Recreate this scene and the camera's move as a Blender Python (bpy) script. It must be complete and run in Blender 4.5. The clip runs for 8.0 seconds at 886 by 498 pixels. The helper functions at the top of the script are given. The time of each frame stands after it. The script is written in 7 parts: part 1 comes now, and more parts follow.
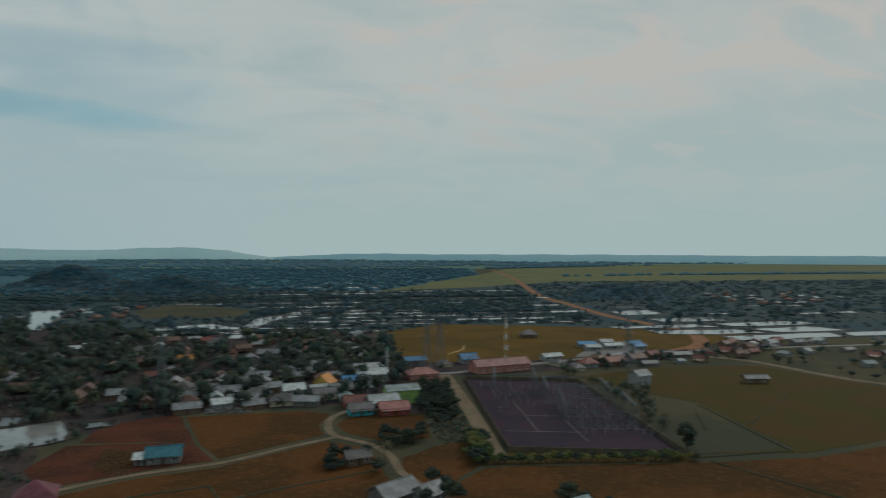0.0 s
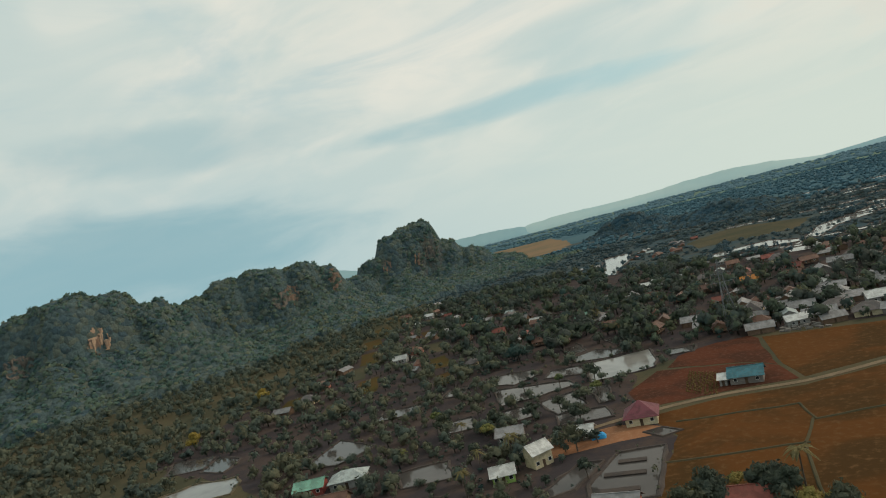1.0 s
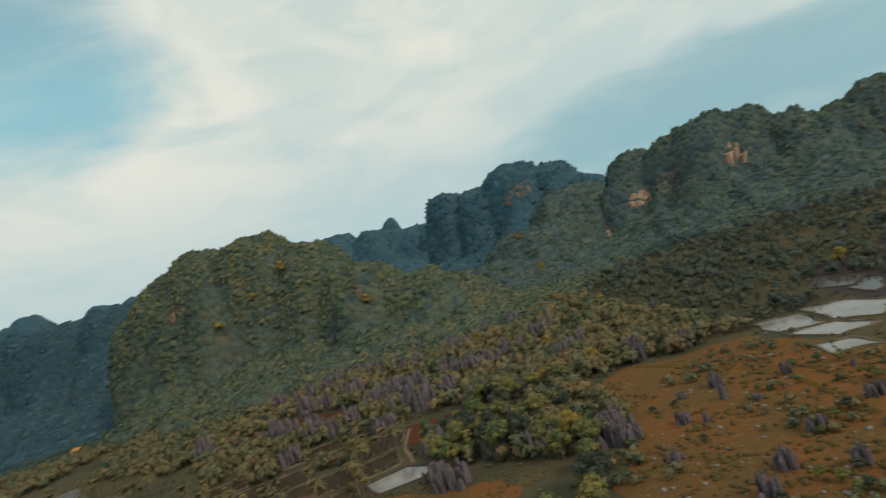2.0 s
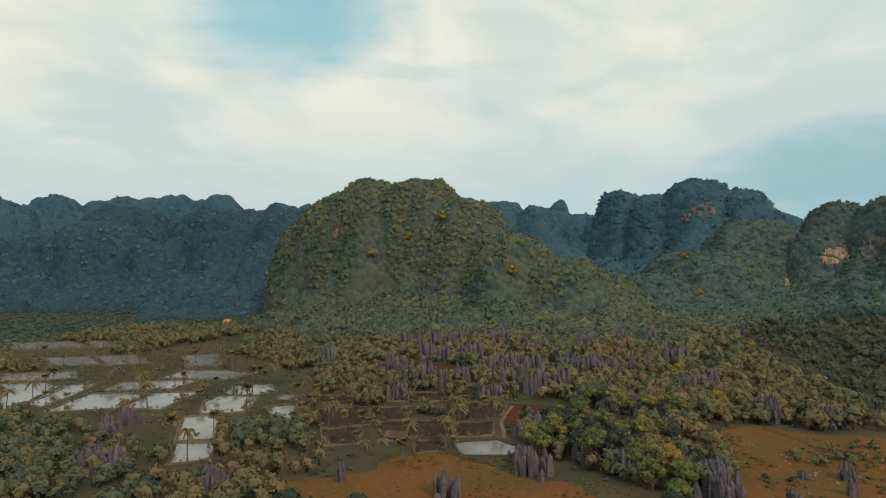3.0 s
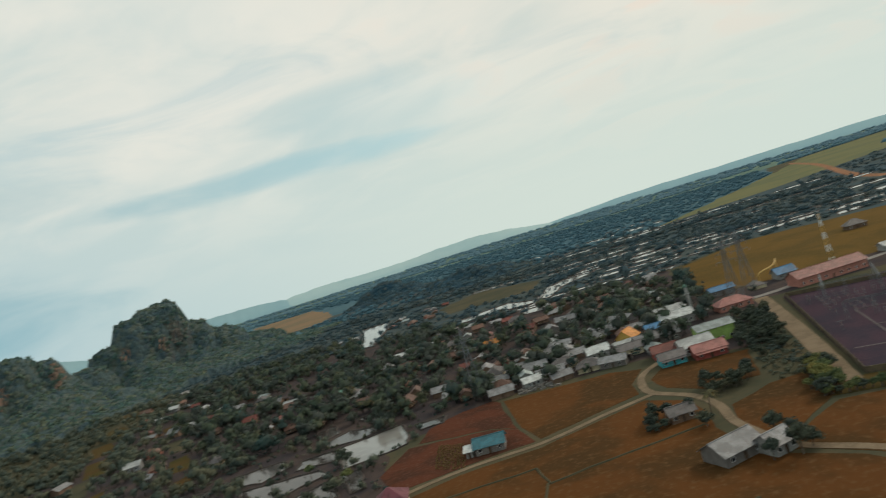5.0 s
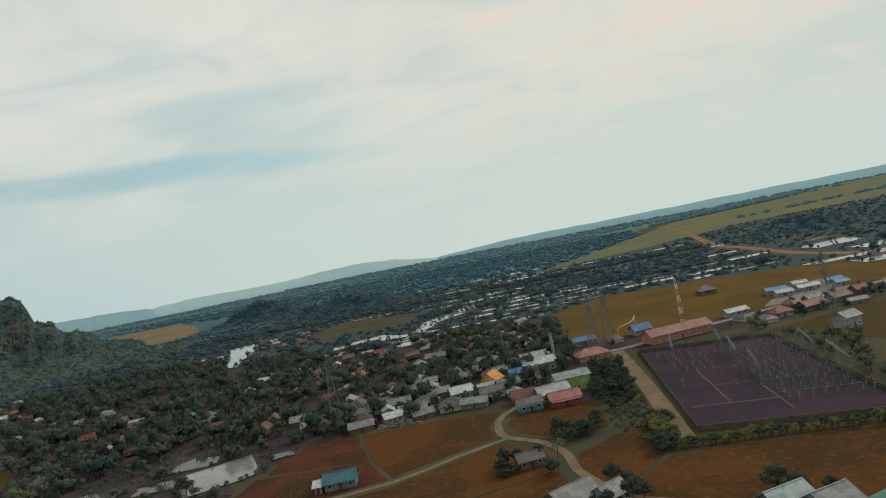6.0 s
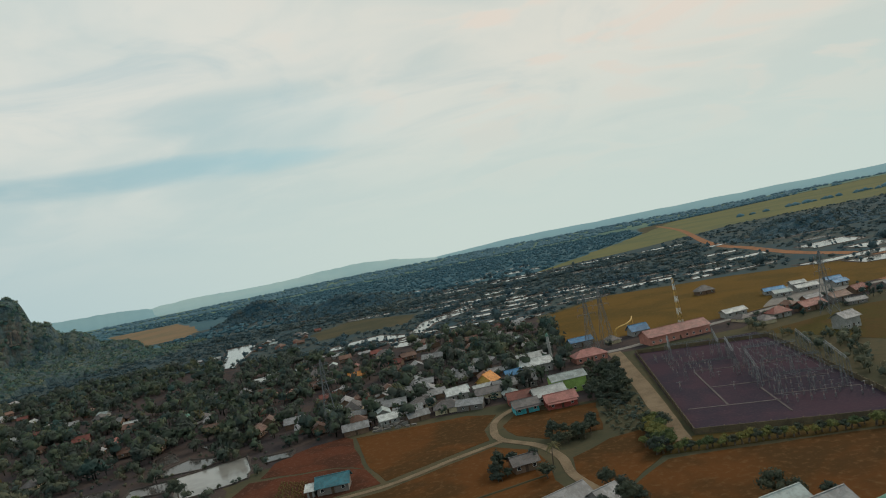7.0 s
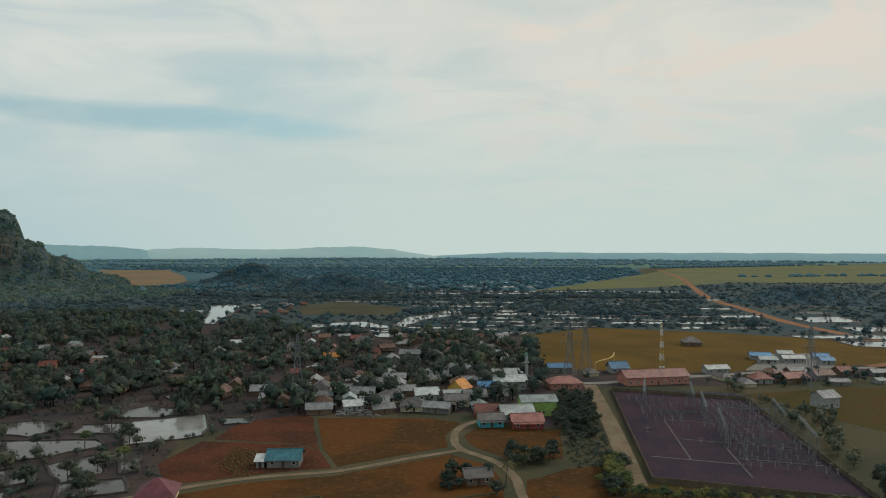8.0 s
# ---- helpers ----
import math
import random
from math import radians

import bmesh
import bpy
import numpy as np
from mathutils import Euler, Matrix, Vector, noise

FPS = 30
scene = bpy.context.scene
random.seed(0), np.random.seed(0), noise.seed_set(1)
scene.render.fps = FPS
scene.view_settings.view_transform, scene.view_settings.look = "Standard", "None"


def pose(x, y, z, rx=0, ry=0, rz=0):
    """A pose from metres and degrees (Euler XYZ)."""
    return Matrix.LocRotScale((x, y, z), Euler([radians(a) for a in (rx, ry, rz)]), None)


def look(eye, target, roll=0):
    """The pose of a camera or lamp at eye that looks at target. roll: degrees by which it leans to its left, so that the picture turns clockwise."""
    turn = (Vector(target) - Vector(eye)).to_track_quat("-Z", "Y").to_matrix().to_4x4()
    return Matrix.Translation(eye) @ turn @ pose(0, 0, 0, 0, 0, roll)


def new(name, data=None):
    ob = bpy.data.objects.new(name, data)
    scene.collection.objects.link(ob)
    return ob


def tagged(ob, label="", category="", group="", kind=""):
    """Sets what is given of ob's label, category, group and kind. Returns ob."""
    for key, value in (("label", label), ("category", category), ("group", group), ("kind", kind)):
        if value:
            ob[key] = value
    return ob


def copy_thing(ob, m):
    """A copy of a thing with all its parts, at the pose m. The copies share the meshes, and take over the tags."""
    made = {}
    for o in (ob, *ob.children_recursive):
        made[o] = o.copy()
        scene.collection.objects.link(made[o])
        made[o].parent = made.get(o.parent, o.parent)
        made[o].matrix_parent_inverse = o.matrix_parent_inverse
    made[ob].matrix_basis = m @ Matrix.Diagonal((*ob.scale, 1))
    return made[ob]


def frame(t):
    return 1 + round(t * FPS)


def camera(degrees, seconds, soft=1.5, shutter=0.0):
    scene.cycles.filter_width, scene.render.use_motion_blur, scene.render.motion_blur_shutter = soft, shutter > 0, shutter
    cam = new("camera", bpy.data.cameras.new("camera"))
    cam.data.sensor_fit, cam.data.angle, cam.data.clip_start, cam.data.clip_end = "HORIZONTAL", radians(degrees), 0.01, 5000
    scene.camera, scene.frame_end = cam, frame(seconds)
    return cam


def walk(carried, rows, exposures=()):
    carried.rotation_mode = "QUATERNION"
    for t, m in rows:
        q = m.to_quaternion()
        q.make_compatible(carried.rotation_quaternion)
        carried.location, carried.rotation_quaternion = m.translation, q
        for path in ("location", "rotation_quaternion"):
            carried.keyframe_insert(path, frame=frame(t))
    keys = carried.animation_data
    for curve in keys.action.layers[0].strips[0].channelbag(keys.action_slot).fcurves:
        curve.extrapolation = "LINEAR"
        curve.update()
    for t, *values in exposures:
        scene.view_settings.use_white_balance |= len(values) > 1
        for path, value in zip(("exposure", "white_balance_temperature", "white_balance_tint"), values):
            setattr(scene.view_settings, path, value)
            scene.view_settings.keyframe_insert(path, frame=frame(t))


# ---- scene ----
cam = camera(67.72, 8.0, soft=1.05, shutter=0.08)
PATH = [
    (0.0, pose(-13.32, -17.91, 64.64, 90.15, -0.22, -11.98)),
    (0.1, pose(-12.30, -18.52, 64.66, 90.00, 0.30, -1.20)),
    (0.2, pose(-12.10, -18.64, 64.66, 90.00, 2.00, 9.20)),
    (0.3, pose(-11.88, -18.77, 64.66, 90.00, 8.00, 17.00)),
    (0.4, pose(-11.66, -18.88, 64.66, 89.90, 12.00, 23.80)),
    (0.5, pose(-11.44, -18.98, 64.65, 89.78, 14.10, 29.14)),
    (1.0, pose(-10.01, -18.62, 64.36, 89.80, 14.78, 33.22)),
    (1.5, pose(-9.75, -18.42, 64.46, 89.87, 18.05, 35.15)),
    (1.6, pose(-9.73, -18.32, 64.54, 89.80, 19.80, 42.50)),
    (1.7, pose(-9.72, -18.19, 64.63, 89.80, 20.50, 53.50)),
    (1.8, pose(-9.70, -18.03, 64.72, 89.90, 20.20, 64.60)),
    (1.9, pose(-9.68, -17.85, 64.80, 90.00, 19.50, 75.80)),
    (2.0, pose(-9.66, -17.65, 64.88, 90.01, 18.59, 86.66)),
    (2.1, pose(-9.63, -17.43, 64.93, 90.10, 17.20, 92.40)),
    (2.2, pose(-9.59, -17.20, 64.97, 90.17, 15.16, 97.01)),
    (2.4, pose(-9.45, -16.68, 64.97, 90.10, 10.00, 99.20)),
    (2.7, pose(-9.10, -15.86, 64.89, 90.10, 3.60, 100.40)),
    (3.3, pose(-8.07, -13.77, 64.64, 90.09, 1.23, 100.54)),
    (3.5, pose(-8.06, -13.40, 64.63, 90.09, 1.23, 100.50)),
    (4.0, pose(-8.46, -10.35, 64.77, 90.09, 1.23, 100.53)),
    (4.1, pose(-8.51, -10.03, 64.83, 90.00, 3.40, 97.00)),
    (4.2, pose(-8.51, -9.72, 64.88, 89.80, 7.98, 91.01)),
    (4.3, pose(-8.47, -9.36, 64.93, 89.90, 11.00, 83.00)),
    (4.5, pose(-8.16, -8.41, 65.02, 89.90, 15.00, 62.50)),
    (4.7, pose(-7.58, -7.28, 65.08, 89.90, 17.50, 41.00)),
    (4.9, pose(-6.95, -6.25, 65.12, 89.90, 17.80, 20.50)),
    (5.1, pose(-6.31, -5.47, 65.14, 90.00, 17.00, 6.00)),
    (5.3, pose(-5.67, -5.08, 65.15, 89.99, 15.98, 1.82)),
    (5.5, pose(-4.98, -5.02, 65.16, 90.00, 14.81, 1.88)),
    (6.0, pose(-2.89, -4.17, 65.34, 90.00, 11.36, 1.94)),
    (6.1, pose(-2.77, -4.04, 65.37, 90.00, 10.50, 1.90)),
    (6.2, pose(-2.67, -3.91, 65.39, 90.00, 3.00, 1.90)),
    (6.3, pose(-2.58, -3.80, 65.42, 90.00, 6.00, 1.90)),
    (6.4, pose(-2.48, -3.67, 65.44, 90.00, 10.00, 1.90)),
    (6.5, pose(-2.38, -3.53, 65.46, 89.93, 11.27, 1.91)),
    (7.0, pose(-1.20, -1.79, 65.40, 89.95, 11.41, 1.89)),
    (7.2, pose(-1.03, -1.46, 65.36, 90.00, 11.20, 1.90)),
    (7.3, pose(-0.98, -1.35, 65.35, 90.00, 10.00, 1.90)),
    (7.4, pose(-0.93, -1.25, 65.33, 90.00, 3.00, 1.95)),
    (7.5, pose(-0.87, -1.15, 65.32, 89.93, 0.55, 1.97)),
    (8.0, pose(0.00, 0.00, 65.07, 89.99, -0.06, 2.01)),
]
EXPOSURES = ((0.0, -0.70, 5700.0, 5.0), (0.3, -0.5, 6000.0, 6.0), (0.6, -0.28, 6300.0, 8.0), (1.0, -0.03, 6600.0, 10.0), (2.0, 0.03, 6650.0, 10.0), (3.3, 0.15, 6800.0, 11.0), (4.0, 0.15, 6800.0, 11.0), (5.3, -0.05, 6400.0, 10.0), (6.5, -0.12, 6350.0, 10.0), (8.0, -0.17, 6200.0, 9.0))
walk(cam, PATH, EXPOSURES)

# ---- daylight under broken cloud ----
SUN_TURN, SUN_HIGH = 48.0, 34.0          # degrees: clockwise from +y, above the horizon
sun_way = Vector((math.sin(radians(SUN_TURN)) * math.cos(radians(SUN_HIGH)),
                  math.cos(radians(SUN_TURN)) * math.cos(radians(SUN_HIGH)), math.sin(radians(SUN_HIGH))))
sun_lamp = bpy.data.lights.new("sun", "SUN")
sun_lamp.energy, sun_lamp.angle, sun_lamp.color = 1.4, radians(10), (1.0, 0.87, 0.70)
sun_ob = new("sun", sun_lamp)
sun_ob.matrix_world = look((0, 0, 300), Vector((0, 0, 300)) - sun_way)


class Nodes:
    """A short way to write node trees."""
    def __init__(self, tree):
        self.t = tree
        tree.nodes.clear()

    def add(self, kind, at=None, **sockets):
        n = self.t.nodes.new(kind)
        for key, value in (at or {}).items():
            setattr(n, key, value)
        for key, value in sockets.items():
            key = key.replace("_", " ")
            self.put(n, int(key[1:]) if key[0] == "i" and key[1:].isdigit() else key, value)
        return n

    def put(self, n, key, value):
        s = n.inputs[key]
        if hasattr(value, "is_output"):
            self.t.links.new(value, s)
        else:
            s.default_value = value

    def math(self, op, a, b=0.0, c=0.0):
        n = self.add("ShaderNodeMath", {"operation": op})
        for k, v in enumerate((a, b, c)):
            self.put(n, k, v)
        return n.outputs[0]

    def mix(self, fac, a, b, blend="MIX"):
        n = self.add("ShaderNodeMix", {"data_type": "RGBA", "blend_type": blend})
        for k, v in ((0, fac), (6, a), (7, b)):
            if not hasattr(v, "is_output") and k > 0:
                v = (*v[:3], 1.0)
            self.put(n, k, v)
        return n.outputs[2]

    def ramp(self, fac, lo, hi):
        n = self.add("ShaderNodeMapRange", {"interpolation_type": "SMOOTHSTEP"})
        for k, v in ((0, fac), (1, lo), (2, hi), (3, 0.0), (4, 1.0)):
            self.put(n, k, v)
        return n.outputs[0]

    def noise(self, vector, scale, detail=4.0, rough=0.55, distort=0.0):
        n = self.add("ShaderNodeTexNoise", Scale=scale, Detail=detail, Roughness=rough, Distortion=distort)
        self.put(n, "Vector", vector)
        return n.outputs[0]


def make_world():
    world = bpy.data.worlds.new("daylight")
    scene.world = world
    world.use_nodes = True
    w = Nodes(world.node_tree)
    way = w.add("ShaderNodeTexCoord").outputs["Generated"]
    xyz = w.add("ShaderNodeSeparateXYZ")
    w.put(xyz, 0, way)
    up = w.math("MAXIMUM", xyz.outputs[2], 0.0)
    # cloud sheet: the way out, laid on a level plane
    near = w.math("ADD", up, 0.22)
    flat = w.add("ShaderNodeCombineXYZ")
    w.put(flat, 0, w.math("DIVIDE", xyz.outputs[0], near))
    w.put(flat, 1, w.math("DIVIDE", xyz.outputs[1], near))
    turn = w.add("ShaderNodeMapping")
    turn.inputs["Rotation"].default_value = (0, 0, radians(CLOUD_TURN))
    turn.inputs["Scale"].default_value = (0.75, 1.1, 1)
    turn.inputs["Location"].default_value = CLOUD_SHIFT
    w.put(turn, 0, flat.outputs[0])
    big = w.noise(turn.outputs[0], 0.8, 3.0, 0.5, 0.5)
    small = w.noise(turn.outputs[0], 2.6, 4.0, 0.5, 0.8)
    # gaps in the cloud: (degrees left of +y, degrees up, half width, half height, rise, depth)
    left = w.math("MULTIPLY", w.math("ARCTAN2", w.math("MULTIPLY", xyz.outputs[0], -1.0), xyz.outputs[1]), 180 / math.pi)
    high = w.math("MULTIPLY", w.math("ARCSINE", xyz.outputs[2]), 180 / math.pi)
    stretch = w.add("ShaderNodeMapping")
    stretch.inputs["Scale"].default_value = (1, 1, 3.4)
    w.put(stretch, 0, way)
    ragged_edge = w.math("MULTIPLY", w.math("SUBTRACT", w.noise(stretch.outputs[0], 4.5, 5.0, 0.55, 0.5), 0.5), 3.2)
    gap = 0.0
    for a, e, wide, tall, rise, deep in GAPS:
        du = w.math("SUBTRACT", left, a)
        dv = w.math("SUBTRACT", w.math("SUBTRACT", high, e), w.math("MULTIPLY", du, rise))
        far = w.math("ADD", w.math("POWER", w.math("DIVIDE", du, wide), 2.0), w.math("POWER", w.math("DIVIDE", dv, tall), 2.0))
        far = w.math("ADD", far, ragged_edge)
        g = w.math("MULTIPLY", w.ramp(w.math("MULTIPLY", far, -1.0), -2.1, -0.1), deep)
        gap = w.math("MAXIMUM", gap, g)
    sky = w.add("ShaderNodeTexSky", {"sky_type": "NISHITA", "sun_disc": False, "sun_elevation": radians(SUN_HIGH),
                                     "sun_rotation": radians(SUN_TURN), "air_density": 1.2, "dust_density": 2.0})
    clear = w.add("ShaderNodeCombineXYZ")                    # the gaps show the clear blue above the haze
    w.put(clear, 0, xyz.outputs[0])
    w.put(clear, 1, xyz.outputs[1])
    w.put(clear, 2, w.math("MAXIMUM", xyz.outputs[2], 0.34))
    w.put(sky, "Vector", clear.outputs[0])
    blue = w.add("ShaderNodeBackground", Strength=0.10)
    w.put(blue, 0, w.mix(1.0, sky.outputs[0], (1.0, 1.55, 1.28), "MULTIPLY"))
    # cloud colour: bright tops, grey-teal undersides, cream towards the sun
    lit = w.ramp(w.math("ADD", w.math("MULTIPLY", small, 0.45), w.math("MULTIPLY", big, 0.65)), 0.43, 0.66)
    toned = w.mix(lit, (0.56, 0.66, 0.635), (0.785, 0.785, 0.705))
    streaks = w.noise(stretch.outputs[0], 2.6, 6.0, 0.58, 0.9)
    toned = w.mix(w.math("MULTIPLY", w.ramp(streaks, 0.50, 0.70), 0.55), toned, (0.46, 0.60, 0.62))
    toned = w.mix(w.math("MULTIPLY", w.ramp(streaks, 0.46, 0.30), 0.5), toned, (0.80, 0.79, 0.70))
    dot = w.add("ShaderNodeVectorMath", {"operation": "DOT_PRODUCT"})
    w.put(dot, 0, way)
    dot.inputs[1].default_value = sun_way
    toward = w.ramp(dot.outputs["Value"], 0.35, 1.0)
    toned = w.mix(w.math("MULTIPLY", toward, 0.4), toned, (0.82, 0.74, 0.60))
    glow = w.math("MULTIPLY", w.ramp(small, 0.51, 0.60), w.ramp(dot.outputs["Value"], 0.45, 0.85))
    toned = w.mix(w.math("MULTIPLY", glow, 0.8), toned, (0.85, 0.735, 0.62))
    away = w.ramp(w.math("MULTIPLY", dot.outputs["Value"], -1.0), -0.62, 0.25)
    haze = w.mix(away, (0.645, 0.73, 0.66), (0.44, 0.59, 0.62))
    toned = w.mix(w.ramp(up, 0.30, 0.0), toned, haze)
    cloud = w.add("ShaderNodeBackground", Strength=1.0)
    w.put(cloud, 0, toned)
    both = w.add("ShaderNodeMixShader")
    w.put(both, 0, gap)
    w.put(both, 1, cloud.outputs[0])
    w.put(both, 2, blue.outputs[0])
    out = w.add("ShaderNodeOutputWorld")
    w.put(out, 0, both.outputs[0])


CLOUD_TURN, CLOUD_SHIFT = 35.0, (3.1, 1.7, 0.0)
GAPS = ((114, 21.5, 8.5, 6, 0.1, 0.80), (60, 4.6, 17, 4.0, 0.0, 0.62), (51, 13.0, 11, 1.8, 0.05, 0.30), (24, 10.2, 13, 1.0, 0.0, 0.45), (97, 13.8, 9, 2.0, 0.0, 0.2), (12, 13, 9, 2.6, 0.1, 0.12),
        (-120, 30, 30, 12, 0.1, 0.8), (170, 26, 25, 9, 0.1, 0.8), (70, 55, 40, 14, 0.0, 0.7))
make_world()

# ---- materials ----
MATS = {}


def surface(name, colours, scale=0.4, fine=6.0, rough=0.9, bump=0.3, metal=0.0, vary=0.25, island=0.0, world=False, stripes=None, spec=0.3):
    """Two tones and a worn third, mixed by coarse and fine noise; vary: how much a copy differs from the next; island: how much a piece does."""
    m = bpy.data.materials.new(name)
    m.use_nodes = True
    w = Nodes(m.node_tree)
    if world:
        p = w.add("ShaderNodeNewGeometry").outputs["Position"]
    else:
        p = w.add("ShaderNodeTexCoord").outputs["Object"]
    rnd = w.add("ShaderNodeObjectInfo").outputs["Random"]
    isl = w.add("ShaderNodeNewGeometry").outputs["Random Per Island"]
    if not world:
        shift = w.add("ShaderNodeVectorMath", {"operation": "ADD"})
        w.put(shift, 0, p)
        three = w.add("ShaderNodeCombineXYZ")
        w.put(three, 0, w.math("MULTIPLY", rnd, 91.0))
        w.put(three, 1, w.math("MULTIPLY", rnd, 37.0))
        w.put(shift, 1, three.outputs[0])
        p = shift.outputs[0]
    coarse = w.noise(p, scale, 4.0, 0.6, 0.4)
    small = w.noise(p, fine, 5.0, 0.65)
    a, b, c = (colours + (colours[-1],))[:3]
    col = w.mix(w.ramp(coarse, 0.40, 0.60), a, b)
    col = w.mix(w.math("MULTIPLY", w.ramp(small, 0.48, 0.72), 0.75), col, c)
    tone = w.math("ADD", 1.0 - vary / 2 - island / 2, w.math("ADD", w.math("MULTIPLY", rnd, vary), w.math("MULTIPLY", isl, island)))
    grey = w.add("ShaderNodeCombineXYZ")
    for k in range(3):
        w.put(grey, k, tone)
    col = w.mix(1.0, col, grey.outputs[0], "MULTIPLY")
    height = small
    if stripes:
        wave = w.add("ShaderNodeTexWave", {"bands_direction": "X"}, Scale=stripes, Distortion=0.4)
        w.put(wave, "Vector", p)
        height = w.math("ADD", w.math("MULTIPLY", small, 0.4), wave.outputs["Fac"])
    bsdf = w.add("ShaderNodeBsdfPrincipled", Metallic=metal)
    bsdf.inputs["Specular IOR Level"].default_value = 0.04 if world else spec      # loose earth has no sheen
    w.put(bsdf, "Base Color", col)
    w.put(bsdf, "Roughness", w.math("ADD", rough - 0.08, w.math("MULTIPLY", small, 0.16)))
    if bump:
        bp = w.add("ShaderNodeBump", Strength=bump, Distance=0.2)
        w.put(bp, "Height", height)
        w.put(bsdf, "Normal", bp.outputs[0])
    w.put(w.add("ShaderNodeOutputMaterial"), 0, bsdf.outputs[0])
    MATS[name] = m
    return m


def foliage(name, tones, island=0.22, scale=0.25, plant=0.16):
    """Leaves: each plant takes a tone of its own between the given ones, each clump is a little lighter or darker."""
    m = bpy.data.materials.new(name)
    m.use_nodes = True
    w = Nodes(m.node_tree)
    rnd = w.add("ShaderNodeObjectInfo").outputs["Random"]
    geo = w.add("ShaderNodeNewGeometry")
    isl, p = geo.outputs["Random Per Island"], geo.outputs["Position"]
    pick = w.add("ShaderNodeValToRGB")
    pick.color_ramp.elements[0].color = (*tones[0], 1)
    pick.color_ramp.elements[1].color = (*tones[-1], 1)
    for k, tone in enumerate(tones[1:-1]):
        pick.color_ramp.elements.new((k + 1) / (len(tones) - 1)).color = (*tone, 1)
    patch = w.noise(p, scale * 0.12, 3.0, 0.6)
    cell = w.add("ShaderNodeTexVoronoi", Scale=plant)
    w.put(cell, "Vector", p)
    one = w.add("ShaderNodeSeparateXYZ")
    w.put(one, 0, cell.outputs["Color"])
    own = w.math("ADD", w.math("MULTIPLY", rnd, 0.22), w.math("MULTIPLY", one.outputs[0], 0.50))
    w.put(pick, 0, w.math("ADD", own, w.math("ADD", w.math("MULTIPLY", isl, 0.10), w.math("SUBTRACT", w.math("MULTIPLY", patch, 0.9), 0.37))))
    grain = w.noise(p, scale * 6, 4.0, 0.7)
    tone = w.math("ADD", 0.80, w.math("ADD", w.math("MULTIPLY", grain, 0.75), w.math("MULTIPLY", isl, island)))
    grey = w.add("ShaderNodeCombineXYZ")
    for k in range(3):
        w.put(grey, k, tone)
    col = w.mix(1.0, pick.outputs[0], grey.outputs[0], "MULTIPLY")
    bsdf = w.add("ShaderNodeBsdfPrincipled", Roughness=0.85)
    bsdf.inputs["Specular IOR Level"].default_value = 0.15
    w.put(bsdf, "Base Color", col)
    bp = w.add("ShaderNodeBump", Strength=0.8, Distance=0.6)
    w.put(bp, "Height", grain)
    w.put(bsdf, "Normal", bp.outputs[0])
    thin = w.add("ShaderNodeBsdfTranslucent")
    w.put(thin, 0, col)
    leaf = w.add("ShaderNodeMixShader", i0=0.30)
    w.put(leaf, 1, bsdf.outputs[0])
    w.put(leaf, 2, thin.outputs[0])
    w.put(w.add("ShaderNodeOutputMaterial"), 0, leaf.outputs[0])
    MATS[name] = m
    return m


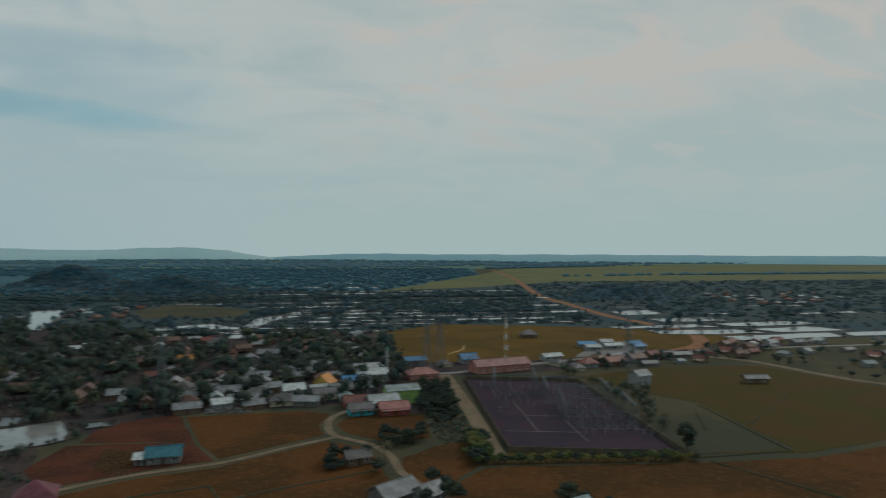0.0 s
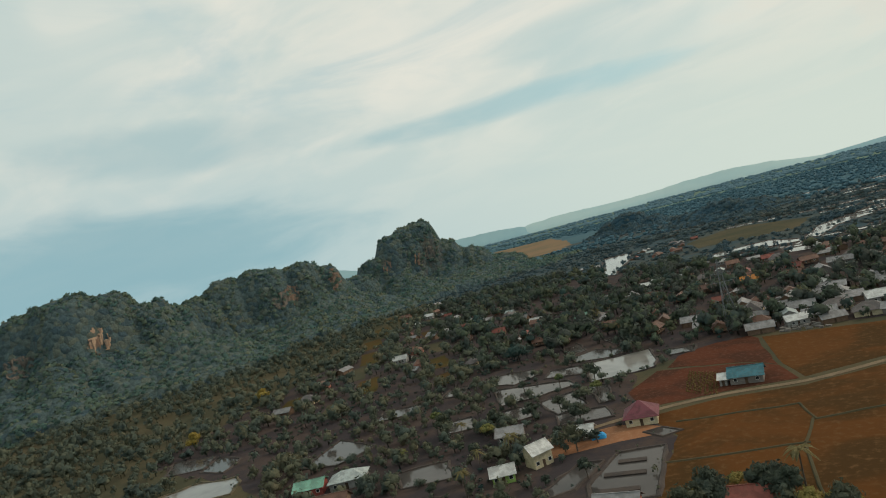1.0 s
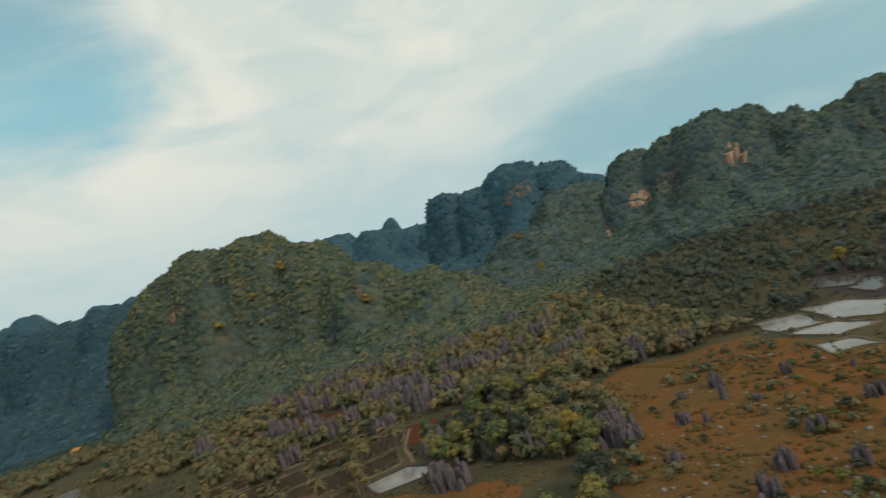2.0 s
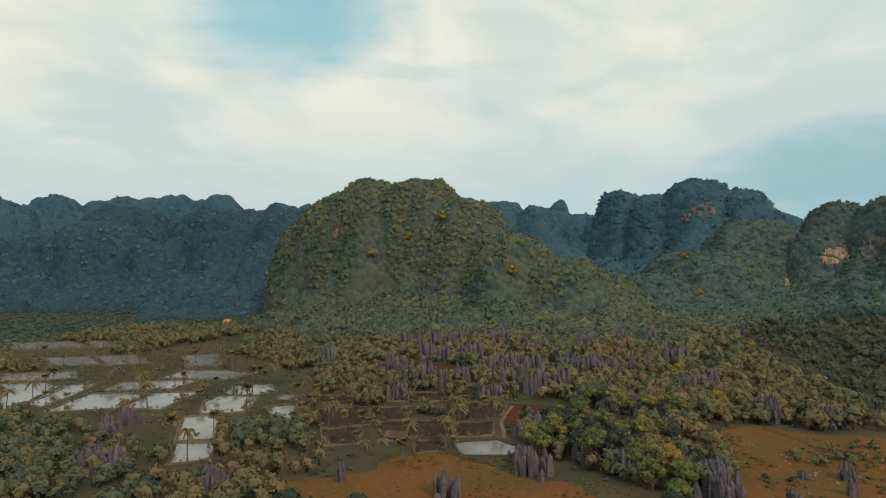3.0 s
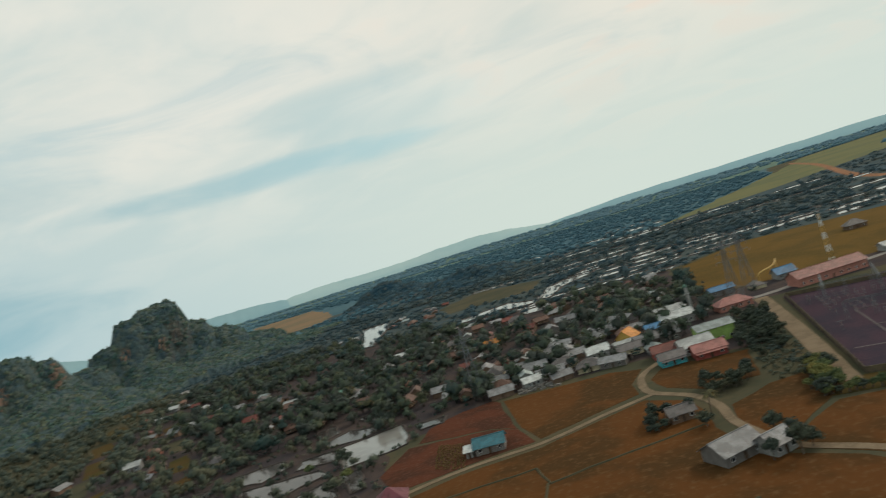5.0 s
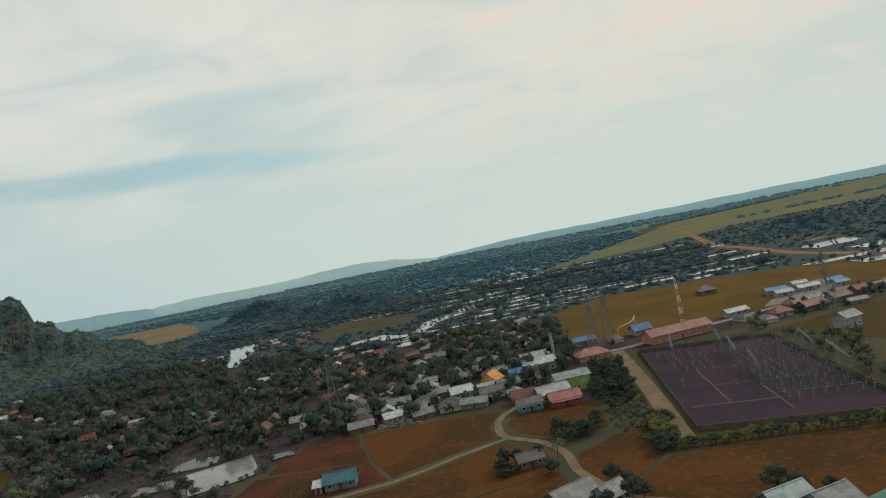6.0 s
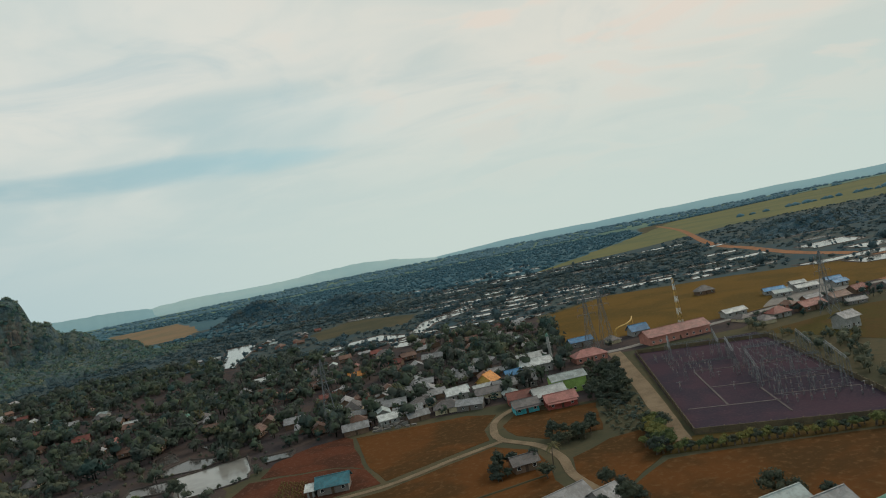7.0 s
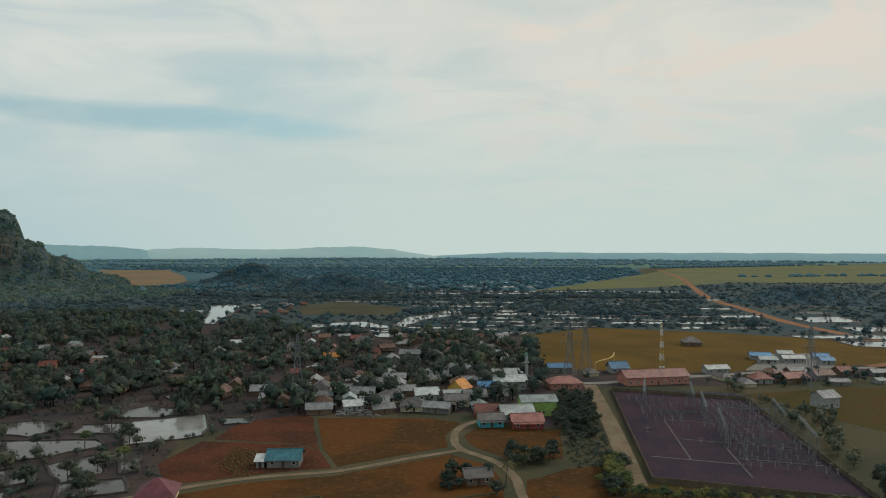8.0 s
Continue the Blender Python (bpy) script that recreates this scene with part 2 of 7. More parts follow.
def karst(name, leaves, rock, warm, steep=(0.30, 0.62), plant=0.16):
    """Limestone that shows on the steep faces, with scrub on all that is flatter; ochre streaks run down the cliffs."""
    m = bpy.data.materials.new(name)
    m.use_nodes = True
    w = Nodes(m.node_tree)
    geo = w.add("ShaderNodeNewGeometry")
    p, n = geo.outputs["Position"], geo.outputs["True Normal"]
    sep = w.add("ShaderNodeSeparateXYZ")
    w.put(sep, 0, n)
    tall = w.add("ShaderNodeMapping")
    tall.inputs["Scale"].default_value = (1, 1, 0.18)
    w.put(tall, 0, p)
    streak = w.noise(tall.outputs[0], 0.10, 6.0, 0.65, 0.3)
    patch = w.noise(p, 0.020, 4.0, 0.6)
    grain = w.noise(p, 0.28, 6.0, 0.7)
    stone = w.mix(w.ramp(streak, 0.40, 0.62), [v * 0.45 for v in rock], rock)
    stone = w.mix(w.math("MULTIPLY", w.ramp(patch, 0.52, 0.66), 0.85), stone, warm)
    cell = w.add("ShaderNodeTexVoronoi", Scale=plant)
    w.put(cell, "Vector", p)
    one = w.add("ShaderNodeSeparateXYZ")
    w.put(one, 0, cell.outputs["Color"])
    dark, mid, light = leaves
    green = w.mix(w.ramp(one.outputs[0], 0.05, 0.55), dark, mid)
    green = w.mix(w.math("MULTIPLY", w.ramp(w.math("ADD", one.outputs[1], w.math("MULTIPLY", patch, 0.6)), 0.80, 1.25), 0.9), green, light)
    green = w.mix(1.0, green, w.mix(w.ramp(grain, 0.30, 0.72), (0.62, 0.62, 0.62), (1.15, 1.15, 1.15)), "MULTIPLY")
    bare = w.math("SUBTRACT", 1.0, w.ramp(w.math("ADD", sep.outputs[2], w.math("MULTIPLY", w.math("SUBTRACT", grain, 0.5), 0.5)), *steep))
    bsdf = w.add("ShaderNodeBsdfPrincipled", Roughness=0.92)
    bsdf.inputs["Specular IOR Level"].default_value = 0.15
    w.put(bsdf, "Base Color", w.mix(w.math("MULTIPLY", bare, w.ramp(streak, 0.36, 0.60)), green, stone))
    bp = w.add("ShaderNodeBump", Strength=0.8, Distance=2.6)
    w.put(bp, "Height", w.math("SUBTRACT", w.math("ADD", grain, streak), w.math("MULTIPLY", w.math("MULTIPLY", cell.outputs["Distance"], cell.outputs["Distance"]), w.math("SUBTRACT", 1.3, bare))))
    w.put(bsdf, "Normal", bp.outputs[0])
    w.put(w.add("ShaderNodeOutputMaterial"), 0, bsdf.outputs[0])
    MATS[name] = m
    return m


def water(name, colour, rough=0.06, bend=1.33):
    m = bpy.data.materials.new(name)
    m.use_nodes = True
    w = Nodes(m.node_tree)
    p = w.add("ShaderNodeNewGeometry").outputs["Position"]
    cloudy = w.noise(p, 0.06, 3.0, 0.6)
    bsdf = w.add("ShaderNodeBsdfPrincipled", Roughness=rough, IOR=bend)
    w.put(bsdf, "Base Color", w.mix(w.ramp(cloudy, 0.35, 0.65), colour, [v * 1.5 for v in colour]))
    bp = w.add("ShaderNodeBump", Strength=0.05, Distance=0.05)
    w.put(bp, "Height", w.noise(p, 1.3, 3.0, 0.6))
    w.put(bsdf, "Normal", bp.outputs[0])
    w.put(w.add("ShaderNodeOutputMaterial"), 0, bsdf.outputs[0])
    MATS[name] = m
    return m


surface("scrub", ((0.060, 0.060, 0.038), (0.088, 0.074, 0.044), (0.048, 0.056, 0.038)), 0.02, 0.35, 0.95, 0.6, world=True, vary=0)
surface("village_ground", ((0.047, 0.040, 0.043), (0.071, 0.053, 0.047), (0.036, 0.036, 0.039)), 0.06, 0.6, 0.95, 0.6, world=True, vary=0)
surface("stubble", ((0.101, 0.042, 0.013), (0.059, 0.032, 0.012), (0.126, 0.070, 0.031)), 0.030, 0.5, 0.95, 0.4, world=True, vary=0)
surface("karst_grass", ((0.155, 0.070, 0.026), (0.112, 0.070, 0.028), (0.190, 0.110, 0.050)), 0.03, 0.6, 0.95, 0.6, world=True, vary=0)
surface("trench", ((0.120, 0.098, 0.100), (0.080, 0.068, 0.072)), 0.3, 3.0, 0.9, 0.2)
surface("rice", ((0.120, 0.070, 0.016), (0.082, 0.054, 0.014), (0.150, 0.092, 0.030)), 0.02, 0.6, 0.95, 0.4, world=True, vary=0)
surface("meadow", ((0.066, 0.054, 0.016), (0.082, 0.050, 0.018), (0.044, 0.040, 0.018)), 0.03, 0.6, 0.95, 0.4, world=True, vary=0)
surface("redsoil", ((0.092, 0.032, 0.018), (0.058, 0.025, 0.016), (0.125, 0.066, 0.044)), 0.06, 0.7, 0.95, 0.5, world=True, vary=0)
surface("tan_far", ((0.203, 0.138, 0.083), (0.155, 0.126, 0.079), (0.243, 0.156, 0.094)), 0.006, 0.05, 0.95, 0.2, world=True, vary=0)
surface("paddy_far", ((0.142, 0.142, 0.066), (0.112, 0.124, 0.064), (0.165, 0.146, 0.080)), 0.006, 0.05, 0.95, 0.2, world=True, vary=0)
# distant fields; the pale blue-green imitates haze over them
surface("pale_plain_haze", ((0.10, 0.16, 0.13), (0.13, 0.19, 0.14), (0.08, 0.13, 0.12)), 0.003, 0.02, 0.95, 0.1, world=True, vary=0)
surface("mud", ((0.060, 0.046, 0.040), (0.042, 0.034, 0.032), (0.085, 0.068, 0.056)), 0.15, 1.6, 0.85, 0.6, vary=0.2)
surface("dry_bank", ((0.128, 0.100, 0.066), (0.088, 0.080, 0.052), (0.165, 0.132, 0.096)), 0.15, 1.6, 0.9, 0.6, vary=0.2)
surface("gravel", ((0.058, 0.036, 0.050), (0.036, 0.030, 0.044), (0.084, 0.056, 0.066)), 0.035, 1.2, 0.95, 0.5, world=True, vary=0)
surface("sandroad", ((0.196, 0.147, 0.098), (0.151, 0.114, 0.076), (0.244, 0.196, 0.141)), 0.15, 1.8, 0.95, 0.4, world=True, vary=0)
surface("redroad", ((0.270, 0.128, 0.068), (0.210, 0.105, 0.060), (0.315, 0.195, 0.120)), 0.05, 0.8, 0.95, 0.3, world=True, vary=0)
surface("concrete", ((0.200, 0.185, 0.170), (0.150, 0.138, 0.128), (0.260, 0.240, 0.220)), 0.3, 3.0, 0.9, 0.3, vary=0.2)
surface("yard_block", ((0.130, 0.100, 0.060), (0.090, 0.072, 0.050), (0.170, 0.135, 0.085)), 0.3, 3.0, 0.9, 0.3, vary=0.2)
surface("steel", ((0.210, 0.225, 0.235), (0.140, 0.155, 0.170), (0.270, 0.270, 0.270)), 0.6, 5.0, 0.6, 0.05, metal=0.4, vary=0.35)
surface("porcelain", ((0.30, 0.22, 0.20), (0.24, 0.17, 0.16)), 2.0, 8.0, 0.35, 0.0, vary=0.2)
surface("bark", ((0.13, 0.10, 0.075), (0.09, 0.07, 0.055), (0.18, 0.15, 0.12)), 1.5, 9.0, 0.95, 0.6, vary=0.3)
surface("limestone", ((0.125, 0.108, 0.124), (0.072, 0.062, 0.078), (0.185, 0.165, 0.170)), 0.25, 1.6, 0.95, 1.0, vary=0.35)
for n, c in (("zinc", (0.265, 0.265, 0.270)), ("zinc_white", (0.50, 0.515, 0.505)), ("rust", (0.17, 0.09, 0.065)), ("red_roof", (0.22, 0.065, 0.05)), ("grey_roof", (0.125, 0.115, 0.115)),
             ("teal_roof", (0.055, 0.20, 0.25)), ("blue_roof", (0.06, 0.22, 0.42)), ("orange_roof", (0.62, 0.25, 0.05)), ("green_roof", (0.16, 0.34, 0.26)), ("maroon_roof", (0.20, 0.055, 0.075)),
             ("pink_roof", (0.30, 0.115, 0.10)), ("pale_roof", (0.33, 0.38, 0.375))):
    surface(n, (c, tuple(v * 0.66 for v in c), tuple(v * 0.45 + q for v, q in zip(c, (0.075, 0.046, 0.032)))), 0.35, 1.6, 0.55, 0.25, vary=0.45, stripes=4.0)
for n, c in (("white_wall", (0.33, 0.325, 0.31)), ("plank_wall", (0.20, 0.13, 0.09)), ("grey_wall", (0.21, 0.19, 0.175)), ("green_wall", (0.30, 0.44, 0.12)), ("turquoise_wall", (0.08, 0.42, 0.48)), ("red_wall", (0.42, 0.10, 0.08)),
             ("cream_wall", (0.58, 0.50, 0.34)), ("pink_wall", (0.50, 0.22, 0.17)), ("yellow_wall", (0.58, 0.38, 0.10))):
    surface(n, (c, tuple(v * 0.78 for v in c), tuple(v * 0.55 for v in c)), 0.5, 3.0, 0.85, 0.15, vary=0.25)
surface("dark_glass", ((0.02, 0.025, 0.03), (0.03, 0.035, 0.04)), 1.0, 3.0, 0.15, 0.0, vary=0.2, spec=0.5)
surface("dark_wood", ((0.09, 0.055, 0.035), (0.06, 0.04, 0.028)), 1.0, 6.0, 0.7, 0.1, vary=0.3)
surface("tarp", ((0.02, 0.25, 0.55), (0.03, 0.32, 0.62)), 1.0, 5.0, 0.4, 0.3)
surface("faded_yellow", ((0.52, 0.34, 0.10), (0.42, 0.26, 0.08)), 1.0, 5.0, 0.6, 0.05)
surface("white_paint", ((0.75, 0.75, 0.72), (0.62, 0.62, 0.60)), 1.0, 5.0, 0.6, 0.05)
foliage("leaves", ((0.046, 0.077, 0.054), (0.083, 0.112, 0.054), (0.148, 0.159, 0.059), (0.232, 0.195, 0.065), (0.169, 0.111, 0.062)))
foliage("leaves_dark", ((0.043, 0.057, 0.053), (0.060, 0.075, 0.057), (0.094, 0.092, 0.057)))
foliage("palm_leaves", ((0.086, 0.092, 0.055), (0.138, 0.121, 0.060), (0.220, 0.171, 0.073)))
foliage("woods", ((0.056, 0.092, 0.078), (0.096, 0.124, 0.080), (0.154, 0.148, 0.080), (0.206, 0.162, 0.084), (0.196, 0.124, 0.094)), scale=0.18)
# far trees: the haze before them is mixed into the leaf colour
foliage("far_woods_haze", ((0.052, 0.121, 0.165), (0.068, 0.140, 0.178), (0.086, 0.151, 0.168)), 0.3, scale=0.05)
# leaf tones of the main hill, lightened and blued a little for haze
foliage("hill_leaves", ((0.056, 0.092, 0.086), (0.084, 0.124, 0.092), (0.124, 0.146, 0.090), (0.172, 0.166, 0.088), (0.172, 0.138, 0.096)), scale=0.18)
# leaves of the far hills: haze is put into the tones as blue
foliage("hill_leaves_far_haze", ((0.038, 0.097, 0.138), (0.055, 0.119, 0.155), (0.077, 0.138, 0.155)), 0.3, scale=0.1)
foliage("village_woods", ((0.024, 0.054, 0.060), (0.040, 0.078, 0.072), (0.062, 0.070, 0.062), (0.066, 0.092, 0.064), (0.116, 0.108, 0.060)), scale=0.18)
# middle hills: some haze is put into the leaf tones
foliage("hill_leaves_mid_haze", ((0.043, 0.092, 0.099), (0.060, 0.114, 0.103), (0.094, 0.130, 0.096), (0.157, 0.155, 0.096)), scale=0.18)
foliage("woods_dark", ((0.050, 0.072, 0.073), (0.072, 0.094, 0.077), (0.110, 0.118, 0.080), (0.152, 0.130, 0.082)), scale=0.18)
foliage("gold_leaves", ((0.200, 0.160, 0.040), (0.250, 0.190, 0.050), (0.290, 0.220, 0.070)))
# main hill: its greens also hold a little painted haze
karst("karst_near", ((0.060, 0.092, 0.090), (0.086, 0.122, 0.098), (0.120, 0.136, 0.096)), (0.120, 0.108, 0.096), (0.170, 0.120, 0.088), (0.02, 0.24))
# bluer copy of karst_near, with haze painted in for the middle distance
karst("karst_mid_haze", ((0.055, 0.092, 0.110), (0.078, 0.117, 0.120), (0.115, 0.138, 0.115)), (0.105, 0.096, 0.090), (0.150, 0.108, 0.080), (0.03, 0.24))
# far rock and scrub, blue in base colour in place of haze
karst("karst_far_haze", ((0.032, 0.090, 0.133), (0.046, 0.110, 0.152), (0.062, 0.124, 0.154)), (0.066, 0.104, 0.128), (0.095, 0.115, 0.125), (0.02, 0.26), 0.09)
water("pond_water", (0.16, 0.155, 0.145), 0.11)
water("muddy_water", (0.050, 0.046, 0.044), 0.10, 1.22)
# far ground and wetland trees, blued in base colour to stand for haze
surface("forest_floor_haze", ((0.050, 0.109, 0.140), (0.065, 0.125, 0.149), (0.079, 0.133, 0.138)), 0.004, 0.03, 0.95, 0.3, world=True, vary=0)
surface("marsh_haze", ((0.041, 0.071, 0.085), (0.058, 0.076, 0.075), (0.084, 0.074, 0.061)), 0.01, 0.08, 0.95, 0.3, world=True, vary=0)
foliage("marsh_woods_haze", ((0.037, 0.073, 0.096), (0.050, 0.086, 0.106), (0.070, 0.099, 0.100), (0.105, 0.095, 0.074)), 0.3, scale=0.1)


def cliff(name, light, dark, stain):
    """Bare rock with stains that run down it."""
    m = bpy.data.materials.new(name)
    m.use_nodes = True
    w = Nodes(m.node_tree)
    p = w.add("ShaderNodeNewGeometry").outputs["Position"]
    tall = w.add("ShaderNodeMapping")
    tall.inputs["Scale"].default_value = (1, 1, 0.22)
    w.put(tall, 0, p)
    streak = w.noise(tall.outputs[0], 0.22, 5.0, 0.65, 0.4)
    grain = w.noise(p, 0.5, 5.0, 0.7)
    col = w.mix(w.ramp(streak, 0.38, 0.62), dark, light)
    col = w.mix(w.math("MULTIPLY", w.ramp(grain, 0.50, 0.66), 0.8), col, stain)
    bsdf = w.add("ShaderNodeBsdfPrincipled", Roughness=0.95)
    bsdf.inputs["Specular IOR Level"].default_value = 0.15
    w.put(bsdf, "Base Color", col)
    bp = w.add("ShaderNodeBump", Strength=0.8, Distance=1.5)
    w.put(bp, "Height", w.math("ADD", grain, streak))
    w.put(bsdf, "Normal", bp.outputs[0])
    w.put(w.add("ShaderNodeOutputMaterial"), 0, bsdf.outputs[0])
    MATS[name] = m


# nearer of the blue hills: a darker step of the painted haze
karst("karst_blue_haze", ((0.023, 0.064, 0.097), (0.034, 0.081, 0.110), (0.051, 0.094, 0.113)), (0.054, 0.084, 0.100), (0.080, 0.095, 0.100), (0.02, 0.26), 0.12)
# tree lines near the horizon: paler and bluer still, as painted haze
foliage("distant_woods_haze", ((0.079, 0.154, 0.199), (0.092, 0.167, 0.209), (0.108, 0.179, 0.209)), 0.2, scale=0.05)
cliff("pale_rock", (0.40, 0.29, 0.205), (0.17, 0.13, 0.105), (0.30, 0.17, 0.10))
cliff("ochre_rock", (0.200, 0.128, 0.095), (0.095, 0.080, 0.070), (0.085, 0.090, 0.060))
cliff("grey_rock", (0.165, 0.140, 0.120), (0.080, 0.078, 0.074), (0.065, 0.075, 0.060))
foliage("dry_tufts", ((0.075, 0.060, 0.026), (0.105, 0.080, 0.032), (0.130, 0.085, 0.035), (0.085, 0.085, 0.034)))
water("dark_water", (0.040, 0.026, 0.020))

# ---- building kit ----
rng = np.random.default_rng(7)


class Shape:
    """Vertices and faces of one mesh, put together from simple forms."""
    def __init__(self):
        self.v, self.f = [], []

    def quad(self, *pts):
        n = len(self.v)
        self.v += [tuple(p) for p in pts]
        self.f.append(tuple(range(n, n + len(pts))))
        return self

    def box(self, x0, y0, z0, x1, y1, z1):
        n = len(self.v)
        self.v += [(x, y, z) for z in (z0, z1) for x, y in ((x0, y0), (x1, y0), (x1, y1), (x0, y1))]
        self.f += [tuple(n + k for k in q) for q in ((3, 2, 1, 0), (4, 5, 6, 7), (0, 1, 5, 4), (1, 2, 6, 5), (2, 3, 7, 6), (3, 0, 4, 7))]
        return self

    def slab(self, corners, thick):
        """A plate under four or more corners."""
        n, k = len(self.v), len(corners)
        self.v += [tuple(c) for c in corners] + [(c[0], c[1], c[2] - thick) for c in corners]
        self.f.append(tuple(range(n, n + k)))
        self.f.append(tuple(range(n + 2 * k - 1, n + k - 1, -1)))
        self.f += [(n + i, n + k + i, n + k + (i + 1) % k, n + (i + 1) % k) for i in range(k)]
        return self

    def bar(self, a, b, w, sides=4):
        """A straight bar from a to b."""
        a, b = Vector(a), Vector(b)
        d = (b - a).normalized()
        s = d.cross((0, 0, 1) if abs(d.z) < 0.95 else (1, 0, 0)).normalized()
        u = d.cross(s)
        n = len(self.v)
        for e in (a, b):
            self.v += [tuple(e + w / 2 * (math.cos(t) * s + math.sin(t) * u)) for t in (2 * math.pi * (k + 0.5) / sides for k in range(sides))]
        self.f += [(n + k, n + (k + 1) % sides, n + sides + (k + 1) % sides, n + sides + k) for k in range(sides)]
        self.f += [tuple(range(n + sides - 1, n - 1, -1)), tuple(range(n + sides, n + 2 * sides))]
        return self

    def tube(self, pts, radii, sides=7):
        """A tapered tube through points."""
        n = len(self.v)
        for k, (p, r) in enumerate(zip(pts, radii)):
            p = Vector(p)
            d = (Vector(pts[min(k + 1, len(pts) - 1)]) - Vector(pts[max(k - 1, 0)])).normalized()
            s = d.cross((0, 1, 0.01)).normalized()
            u = d.cross(s)
            self.v += [tuple(p + r * (math.cos(t) * s + math.sin(t) * u)) for t in (2 * math.pi * j / sides for j in range(sides))]
        for k in range(len(pts) - 1):
            self.f += [(n + k * sides + j, n + k * sides + (j + 1) % sides, n + (k + 1) * sides + (j + 1) % sides, n + (k + 1) * sides + j) for j in range(sides)]
        self.f.append(tuple(range(n + (len(pts) - 1) * sides, n + len(pts) * sides)))
        return self

    def take(self, verts, faces):
        n = len(self.v)
        self.v += [tuple(p) for p in verts]
        self.f += [tuple(n + k for k in q) for q in faces]
        return self


def part(name, shape, material, parent=None, label="", smooth=False):
    """ONE mesh object, under a thing or a part if one is given."""
    me = bpy.data.meshes.new(name)
    me.from_pydata(shape.v, [], shape.f)
    me.materials.append(MATS[material])
    if smooth:
        me.polygons.foreach_set("use_smooth", [True] * len(me.polygons))
    me.update()
    ob = new(name, me)
    if parent is not None:
        ob.parent = parent
    if label:
        ob["label"] = label
    return ob


def thing(name, label, category, group="", kind="", m=None):
    ob = new(name)
    ob.empty_display_size = 0.5
    if m is not None:
        ob.matrix_basis = m
    return tagged(ob, label, category, group, kind)


def icosphere(level):
    bm = bmesh.new()
    bmesh.ops.create_icosphere(bm, subdivisions=level, radius=1.0)
    v = np.array([tuple(p.co) for p in bm.verts])
    f = np.array([[p.index for p in q.verts] for q in bm.faces])
    bm.free()
    return v, f


ICO1 = icosphere(1)


def lump(ball, seed, rough=0.35):
    """A ball made uneven."""
    v, f = ball
    out = np.array([p * (1 + rough * (noise.noise(Vector(p * 1.7) + Vector((seed * 3.1, seed, -seed))) + 0.5 * noise.noise(Vector(p * 4.1) + Vector((seed, 7, seed))))) for p in v])
    return out, f


LUMPS_LOW = [lump(ICO1, s, 0.5) for s in range(8)]


def joined(name, places, sizes, shapes, material, squash=0.8, seed=1, soft=True, lean=None):
    """One mesh of many uneven lumps: woods and scrub that nobody could count."""
    r = np.random.default_rng(seed)
    places, sizes = np.asarray(places, float), np.asarray(sizes, float)
    pick = r.integers(0, len(shapes), len(places))
    vs, fs, ns, base = [], [], [], 0
    for k, (bv, bf) in enumerate(shapes):
        idx = np.nonzero(pick == k)[0]
        if not len(idx):
            continue
        a = r.uniform(0, 2 * math.pi, len(idx))
        c, s = np.cos(a)[:, None], np.sin(a)[:, None]
        x = bv[None, :, 0] * c - bv[None, :, 1] * s
        y = bv[None, :, 0] * s + bv[None, :, 1] * c
        z = np.repeat(bv[None, :, 2], len(idx), 0) * squash * r.uniform(0.75, 1.3, (len(idx), 1))
        v = np.stack([x, y, z], -1) * sizes[idx][:, None, None] + places[idx][:, None, :]
        vs.append(v.reshape(-1, 3))
        bn = crown_normals(bv)
        n = np.stack([bn[None, :, 0] * c - bn[None, :, 1] * s, bn[None, :, 0] * s + bn[None, :, 1] * c, np.repeat(bn[None, :, 2], len(idx), 0)], -1)
        if lean is not None:
            n = n + 1.1 * lean[idx][:, None, :]
            n = n / (np.linalg.norm(n, axis=2)[..., None] + 1e-6)
        ns.append(n.reshape(-1, 3))
        fs.append((bf[None] + (base + np.arange(len(idx)) * len(bv))[:, None, None]).reshape(-1, 3))
        base += len(idx) * len(bv)
    v, f = np.concatenate(vs), np.concatenate(fs)
    me = bpy.data.meshes.new(name)
    me.vertices.add(len(v))
    me.vertices.foreach_set("co", v.ravel())
    me.loops.add(f.size)
    me.loops.foreach_set("vertex_index", f.ravel().astype(np.int32))
    me.polygons.add(len(f))
    me.polygons.foreach_set("loop_start", np.arange(0, f.size, 3, dtype=np.int32))
    me.polygons.foreach_set("loop_total", np.full(len(f), 3, dtype=np.int32))
    me.materials.append(MATS[material])
    me.update(calc_edges=True)
    if soft:
        soften(me, np.concatenate(ns))
    return new(name, me)


def inside(poly, x, y):
    """Which of the points lie inside a polygon."""
    x, y = np.asarray(x, float), np.asarray(y, float)
    hit = np.zeros(x.shape, bool)
    for (x0, y0), (x1, y1) in zip(poly, poly[1:] + poly[:1]):
        cross = ((y0 > y) != (y1 > y)) & (x < (x1 - x0) * (y - y0) / (y1 - y0 + 1e-12) + x0)
        hit ^= cross
    return hit


OPEN = []      # polygons that stay free of trees and houses


def ragged(poly, step=6.0, wobble=0.8, seed=0):
    """The same outline with more corners, a little uneven."""
    out = []
    for k, (a, b) in enumerate(zip(poly, poly[1:] + poly[:1])):
        a, b = Vector((*a, 0)), Vector((*b, 0))
        n = max(1, int((b - a).length / step))
        side = Vector((-(b - a).y, (b - a).x, 0)).normalized()
        for j in range(n):
            p = a.lerp(b, j / n)
            p += side * wobble * noise.noise(Vector((p.x * 0.11, p.y * 0.11, seed)))
            out.append((p.x, p.y))
    return out


